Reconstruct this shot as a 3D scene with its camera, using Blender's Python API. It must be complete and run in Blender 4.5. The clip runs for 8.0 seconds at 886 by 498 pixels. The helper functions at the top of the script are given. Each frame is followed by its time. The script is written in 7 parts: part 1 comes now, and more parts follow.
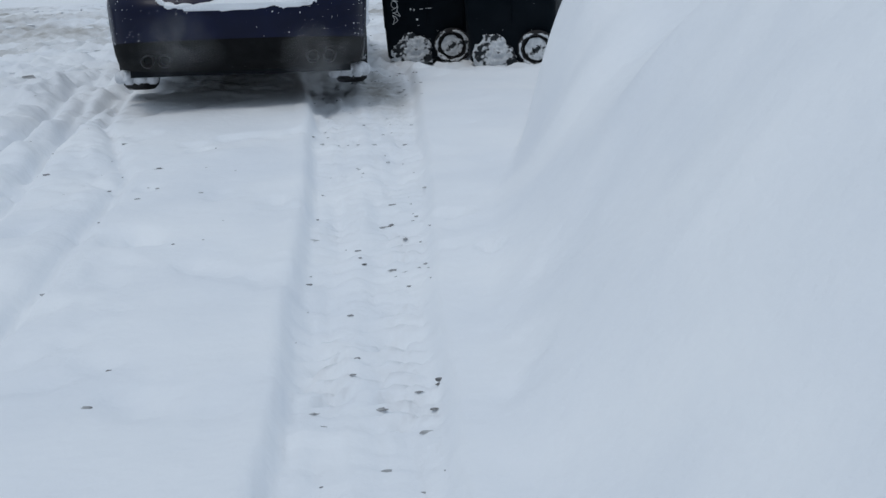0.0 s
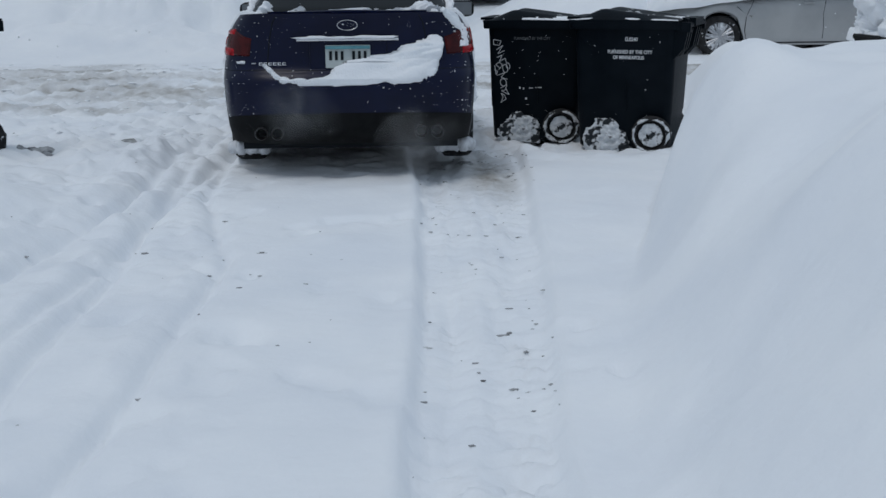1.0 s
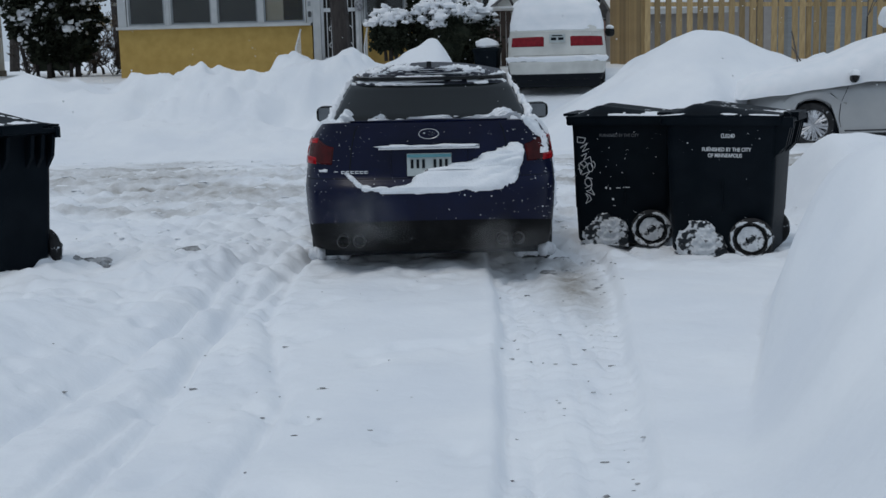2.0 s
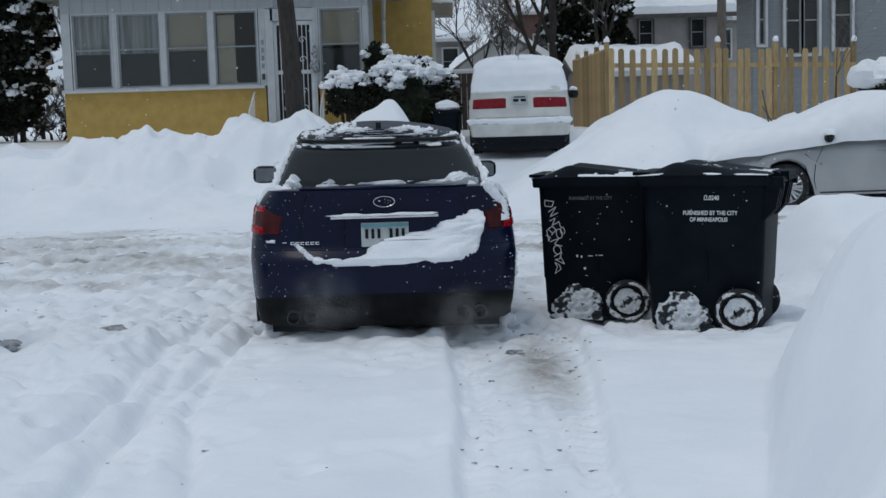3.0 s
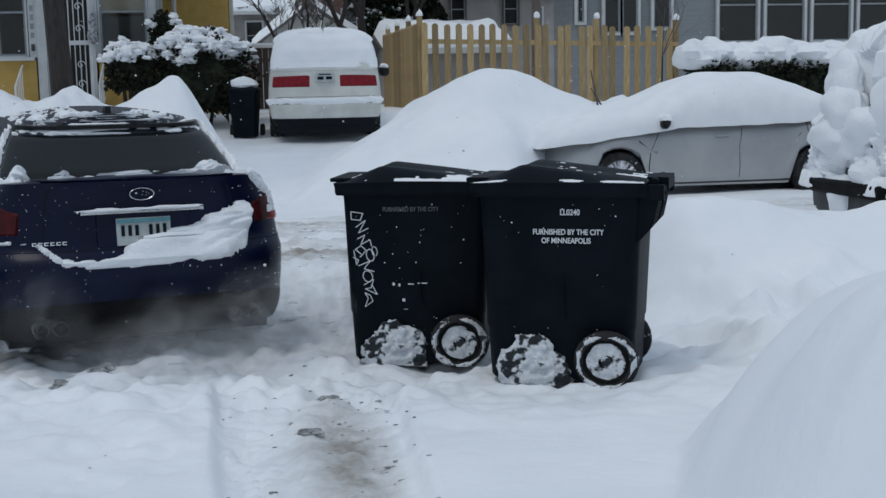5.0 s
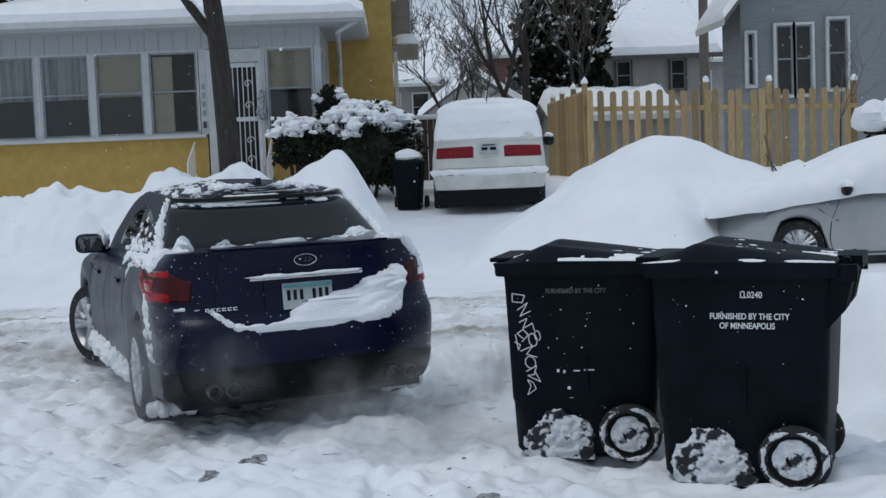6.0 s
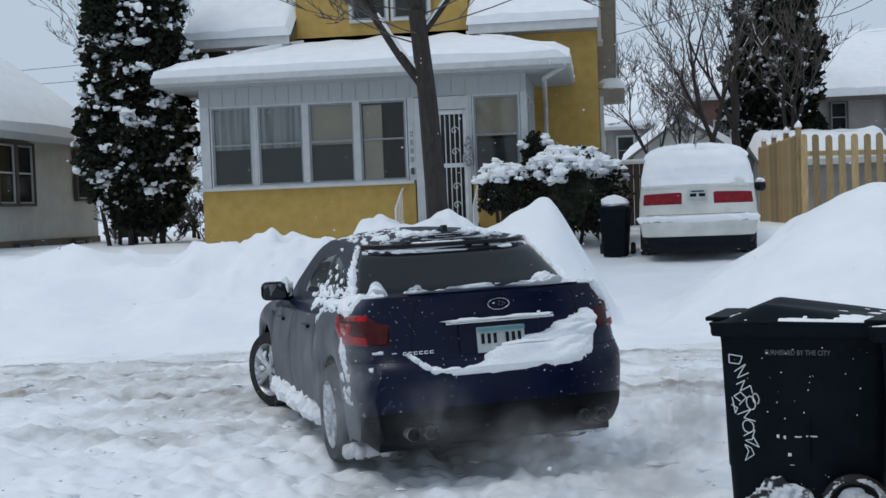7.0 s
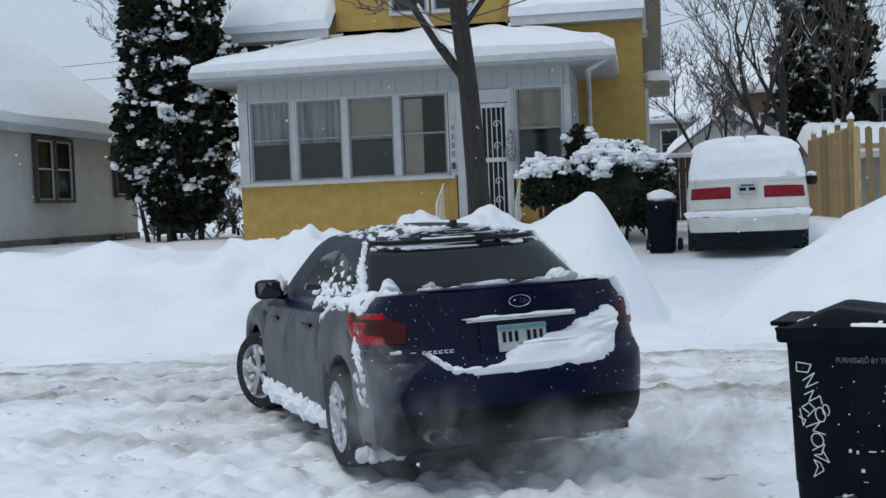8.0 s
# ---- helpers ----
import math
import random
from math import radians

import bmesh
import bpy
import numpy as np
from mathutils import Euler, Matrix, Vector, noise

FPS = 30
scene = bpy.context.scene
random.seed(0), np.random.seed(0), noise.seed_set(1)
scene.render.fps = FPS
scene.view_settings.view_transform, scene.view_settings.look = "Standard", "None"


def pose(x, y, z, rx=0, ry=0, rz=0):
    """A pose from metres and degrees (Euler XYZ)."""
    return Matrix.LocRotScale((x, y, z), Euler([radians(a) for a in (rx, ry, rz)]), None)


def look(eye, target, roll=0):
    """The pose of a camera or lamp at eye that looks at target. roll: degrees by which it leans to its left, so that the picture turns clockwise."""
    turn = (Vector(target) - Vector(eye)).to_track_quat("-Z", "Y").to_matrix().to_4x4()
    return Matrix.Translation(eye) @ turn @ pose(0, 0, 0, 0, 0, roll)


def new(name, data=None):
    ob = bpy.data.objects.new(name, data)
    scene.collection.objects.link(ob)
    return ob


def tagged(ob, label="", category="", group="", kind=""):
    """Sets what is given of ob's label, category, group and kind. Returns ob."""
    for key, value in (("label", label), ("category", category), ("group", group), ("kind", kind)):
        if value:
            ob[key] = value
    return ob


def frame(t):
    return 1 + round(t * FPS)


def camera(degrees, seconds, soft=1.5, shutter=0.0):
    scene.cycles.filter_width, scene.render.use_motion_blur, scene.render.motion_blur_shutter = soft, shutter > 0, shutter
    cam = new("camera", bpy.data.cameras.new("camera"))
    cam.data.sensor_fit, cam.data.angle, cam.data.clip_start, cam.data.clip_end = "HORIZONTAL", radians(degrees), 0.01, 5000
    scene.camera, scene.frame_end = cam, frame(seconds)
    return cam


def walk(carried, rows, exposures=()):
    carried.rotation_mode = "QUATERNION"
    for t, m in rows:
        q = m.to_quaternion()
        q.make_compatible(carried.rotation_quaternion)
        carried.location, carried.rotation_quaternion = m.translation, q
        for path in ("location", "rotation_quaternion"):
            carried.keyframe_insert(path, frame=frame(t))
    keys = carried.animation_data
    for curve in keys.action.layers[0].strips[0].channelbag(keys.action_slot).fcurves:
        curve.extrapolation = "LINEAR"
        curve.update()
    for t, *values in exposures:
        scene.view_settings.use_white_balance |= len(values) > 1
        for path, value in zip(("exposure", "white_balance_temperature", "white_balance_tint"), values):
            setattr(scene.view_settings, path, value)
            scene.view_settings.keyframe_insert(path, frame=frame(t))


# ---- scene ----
# ---- the camera's way and the sedan's way ----
CAM_ROWS = [
    (0.0, pose(0.078, -0.119, 1.447, 74.05, 2.46, -7.02)),
    (0.5, pose(-0.036, -0.139, 1.550, 75.56, 0.29, -5.54)),
    (1.0, pose(-0.063, 0.344, 1.535, 77.00, 0.45, -2.81)),
    (1.5, pose(-0.008, 0.548, 1.662, 77.85, 1.01, -0.02)),
    (2.0, pose(-0.041, 1.100, 1.599, 80.91, 1.43, 0.72)),
    (2.2, pose(-0.029, 1.241, 1.574, 81.89, 1.54, 0.82)),
    (3.3, pose(0.049, 2.459, 1.515, 83.99, 1.55, -2.56)),
    (3.5, pose(0.084, 2.691, 1.551, 83.37, 1.24, -3.86)),
    (4.0, pose(0.150, 3.221, 1.500, 82.93, 0.10, -7.59)),
    (4.2, pose(0.172, 3.492, 1.512, 82.57, 0.14, -8.74)),
    (5.3, pose(0.274, 4.430, 1.562, 82.79, 1.27, -9.62)),
    (5.5, pose(0.284, 4.505, 1.562, 83.68, 1.60, -7.70)),
    (6.0, pose(0.327, 4.686, 1.596, 85.91, 2.25, -2.10)),
    (6.5, pose(0.296, 4.810, 1.585, 87.78, 1.70, 3.30)),
    (7.0, pose(0.281, 4.778, 1.665, 88.21, 2.17, 7.21)),
    (7.5, pose(0.189, 4.930, 1.691, 88.05, 2.45, 9.26)),
    (8.0, pose(0.217, 5.210, 1.674, 88.05, 2.34, 9.11)),
]
SEDAN_ROWS = [
    (0.0, pose(-0.306, 8.307, 0.121, 0.01, 1.27, -0.58)),
    (0.5, pose(-0.301, 8.544, 0.102, 0.01, 0.41, -0.57)),
    (1.0, pose(-0.294, 8.808, 0.078, 0.03, -0.10, -0.45)),
    (1.5, pose(-0.279, 9.155, 0.036, 0.06, 0.03, -0.04)),
    (2.0, pose(-0.263, 9.512, -0.008, 0.23, 0.21, 0.68)),
    (2.2, pose(-0.258, 9.626, -0.022, 0.40, 0.25, 1.08)),
    (3.3, pose(-0.235, 10.168, -0.083, 1.96, 0.35, 4.34)),
    (3.5, pose(-0.226, 10.344, -0.097, 2.18, 0.35, 5.13)),
    (4.0, pose(-0.198, 10.921, -0.138, 2.59, 0.18, 7.40)),
    (4.2, pose(-0.227, 10.990, -0.119, 2.02, 0.07, 9.01)),
    (5.3, pose(-0.236, 11.604, -0.037, 0.70, 0.19, 16.30)),
    (5.5, pose(-0.233, 11.721, -0.027, 0.63, 0.20, 17.51)),
    (6.0, pose(-0.205, 11.998, -0.006, 0.61, -0.41, 20.49)),
    (6.5, pose(-0.230, 12.175, 0.000, -0.03, -1.02, 23.23)),
    (7.0, pose(-0.292, 12.180, 0.044, 0.02, -1.02, 24.23)),
    (7.5, pose(-0.369, 12.215, 0.059, 0.00, -0.95, 26.36)),
    (8.0, pose(-0.449, 12.350, 0.064, -0.03, -0.84, 28.93)),
]
EXPOSURES = [(0.0, -0.34), (1.5, -0.46), (3.5, -0.28), (4.0, -0.31), (5.5, -0.30), (6.0, -0.22), (7.0, -0.06), (8.0, -0.03)]

cam = camera(39.2, 8.0, soft=1.5)
walk(cam, CAM_ROWS, exposures=EXPOSURES)

# ---- sky and light: an even, snowing overcast ----
world = bpy.data.worlds.new("overcast_sky")
scene.world = world
world.use_nodes = True
wn = world.node_tree.nodes
wl = world.node_tree.links
sky = wn.new("ShaderNodeTexSky")
sky.sky_type = "NISHITA"
sky.sun_disc = False
sky.sun_elevation, sky.sun_rotation = radians(66), radians(227)
sky.air_density, sky.dust_density = 2.0, 4.0
cloud = wn.new("ShaderNodeMix")
cloud.data_type = "RGBA"
cloud.inputs["Factor"].default_value = 0.9
cloud.inputs[7].default_value = (5.2, 6.3, 7.7, 1)
wl.new(sky.outputs[0], cloud.inputs[6])
wl.new(cloud.outputs[2], wn["Background"].inputs["Color"])
wn["Background"].inputs["Strength"].default_value = 0.1
sun = new("sun", bpy.data.lights.new("sun", "SUN"))
sun.data.energy, sun.data.angle, sun.data.color = 0.75, radians(20), (1.0, 0.98, 0.95)
sun.matrix_world = look((0, 0, 0), (0.32, 0.3, -1.0))


# ---- materials ----
def shade(name, c1, c2=None, scale=6.0, rough=0.6, metal=0.0, bump=0.0, bump_scale=60.0, spec=0.5, fleck=None, vary=0.0,
          coat=0.0, detail=6.0, grain=(1, 1, 1)):
    """A procedural surface: two colours by coarse noise, fine grain in the relief, and if wanted flecks of a third colour."""
    m = bpy.data.materials.new(name)
    m.use_nodes = True
    n, l = m.node_tree.nodes, m.node_tree.links
    b = n["Principled BSDF"]
    b.inputs["Roughness"].default_value, b.inputs["Metallic"].default_value = rough, metal
    b.inputs["Specular IOR Level"].default_value = spec
    b.inputs["Coat Weight"].default_value = coat
    co = n.new("ShaderNodeTexCoord")
    mp = n.new("ShaderNodeMapping")
    mp.inputs["Scale"].default_value = grain
    l.new(co.outputs["Object"], mp.inputs["Vector"])
    tex = n.new("ShaderNodeTexNoise")
    tex.inputs["Scale"].default_value, tex.inputs["Detail"].default_value = scale, detail
    l.new(mp.outputs[0], tex.inputs["Vector"])
    ramp = n.new("ShaderNodeValToRGB")
    ramp.color_ramp.elements[0].position, ramp.color_ramp.elements[1].position = 0.32, 0.68
    ramp.color_ramp.elements[0].color = (*c1, 1)
    ramp.color_ramp.elements[1].color = (*(c2 or [min(1, v * 1.25) for v in c1]), 1)
    l.new(tex.outputs["Fac"], ramp.inputs["Fac"])
    out = ramp.outputs["Color"]
    if vary:
        info, hsv, mm = n.new("ShaderNodeObjectInfo"), n.new("ShaderNodeHueSaturation"), n.new("ShaderNodeMapRange")
        mm.inputs["To Min"].default_value, mm.inputs["To Max"].default_value = 1 - vary, 1 + vary
        l.new(info.outputs["Random"], mm.inputs["Value"])
        l.new(mm.outputs[0], hsv.inputs["Value"])
        l.new(out, hsv.inputs["Color"])
        out = hsv.outputs["Color"]
    if fleck:
        f2, r2, mx = n.new("ShaderNodeTexNoise"), n.new("ShaderNodeValToRGB"), n.new("ShaderNodeMix")
        f2.inputs["Scale"].default_value, f2.inputs["Detail"].default_value = fleck[1], 3
        l.new(co.outputs["Object"], f2.inputs["Vector"])
        r2.color_ramp.elements[0].position, r2.color_ramp.elements[1].position = fleck[2], min(1, fleck[2] + 0.06)
        l.new(f2.outputs["Fac"], r2.inputs["Fac"])
        mx.data_type = "RGBA"
        mx.inputs[7].default_value = (*fleck[0], 1)
        l.new(r2.outputs["Color"], mx.inputs["Factor"])
        l.new(out, mx.inputs[6])
        out = mx.outputs[2]
    l.new(out, b.inputs["Base Color"])
    if bump:
        t2, bp = n.new("ShaderNodeTexNoise"), n.new("ShaderNodeBump")
        t2.inputs["Scale"].default_value, t2.inputs["Detail"].default_value = bump_scale, 5
        l.new(mp.outputs[0], t2.inputs["Vector"])
        bp.inputs["Strength"].default_value, bp.inputs["Distance"].default_value = bump, 0.02
        l.new(t2.outputs["Fac"], bp.inputs["Height"])
        l.new(bp.outputs[0], b.inputs["Normal"])
    return m


def ground_material():
    """Snow that turns to grey-brown slush where the attribute 'dirt' says that wheels have churned it."""
    m = shade("snow_ground", (0.80, 0.83, 0.87), (0.88, 0.90, 0.92), 1.3, 0.75, bump=0.28, bump_scale=20, spec=0.25)
    n, l = m.node_tree.nodes, m.node_tree.links
    b = n["Principled BSDF"]
    at = n.new("ShaderNodeAttribute")
    at.attribute_name = "dirt"
    tex, add, ramp, mx = n.new("ShaderNodeTexNoise"), n.new("ShaderNodeMath"), n.new("ShaderNodeValToRGB"), n.new("ShaderNodeMix")
    tex.inputs["Scale"].default_value, tex.inputs["Detail"].default_value = 5.0, 9
    tex.inputs["Roughness"].default_value = 0.7
    co = n.new("ShaderNodeTexCoord")
    l.new(co.outputs["Object"], tex.inputs["Vector"])
    add.operation = "MULTIPLY"
    l.new(at.outputs["Fac"], add.inputs[0])
    l.new(tex.outputs["Fac"], add.inputs[1])
    ramp.color_ramp.elements[0].position, ramp.color_ramp.elements[1].position = 0.12, 0.62
    ramp.color_ramp.elements[0].color, ramp.color_ramp.elements[1].color = (0, 0, 0, 1), (1, 1, 1, 1)
    l.new(add.outputs[0], ramp.inputs["Fac"])
    mx.data_type = "RGBA"
    mx.inputs[7].default_value = (0.30, 0.28, 0.25, 1)
    l.new(ramp.outputs["Color"], mx.inputs["Factor"])
    old = b.inputs["Base Color"].links[0].from_socket
    l.new(old, mx.inputs[6])
    l.new(mx.outputs[2], b.inputs["Base Color"])
    b.inputs["Subsurface Weight"].default_value = 0.0
    return m


def glass_material(name, tint=(0.02, 0.025, 0.03), rough=0.05):
    m = shade(name, tint, tuple(v * 1.4 for v in tint), 3, rough, 0.0, spec=0.25)
    return m


def clear_material(name):
    m = bpy.data.materials.new(name)
    m.use_nodes = True
    n, l = m.node_tree.nodes, m.node_tree.links
    n.remove(n["Principled BSDF"])
    tr, gl, mix = n.new("ShaderNodeBsdfTransparent"), n.new("ShaderNodeBsdfGlossy"), n.new("ShaderNodeMixShader")
    tr.inputs[0].default_value = (0.76, 0.77, 0.76, 1)
    gl.inputs["Roughness"].default_value = 0.05
    mix.inputs[0].default_value = 0.035
    l.new(tr.outputs[0], mix.inputs[1])
    l.new(gl.outputs[0], mix.inputs[2])
    l.new(mix.outputs[0], n["Material Output"].inputs["Surface"])
    return m


def vapour_material():
    """Thin vapour: mostly clear, denser in billows and towards the heart of a puff (attribute 'dense')."""
    m = bpy.data.materials.new("exhaust_vapour")
    m.use_nodes = True
    n, l = m.node_tree.nodes, m.node_tree.links
    n.remove(n["Principled BSDF"])
    tr, df, mix = n.new("ShaderNodeBsdfTransparent"), n.new("ShaderNodeBsdfDiffuse"), n.new("ShaderNodeMixShader")
    df.inputs["Color"].default_value = (0.40, 0.405, 0.41, 1)
    at, tex, co, mr, mul = n.new("ShaderNodeAttribute"), n.new("ShaderNodeTexNoise"), n.new("ShaderNodeTexCoord"), n.new("ShaderNodeMapRange"), n.new("ShaderNodeMath")
    at.attribute_name = "dense"
    tex.inputs["Scale"].default_value, tex.inputs["Detail"].default_value, tex.inputs["Distortion"].default_value = 5.0, 4, 0.6
    l.new(co.outputs["Object"], tex.inputs["Vector"])
    mr.inputs["From Min"].default_value, mr.inputs["From Max"].default_value = 0.30, 0.75
    l.new(tex.outputs["Fac"], mr.inputs["Value"])
    mul.operation = "MULTIPLY"
    l.new(at.outputs["Fac"], mul.inputs[0])
    l.new(mr.outputs[0], mul.inputs[1])
    l.new(mul.outputs[0], mix.inputs[0])
    l.new(tr.outputs[0], mix.inputs[1])
    l.new(df.outputs[0], mix.inputs[2])
    l.new(mix.outputs[0], n["Material Output"].inputs["Surface"])
    return m


M_GROUND = ground_material()
M_SNOW = shade("fresh_snow", (0.82, 0.85, 0.88), (0.90, 0.91, 0.93), 4, 0.8, bump=0.4, bump_scale=70, spec=0.2)
M_DIRTSNOW = shade("grey_snow", (0.55, 0.57, 0.60), (0.80, 0.82, 0.85), 9, 0.85, bump=0.6, bump_scale=40, spec=0.2)
M_NAVY = shade("navy_paint", (0.0018, 0.0036, 0.018), (0.003, 0.006, 0.030), 3, 0.3, 0.0, spec=0.16, coat=0.05, fleck=((0.45, 0.48, 0.52), 38, 0.76))
M_SALTED = shade("salted_navy_paint", (0.055, 0.060, 0.072), (0.115, 0.122, 0.134), 4, 0.55, spec=0.25, fleck=((0.5, 0.52, 0.55), 30, 0.74))
M_BLACK = shade("black_plastic", (0.004, 0.0045, 0.005), (0.009, 0.0095, 0.010), 9, 0.6, bump=0.2, spec=0.08, fleck=((0.5, 0.52, 0.55), 45, 0.75))
M_GLOSSBLACK = shade("gloss_black", (0.004, 0.005, 0.006), None, 4, 0.25, spec=0.25)
M_GLASS = glass_material("car_glass", (0.006, 0.008, 0.009))
M_RED = shade("red_lens", (0.13, 0.003, 0.006), (0.46, 0.006, 0.012), 34, 0.12, spec=0.15)
M_MIRROR = shade("mirror_glass", (0.10, 0.11, 0.12), (0.15, 0.16, 0.17), 4, 0.03, 1.0)
M_VANRED = shade("dull_red_lens", (0.16, 0.008, 0.014), (0.24, 0.012, 0.02), 14, 0.2, spec=0.2)
M_REDDARK = shade("dark_red_lens", (0.035, 0.006, 0.007), (0.07, 0.008, 0.009), 16, 0.15, spec=0.15)
M_CHROME = shade("chrome", (0.55, 0.56, 0.58), (0.7, 0.71, 0.72), 12, 0.22, 1.0)
M_ALLOY = shade("silver_alloy", (0.36, 0.37, 0.39), (0.55, 0.56, 0.58), 10, 0.4, 0.6, fleck=((0.75, 0.77, 0.8), 16, 0.62))
M_RUBBER = shade("tyre_rubber", (0.016, 0.016, 0.017), (0.035, 0.035, 0.036), 14, 0.85, bump=0.4, spec=0.2, fleck=((0.6, 0.62, 0.65), 22, 0.66))
M_CRUST = shade("crusted_snow", (0.50, 0.53, 0.56), (0.84, 0.86, 0.88), 13, 0.85, bump=0.8, bump_scale=50, spec=0.2, fleck=((0.03, 0.035, 0.04), 13, 0.535))
M_DARKCHROME = shade("sooty_chrome", (0.16, 0.165, 0.17), (0.28, 0.285, 0.29), 14, 0.35, 1.0)
M_PLATE = shade("plate_white", (0.36, 0.40, 0.40), (0.50, 0.54, 0.53), 10, 0.5)
M_PLATEBLUE = shade("plate_teal", (0.06, 0.20, 0.24), (0.10, 0.27, 0.30), 20, 0.5)
M_INK = shade("dark_ink", (0.008, 0.010, 0.013), None, 10, 0.6, spec=0.1)
M_BIN = shade("cart_plastic", (0.0028, 0.0055, 0.0086), (0.006, 0.0095, 0.0135), 5, 0.5, bump=0.15, bump_scale=120, spec=0.06, fleck=((0.4, 0.42, 0.45), 44, 0.79))
M_STENCIL = shade("white_stencil_paint", (0.58, 0.60, 0.62), (0.72, 0.73, 0.74), 30, 0.7)
M_FADED = shade("faded_stencil_paint", (0.07, 0.075, 0.085), (0.12, 0.125, 0.13), 60, 0.7)
M_WHITECAR = shade("dirty_white_paint", (0.50, 0.50, 0.47), (0.66, 0.66, 0.62), 3, 0.45, coat=0.2)
M_SILVER = shade("dull_silver_paint", (0.36, 0.37, 0.38), (0.45, 0.46, 0.46), 2, 0.45, 0.3, coat=0.2)
M_DARKGREY = shade("dark_grey_body", (0.03, 0.032, 0.035), (0.05, 0.052, 0.055), 6, 0.6)
M_VAPOUR = vapour_material()
M_FROST = shade("frosted_navy_roof", (0.012, 0.015, 0.026), (0.035, 0.04, 0.052), 5, 0.5, spec=0.2, fleck=((0.45, 0.48, 0.52), 30, 0.70))


# ---- geometry helpers ----
class Geo:
    """Gathers points and faces of one mesh."""

    def __init__(self):
        self.v, self.f = [], []

    def add(self, pts, faces):
        o = len(self.v)
        self.v += [tuple(p) for p in pts]
        self.f += [tuple(i + o for i in q) for q in faces]
        return self

    def box(self, c, s, m=None, top=(1, 1)):
        x, y, z = s[0] / 2, s[1] / 2, s[2] / 2
        pts = [Vector((sx * x * (top[0] if sz > 0 else 1), sy * y * (top[1] if sz > 0 else 1), sz * z)) for sz in (-1, 1) for sy in (-1, 1) for sx in (-1, 1)]
        pts = [(m @ p if m else p) + Vector(c) for p in pts]
        return self.add(pts, [(0, 2, 3, 1), (4, 5, 7, 6), (0, 1, 5, 4), (2, 6, 7, 3), (0, 4, 6, 2), (1, 3, 7, 5)])

    def tube(self, p0, p1, r0, r1=None, n=8, cap=True):
        p0, p1 = Vector(p0), Vector(p1)
        r1 = r0 if r1 is None else r1
        d = (p1 - p0).normalized()
        a = d.orthogonal().normalized()
        b = d.cross(a)
        ring = [(a * math.cos(2 * math.pi * i / n) + b * math.sin(2 * math.pi * i / n)) for i in range(n)]
        pts = [p0 + q * r0 for q in ring] + [p1 + q * r1 for q in ring]
        fs = [(i, (i + 1) % n, n + (i + 1) % n, n + i) for i in range(n)]
        if cap:
            fs += [tuple(range(n))[::-1], tuple(range(n, 2 * n))]
        return self.add(pts, fs)

    def lathe(self, c, axis, prof, n=24):
        """prof: (distance along the axis, radius)."""
        d = Vector(axis).normalized()
        a = d.orthogonal().normalized()
        b = d.cross(a)
        pts, fs = [], []
        for h, r in prof:
            pts += [Vector(c) + d * h + (a * math.cos(2 * math.pi * i / n) + b * math.sin(2 * math.pi * i / n)) * r for i in range(n)]
        for k in range(len(prof) - 1):
            fs += [(k * n + i, k * n + (i + 1) % n, (k + 1) * n + (i + 1) % n, (k + 1) * n + i) for i in range(n)]
        return self.add(pts, fs)

    def prism(self, poly, m, depth):
        """A flat outline in the plane of m, thickened along its z by depth."""
        n = len(poly)
        pts = [m @ Vector((x, y, 0)) for x, y in poly] + [m @ Vector((x, y, depth)) for x, y in poly]
        return self.add(pts, [tuple(range(n))[::-1], tuple(range(n, 2 * n))] + [(i, (i + 1) % n, n + (i + 1) % n, n + i) for i in range(n)])

    def lump(self, c, r, seed=0, rough=0.25, n=10, flat=-1.0):
        """An uneven lump with radii r, cut off below flat (in radii)."""
        pts, fs = [], []
        rows = max(4, n // 2)
        for i in range(rows + 1):
            th = math.pi * i / rows
            for j in range(n):
                ph = 2 * math.pi * j / n
                d = Vector((math.sin(th) * math.cos(ph), math.sin(th) * math.sin(ph), math.cos(th)))
                k = 1 + rough * 2 * noise.noise(d * 1.7 + Vector((seed * 3.1, seed * 1.7, seed)))
                pts.append((c[0] + d.x * r[0] * k, c[1] + d.y * r[1] * k, c[2] + max(flat, d.z * k) * r[2]))
        for i in range(rows):
            fs += [(i * n + j, (i + 1) * n + j, (i + 1) * n + (j + 1) % n, i * n + (j + 1) % n) for j in range(n)]
        return self.add(pts, fs)

    def mesh(self, name):
        me = bpy.data.meshes.new(name)
        me.from_pydata(self.v, [], self.f)
        return me


def part(name, geo, material, parent=None, label="", smooth=True, bevel=0.0, fix=True, kind=""):
    """Links gathered geometry, a bmesh or a mesh as ONE mesh object, under a thing or under a part."""
    me = geo.mesh(name) if isinstance(geo, Geo) else geo
    if fix:
        bm = bmesh.new()
        bm.from_mesh(me)
        bmesh.ops.remove_doubles(bm, verts=bm.verts, dist=0.0002)
        bmesh.ops.recalc_face_normals(bm, faces=bm.faces)
        bm.to_mesh(me)
        bm.free()
    me.materials.clear()
    me.materials.append(material)
    if smooth:
        me.polygons.foreach_set("use_smooth", [True] * len(me.polygons))
        me.set_sharp_from_angle(angle=radians(38))
    ob = new(name, me)
    if parent:
        ob.parent = parent
    if bevel:
        mod = ob.modifiers.new("edge", "BEVEL")
        mod.width, mod.segments, mod.limit_method, mod.angle_limit = bevel, 2, "ANGLE", radians(40)
    return tagged(ob, label, kind=kind)


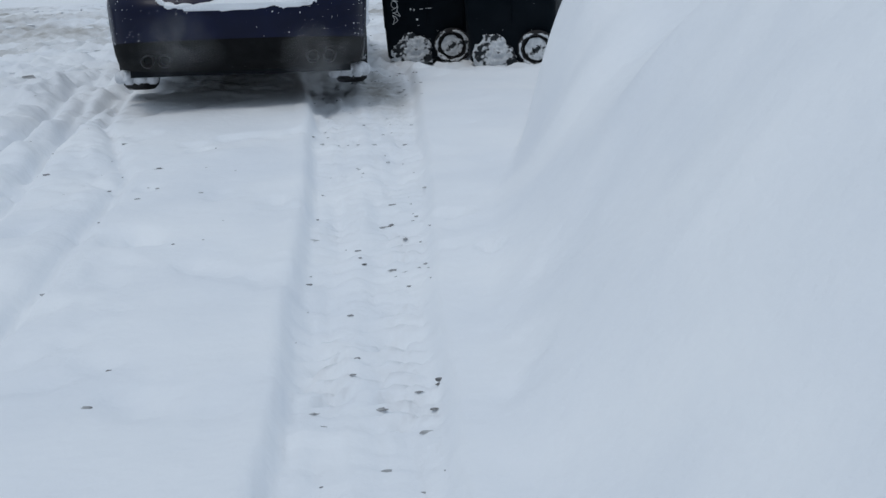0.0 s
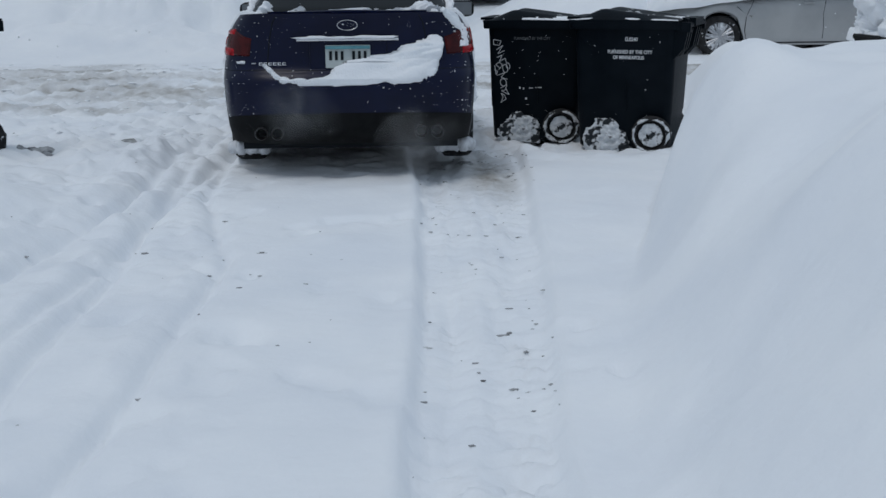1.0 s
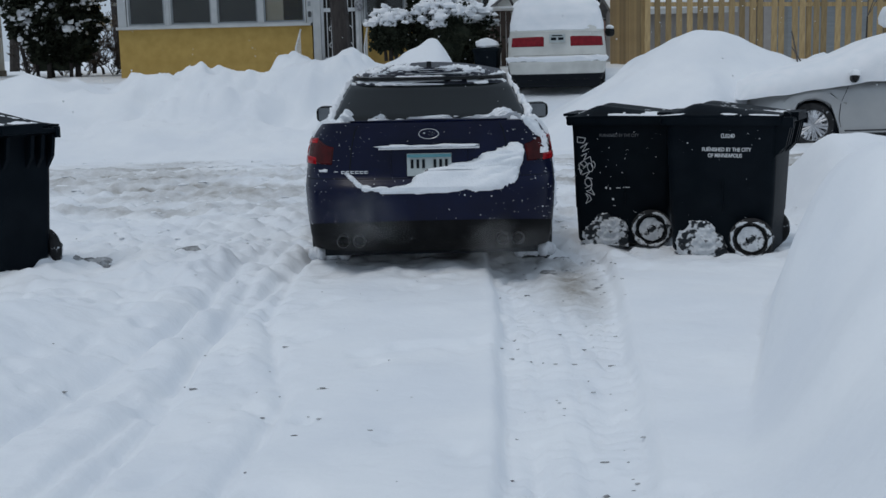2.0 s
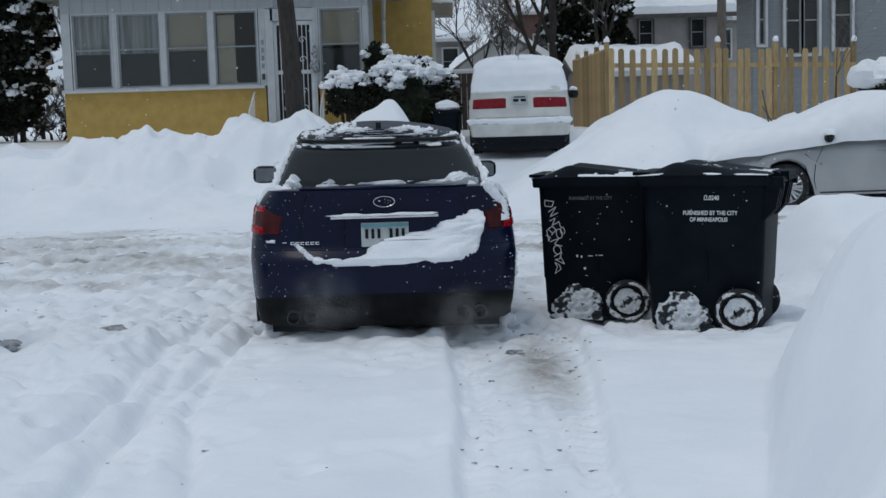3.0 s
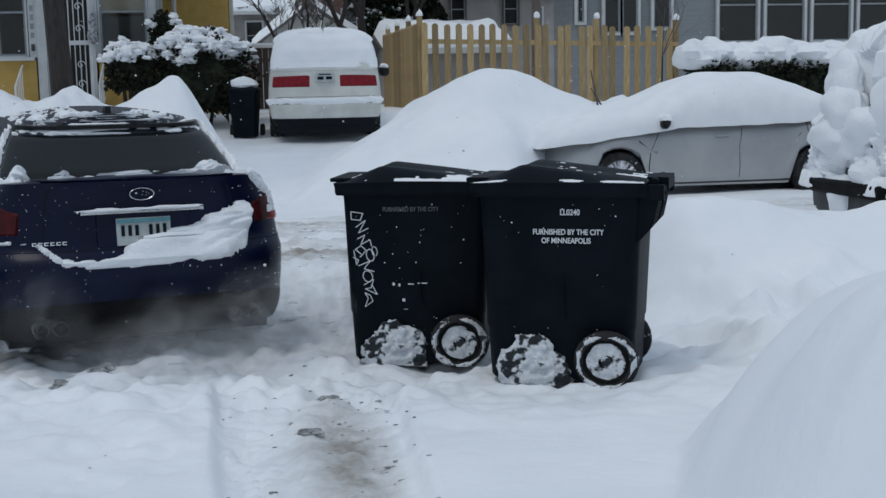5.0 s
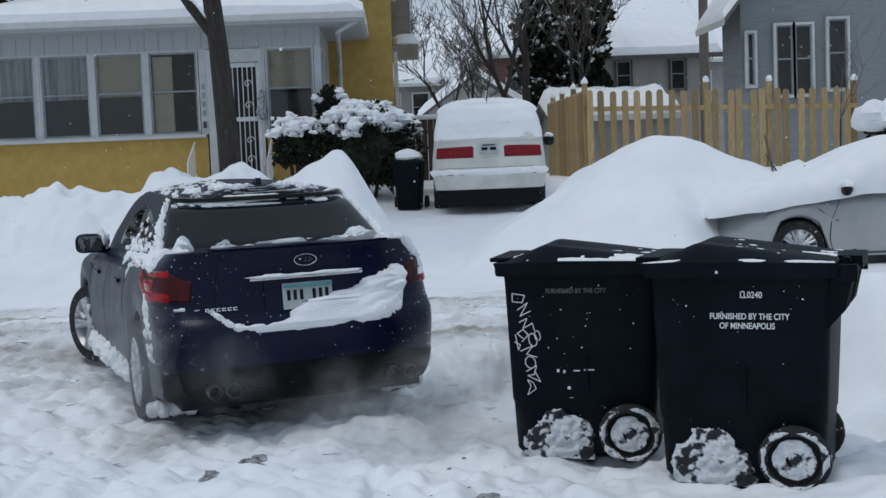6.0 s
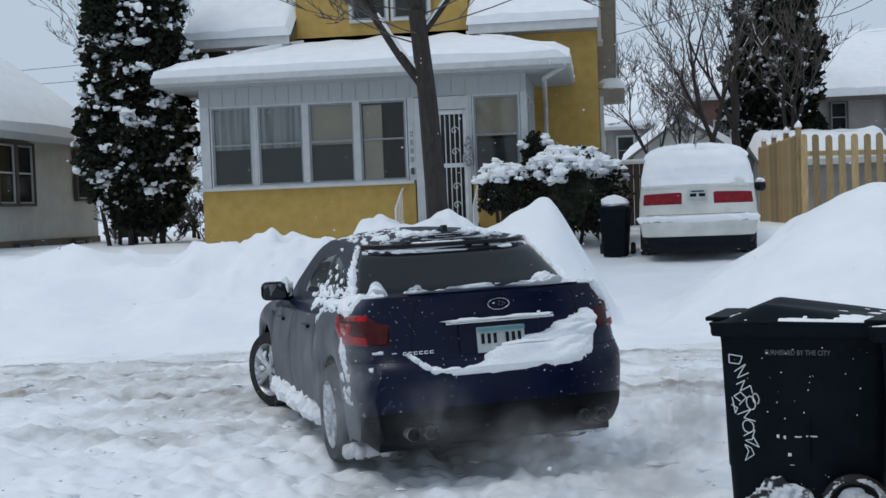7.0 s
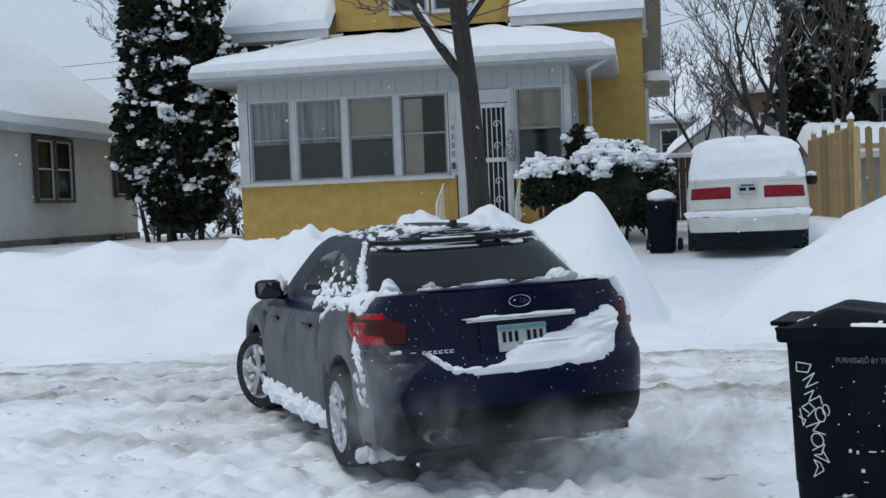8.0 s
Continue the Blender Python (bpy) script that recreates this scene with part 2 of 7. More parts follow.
def thing(name, m, label, category, group="", kind=""):
    ob = new(name)
    ob.empty_display_size = 0.2
    ob.matrix_basis = m
    return tagged(ob, label, category, group, kind)


TABLE = np.random.RandomState(7).rand(256, 256)


def value_noise(x, y, seed=0):
    x, y = np.asarray(x, float) + seed * 17.3, np.asarray(y, float) + seed * 9.1
    i, j = np.floor(x).astype(int), np.floor(y).astype(int)
    u, v = x - i, y - j
    u, v = u * u * (3 - 2 * u), v * v * (3 - 2 * v)
    t = lambda a, b: TABLE[a % 256, b % 256]
    return (t(i, j) * (1 - u) + t(i + 1, j) * u) * (1 - v) + (t(i, j + 1) * (1 - u) + t(i + 1, j + 1) * u) * v


def fbm(x, y, scale, octaves=4, seed=0, gain=0.5):
    s, a, tot = 0, 1.0, 0
    for k in range(octaves):
        s = s + a * (value_noise(np.asarray(x) / scale * 2 ** k, np.asarray(y) / scale * 2 ** k, seed + k) - 0.5)
        tot += a
        a *= gain
    return s / tot * 2


def smooth(x, a, b):
    t = np.clip((np.asarray(x, float) - a) / (b - a), 0, 1)
    return t * t * (3 - 2 * t)


def bell(x, c, w):
    return np.exp(-((np.asarray(x, float) - c) / w) ** 2)


# ---- the ground: one sheet of snow ----
def inner_track(y):
    return np.interp(y, [0, 3, 4.1, 5.5, 7.9, 10, 12], [-0.15, -0.06, 0.0, 0.07, 0.15, 0.12, 0.1])


def outer_track(y):
    return np.interp(y, [0, 3, 4, 5.2, 7, 8, 10, 12], [0.3, 0.42, 0.5, 0.62, 0.79, 0.86, 1.0, 1.0])


def drift_foot(y):
    return np.interp(y, [-3, 0, 2.9, 3.5, 5.5, 7.0, 7.6, 8.2, 8.9, 9.6], [0.45, 0.5, 0.52, 0.6, 0.94, 1.40, 1.56, 1.73, 2.0, 2.6])


FOOT_MARKS = [(-0.45, 3.3, 0.16), (-0.9, 4.2, 0.15), (-0.33, 4.6, 0.17), (-0.62, 5.15, 0.12), (-1.3, 3.7, 0.15), (-0.35, 5.9, 0.14),
              (-0.94, 6.3, 0.12), (-0.72, 6.15, 0.1), (-1.2, 5.4, 0.13), (-0.5, 7.1, 0.12), (-1.6, 4.6, 0.16), (-2.0, 3.9, 0.16),
              (3.2, 10.4, 0.17), (3.5, 10.9, 0.16), (3.0, 11.2, 0.15), (3.7, 11.6, 0.18), (3.3, 11.9, 0.16), (4.1, 11.3, 0.17), (2.9, 9.9, 0.14),
              (-5.0, 20.75, 0.2), (-6.4, 20.8, 0.2), (-5.9, 20.1, 0.24), (0.75, 5.2, 0.08), (0.8, 4.6, 0.07)]


def ground_height(x, y):
    x, y = np.asarray(x, float), np.asarray(y, float)
    base = 0.12 * smooth(y, 14, 19) + 0.5 * smooth(y, 20.6, 24) + 0.5 * smooth(y, 24.2, 28.6)
    z = base + 0.03 * fbm(x, y, 3.0, 3, 1)
    # driveway snow with the tracks of wheels
    drive = 1 - smooth(y, 10.2, 11.6)
    z += drive * 0.10
    xi, xo = inner_track(y), outer_track(y)
    wob = 0.03 * fbm(y, y * 0, 0.8, 3, 3)
    lane = smooth(x, xi - 0.02 + wob, xi + 0.03 + wob) * (1 - smooth(x, xo - 0.04 + wob, xo + 0.03 + wob))
    z -= drive * lane * (0.070 + 0.022 * fbm(x, y * 3, 0.16, 3, 5) + 0.02 * fbm(x * 3, y * 0.3, 0.15, 2, 6))
    z += drive * 0.010 * bell(x, xi - 0.05 + wob, 0.04)
    z += drive * 0.012 * bell(x, (xi + xo) / 2 - 0.03, 0.05) * lane
    # prints of tyre treads in the two ruts of the lane
    for c, w, ph in ((xi + 0.13, 0.07, 0.0), (xo - 0.15, 0.09, 1.7)):
        worn = smooth(fbm(x, y, 0.45, 2, 19), -0.25, 0.35)
        z -= drive * bell(x, c + wob, w) * (0.020 + 0.024 * worn * np.sin(2 * np.pi * (y + 0.5 * np.abs(x - c - wob)) / 0.115 + ph + 2 * fbm(x, y, 0.6, 2, 18)))
        z -= drive * 0.05 * worn * smooth(fbm(x, y, 0.11, 2, 23), 0.30, 0.55) * bell(x, c + wob, w)
    for (xs, ys, w, d) in (([-1.20, -1.45, -1.38, -1.45], [10.4, 7.5, 6.6, 3.5], 0.09, 0.07), ([-1.2, -0.85, -0.95, -1.05, -1.1], [8.2, 6.6, 4.7, 3.5, 1], 0.07, 0.045),
                           ([-1.62, -1.68, -1.85, -1.97, -2.1], [10.6, 8.3, 6.9, 5.9, 3], 0.12, 0.09), ([-1.45, -1.56, -1.75], [6.6, 5.3, 3], 0.07, 0.04)):
        o = np.argsort(ys)
        cx = np.interp(y, np.array(ys)[o], np.array(xs)[o]) + 0.05 * fbm(y, y * 0, 0.9, 2, 8)
        z -= drive * 0.95 * d * bell(x, cx, w * 0.55) * (1 + 0.5 * fbm(x, y, 0.5, 2, 7))
        z += drive * 0.3 * d * bell(x, cx - 2 * w, w * 0.8) * (1 + fbm(x, y, 0.3, 2, 12))
    for fx, fy, r in FOOT_MARKS:
        r = r * (1.0 if fy > 18 or fx > 2.5 else 0.55)
        skew = 0.5 * (fy * 7 % 2 - 1)
        d2 = ((x - fx - skew * (y - fy)) / r) ** 2 + ((y - fy) / (r * 1.5)) ** 2
        d2 = d2 * (1 + 0.5 * fbm(x, y, 0.09, 2, 9)) + 0.9 * fbm(x, y, 0.13, 2, 10) * smooth(4 - d2, 0, 3)
        z -= (0.034 + 0.085 * (y > 18) + 0.11 * (x > 2.5) * (y < 18)) * np.exp(-np.maximum(d2, 0) ** 1.5)
    z -= drive * (1 - lane) * smooth(x, -2.0, -1.4) * (1 - smooth(x, 0.9, 1.3)) * 0.026 * smooth(fbm(x, y * 0.8, 0.34, 3, 27), 0.28, 0.62)
    z += drive * (1 - smooth(x, -1.3, -0.7)) * smooth(x, -2.6, -2.0) * smooth(y, 4.2, 7.0) * (0.034 * fbm(x, y, 0.22, 3, 29) - 0.03 * smooth(fbm(x, y, 0.17, 2, 30), 0.3, 0.6))
    # trodden hollow in which the carts stand
    z -= 0.085 * np.exp(-(((x - 1.72) / 0.85) ** 2 + ((y - 10.65) / 0.8) ** 2) ** 2)
    # snow thrown up beside the drive
    xl = np.interp(y, [0, 5.9, 6.9, 8.3, 10.4, 12], [-2.3, -2.1, -1.98, -1.8, -1.9, -2.6])
    z += (1 - smooth(y, 7.5, 8.8)) * (0.20 + 0.12 * fbm(x, y, 1.3, 3, 11) + 0.07 * fbm(x, y, 0.35, 3, 13) * smooth(y, 4.5, 7.0)) * smooth(xl - x, -0.05, 0.75)
    # the great drift
    xf = drift_foot(y)
    wd = np.interp(y, [0, 3, 5.2, 6.8, 8.2, 9], [1.1, 1.25, 1.1, 0.58, 0.7, 0.9])
    far_end = smooth(y, 6.0, 7.3)
    run = np.clip((x - xf) / wd, 0, 1)
    rise = smooth(run, 0, 1) ** 0.8 * (1 - far_end) + (1 - (1 - run) ** 2.3) ** 0.85 * far_end
    top = 1.08 + 0.22 * fbm(x, y, 1.3, 3, 21) + 0.10 * fbm(x + 0.4 * y, y - 0.3 * x, 0.75, 2, 22) + 0.06 * bell(y, 7.0, 0.7) * bell(x, 1.9, 0.6) - 0.25 * smooth(x, 3.0, 6.0) - 0.12 * bell(x, 2.2, 0.4) * bell(y, 6.6, 0.7) - 0.15 * bell(x, 1.75, 0.32) * bell(y, 5.5, 0.8) + 0.06 * bell(x, 1.35, 0.2) * bell(y, 5.2, 0.9)
    off = np.clip((y + 0.12 * fbm(x, y, 0.8, 2, 4) - 6.5 - 0.35 * smooth(x, 1.6, 3.0)) / 2.9, 0, 1)
    end = (1 - off ** 2.2) ** 1.1
    z += rise * top * end
    # lower snow beyond it and the bank that the plough left at the near kerb
    side = smooth(x, 2.75, 3.5) * smooth(y, 8.9, 9.8) * (1 - smooth(y, 13.6, 14.6))
    z += side * (0.18 + 0.10 * fbm(x, y, 0.6, 3, 31) + 0.13 * fbm(x, y, 0.30, 2, 32) * (1 - smooth(y, 11.8, 12.6)))
    z += smooth(x, 2.7, 3.5) * np.exp(-((y - 12.95) / 0.75) ** 2) * (0.50 + 0.14 * fbm(x, y, 1.6, 2, 33))
    nl = smooth(-x, 3.6, 4.6)
    z += nl * np.exp(-((y - 13.0) / 0.8) ** 2) * (0.25 + 0.12 * fbm(x, y, 1.4, 2, 34))
    # churned snow on the road and before the drive
    churn = smooth(y + 1.6 * smooth(-x, 1.5, 2.3), 8.8, 11.0) * (1 - smooth(y, 17.0, 18.6)) * (1 - 0.9 * smooth(x, 2.6, 3.4) * (1 - smooth(y, 14, 15)))
    flat = smooth(y, 14.2, 15.4)
    z += churn * (0.10 * (1 - 0.65 * flat) * fbm(x, y, 0.42, 4, 41, 0.62) + 0.07 * flat * fbm(x * 0.22, y, 0.22, 3, 47) - 0.06 * np.abs(fbm(x, y, 0.3, 3, 45)) + 0.05 * fbm(x, y, 0.13, 2, 46) + 0.02)
    for cy, w in ((15.9, 0.16), (16.75, 0.12), (17.6, 0.14), (18.15, 0.12)):
        z -= 0.04 * bell(y, cy + 0.12 * fbm(x, x * 0, 3.0, 2, int(cy * 10)), w) * (1 + 0.5 * fbm(x, y, 0.5, 2, 44))
    # far banks
    prof = np.interp(y - 1.35 * smooth(x, 3.2, 4.6), [18.7, 19.2, 19.9, 20.35, 20.7, 21.15, 21.7, 22.6, 25, 28], [0, 0.14, 0.36, 0.46, 0.78, 1.04, 1.04, 0.66, 0.34, 0.08])
    lump = 0.30 * fbm(x, y, 1.2, 3, 51) + 0.40 * fbm(x, y, 0.5, 3, 52)
    left = smooth(-x, 0.45, 1.15)
    right = smooth(x, 4.6, 5.4)
    grow = np.interp(x, [-12, -8.6, -6.7, -4.5, -3.0, -1.5], [-0.16, -0.14, -0.08, 0.02, 0.10, 0.0])
    far = (left + 0.72 * right) * (prof * (1 + lump * 0.8) + grow * smooth(prof, 0.6, 1.0))
    z += np.maximum(far, 0)
    dxa, dya = x + 0.42, y - 21.3
    ra = np.sqrt((dxa * np.where(dxa > 0, 2.1, 0.62)) ** 2 + (dya * np.where(dya < 0, 1.25, 0.8)) ** 2)
    za = 1.98 - 0.98 * np.sqrt(ra ** 2 + 0.04) + 0.15 * fbm(x, y, 0.7, 3, 61)
    dxb, dyb = x - 3.85, y - 21.5
    rb = np.sqrt((dxb * np.where(dxb < 0, 1.0, 0.72)) ** 2 + (dyb * np.where(dyb < 0, 1.0 + 0.75 * smooth(x, 3.6, 4.8), 0.8)) ** 2)
    zb = 2.1 - 0.66 * np.sqrt(rb ** 2 + 0.3) + 0.16 * fbm(x, y, 0.9, 3, 62)
    for zz in (za, zb):
        k = np.clip(0.5 + (zz - z) / 0.4, 0, 1)
        z = z * (1 - k) + zz * k + 0.1 * k * (1 - k)
    z += 0.005 * fbm(x, y, 0.16, 2, 71) + 0.026 * fbm(x, y, 0.7, 3, 72)
    rest = smooth(np.hypot(x - 1, y - 14), 40, 90)
    return z * (1 - rest) + 1.0 * rest


def ground_dirt(x, y):
    road = smooth(y, 11.5, 14.5) * (1 - smooth(y, 18.3, 19.0)) * 0.70 * (0.55 + 0.7 * fbm(x * 0.3, y, 0.5, 4, 81) + 0.6 * fbm(x, y, 1.3, 3, 82))
    for cy, w in ((16.0, 0.10), (16.7, 0.14), (17.2, 0.08), (17.9, 0.18)):
        road = road + 0.75 * bell(y, cy + 0.12 * fbm(x, x * 0, 3.0, 2, 5), w) * (0.6 + 0.8 * fbm(x, y, 0.9, 3, 83))
    patch = 0.55 * bell(x, 0.70, 0.15) * bell(y, 9.4, 0.95) + 0.36 * bell(x, 0.66, 0.30) * bell(y, 9.3, 1.0)
    patch = patch + 0.75 * bell(x, -1.15, 0.35) * bell(y, 11.9, 0.5) + 0.55 * bell(x, 0.55, 0.35) * bell(y, 12.1, 0.6)
    lane = 0.19 * smooth(x, inner_track(y), inner_track(y) + 0.1) * (1 - smooth(x, outer_track(y) - 0.1, outer_track(y))) * (1 - smooth(y, 10, 11))
    near = 0.5 * bell(x, 0.62, 0.09) * bell(y, 1.25, 0.14)
    gap = 0.12 * bell(x, 1.2, 0.7) * smooth(y, 20, 22) * (1 - smooth(y, 26, 28))
    return np.clip(road + patch + lane + near + gap, 0, 1.2)


def spaced(lo, hi, step, out_lo, out_hi, growth=1.16):
    a = list(np.arange(lo, hi + 1e-6, step))
    s = step
    while a[-1] < out_hi:
        s *= growth
        a.append(a[-1] + s)
    s, b = step, [lo]
    while b[-1] > out_lo:
        s *= growth
        b.append(b[-1] - s)
    return np.array(b[:0:-1] + a)


def build_ground():
    xs, ys = spaced(-4.6, 5.2, 0.035, -900, 900), spaced(1.0, 12.5, 0.028, -300, 12.6)
    xs = np.unique(np.round(np.concatenate([xs[(xs < -2.3) | (xs > 1.5)], np.arange(-2.3, 1.5, 0.022)]), 4))
    ys = np.concatenate([ys[ys < 12.5], np.arange(12.5, 19.5, 0.04), np.arange(19.5, 22.5, 0.055), spaced(22.5, 22.6, 0.08, 22.5, 1500, 1.12)])
    ys = np.unique(np.round(ys, 4))
    X, Y = np.meshgrid(xs, ys)
    Z = ground_height(X, Y)
    nx, ny = len(xs), len(ys)
    me = bpy.data.meshes.new("ground")
    me.vertices.add(nx * ny)
    me.vertices.foreach_set("co", np.stack([X, Y, Z], -1).ravel())
    i = (np.arange(ny - 1)[:, None] * nx + np.arange(nx - 1)[None, :]).ravel()
    quads = np.stack([i, i + 1, i + nx + 1, i + nx], -1)
    me.loops.add(quads.size)
    me.loops.foreach_set("vertex_index", quads.ravel())
    me.polygons.add(len(quads))
    me.polygons.foreach_set("loop_start", np.arange(0, quads.size, 4))
    me.update(calc_edges=True)
    me.polygons.foreach_set("use_smooth", [True] * len(quads))
    at = me.attributes.new("dirt", "FLOAT", "POINT")
    at.data.foreach_set("value", ground_dirt(X, Y).ravel())
    me.materials.append(M_GROUND)
    tagged(new("ground", me), "deep trampled snow over driveway, street and yards", "snow ground", kind="structure")


def gz(x, y):
    return float(ground_height(np.array([x]), np.array([y]))[0])


build_ground()


# ---- vehicles ----
class Shell:
    """The skin of a car body or cabin: point(side, u, v), u from the middle of the rear (0) round the side to the middle of the front (1), v from its foot (0) to its shoulder (1)."""

    def __init__(self, width, plan, wide, rear, front, low, high, d_rear, d_front, power=0.667, crown=0.03):
        self.w, self.plan, self.wide, self.rear, self.front = width / 2, plan, wide, rear, front
        self.low, self.high, self.dr, self.df, self.p, self.crown = low, high, d_rear, d_front, power, crown

    def point(self, side, u, v):
        vv = min(1.0, v)
        yr, yf = np.interp(vv, *self.rear), np.interp(vv, *self.front)
        wv = self.w * np.interp(vv, *self.wide)
        if u < 0.28:
            a = max(0.0, u / 0.28) * math.pi / 2
            x, y = math.sin(a) ** self.p, yr + self.dr * (1 - max(0.0, math.cos(a)) ** self.p)
            x *= wv * np.interp(yr + self.dr, *self.plan)
        elif u <= 0.72:
            y = yr + self.dr + (yf - self.df - yr - self.dr) * (u - 0.28) / 0.44
            x = wv * np.interp(y, *self.plan)
        else:
            a = min(1.0, (1 - u) / 0.28) * math.pi / 2
            x, y = math.sin(a) ** self.p, yf - self.df * (1 - max(0.0, math.cos(a)) ** self.p)
            x *= wv * np.interp(yf - self.df, *self.plan)
        lo, hi = self.low(y, u), self.high(y)
        z = lo + (hi - lo) * vv
        if v > 1:
            k = 2 - v
            x, z = x * k, z + self.crown * (1 - k * k)
        return Vector((side * x, y, z))

    def normal(self, side, u, v):
        e = 0.004
        a = self.point(side, min(1, u + e), v) - self.point(side, max(0, u - e), v)
        b = self.point(side, u, min(2, v + e)) - self.point(side, u, max(0, v - e))
        n = a.cross(b) * side
        return n.normalized() if n.length > 1e-9 else Vector((0, 0, 1))

    def skin(self, nu=64, nv=16, deck=6):
        g = Geo()
        us = [i / nu for i in range(nu + 1)]
        loop = [(1, u) for u in us] + [(-1, u) for u in us[-2:0:-1]]
        vs = [i / nv for i in range(nv + 1)] + [1 + (i + 1) / deck for i in range(deck)]
        n = len(loop)
        pts = [self.point(s, u, v) for v in vs for s, u in loop]
        fs = [(r * n + i, r * n + (i + 1) % n, (r + 1) * n + (i + 1) % n, (r + 1) * n + i) for r in range(len(vs) - 1) for i in range(n)]
        return g.add(pts, fs)

    def patch(self, side, u0, u1, lo, hi, off=0.005, nu=14, nv=8, deep=0.012):
        """A plate that lies on the skin between u0 and u1 and from lo(s) to hi(s), s from 0 to 1."""
        g = Geo()
        grid = []
        for j in range(nv + 1):
            for i in range(nu + 1):
                s = i / nu
                u, v = u0 + (u1 - u0) * s, lo(s) + (hi(s) - lo(s)) * j / nv
                edge = i in (0, nu) or j in (0, nv)
                sd = side if u >= 0 else -side
                grid.append(self.point(sd, abs(u), v) + self.normal(sd, abs(u), v) * (off - (deep if edge else 0)))
        return g.add(grid, [(j * (nu + 1) + i, j * (nu + 1) + i + 1, (j + 1) * (nu + 1) + i + 1, (j + 1) * (nu + 1) + i) for j in range(nv) for i in range(nu)])

    def snow(self, side, u0, u1, v0, v1, mask, thick, nu=40, nv=24, up=0.3, lumpy=0.9):
        """Snow that clings to the skin wherever mask(s, t) is above 0."""
        g, keep, pts = Geo(), [], []
        for j in range(nv + 1):
            for i in range(nu + 1):
                s, t = i / nu, j / nv
                u, v = u0 + (u1 - u0) * s, v0 + (v1 - v0) * t
                sd = side if u >= 0 else -side
                self.at = self.point(sd, abs(u), v)
                k = mask(s, t)
                k = 0 if i in (0, nu) or j in (0, nv) else k
                h = thick * min(1.0, max(0.0, k)) ** 0.55
                h *= 1.0 - 0.2 * lumpy + lumpy * abs(noise.noise(Vector((s * 9, t * 9, u0 * 7 + v0))))
                p = self.point(sd, abs(u), v)
                pts.append(p + self.normal(sd, abs(u), v) * (h if k > 0 else -0.012) + Vector((0, 0, up * h)))
                keep.append(k > 0)
        fs = []
        for j in range(nv):
            for i in range(nu):
                q = (j * (nu + 1) + i, j * (nu + 1) + i + 1, (j + 1) * (nu + 1) + i + 1, (j + 1) * (nu + 1) + i)
                if any(keep[a] for a in q):
                    fs.append(q)
        return g.add(pts, fs)


def ragged(s, t, seed, fx=5, fy=5):
    return noise.fractal(Vector((s * fx + seed * 3.7, t * fy + seed, seed * 1.3)), 0.8, 2.1, 4)


def arch(y, wheels, radius, centre, sill):
    for yc in wheels:
        if abs(y - yc) < radius:
            return max(sill, centre + math.sqrt(radius ** 2 - (y - yc) ** 2))
    return sill


def make_wheel(parent, x, y, r, width, side, spokes=5, turn=0.0, spin=0.0, rim_mat=None, snowy=True):
    """A wheel with tyre and rim; side: +1 where its face looks to +x."""
    hub = new("wheel")
    hub.parent = parent
    hub.matrix_basis = pose(x, y, r, 0, 0, turn)
    t = Geo().lathe((-side * width / 2, 0, 0), (side, 0, 0), [(0, r * 0.66), (0, r * 0.9), (width * 0.12, r * 0.985), (width * 0.3, r), (width * 0.7, r),
                                                                (width * 0.88, r * 0.985), (width, r * 0.92), (width, r * 0.70), (width * 0.9, r * 0.68)], 32)
    part("tyre", t, M_RUBBER, hub)
    g = Geo().lathe((-side * width / 2, 0, 0), (side, 0, 0), [(width * 0.35, 0.02), (width * 0.35, r * 0.5), (width * 0.9, r * 0.66), (width * 0.98, r * 0.70), (width * 0.9, r * 0.71)], 32)
    for k in range(spokes):
        a = 2 * math.pi * k / spokes + spin
        for da in (-0.13, 0.13):
            p0 = Vector((side * width * 0.36, math.cos(a) * r * 0.08, math.sin(a) * r * 0.08))
            p1 = Vector((side * width * 0.42, math.cos(a + da) * r * 0.67, math.sin(a + da) * r * 0.67))
            g.tube(p0, p1, r * 0.075, r * 0.06, 6)
    g.lathe((side * width * 0.3, 0, 0), (side, 0, 0), [(0, r * 0.15), (width * 0.16, r * 0.14), (width * 0.18, 0.001)], 16)
    part("rim", g, rim_mat or M_ALLOY, hub)
    part("brake_disc", Geo().lathe((0, 0, 0), (side, 0, 0), [(width * 0.1, 0.001), (width * 0.1, r * 0.5), (width * 0.02, r * 0.5)], 20), M_DARKGREY, hub)
    if snowy:
        s = Geo()
        rnd = random.Random(int(y * 100) + side)
        for k in range(16):
            a, q = rnd.uniform(0, 6.28), rnd.uniform(0.35, 0.66) * r
            s.lump((side * width * 0.40, math.cos(a) * q, math.sin(a) * q), (0.018, rnd.uniform(0.02, 0.05), rnd.uniform(0.02, 0.045)), k, 0.3, 8)
        part("packed_snow", s, M_DIRTSNOW, hub, kind="stuff")
    return hub


def flecks(shell, parent, n, seed, area, size=(0.003, 0.010)):
    """Small crumbs of snow that stick to the skin."""
    g, rnd = Geo(), random.Random(seed)
    for k in range(n):
        u0, u1, v0, v1 = area
        u, v = rnd.uniform(u0, u1), rnd.uniform(v0, v1)
        sd = 1 if u >= 0 else -1
        r = rnd.uniform(*size) * rnd.choice((0.6, 0.7, 1.0, 1.4))
        g.lump(shell.point(sd, abs(u), v) + shell.normal(sd, abs(u), v) * r * 0.3, (r, r, r * rnd.uniform(0.6, 1.3)), k, 0.3, 5)
    return part("snow_crumb", g, M_SNOW, parent, kind="stuff", fix=False)


ROAD_WHEELS = []


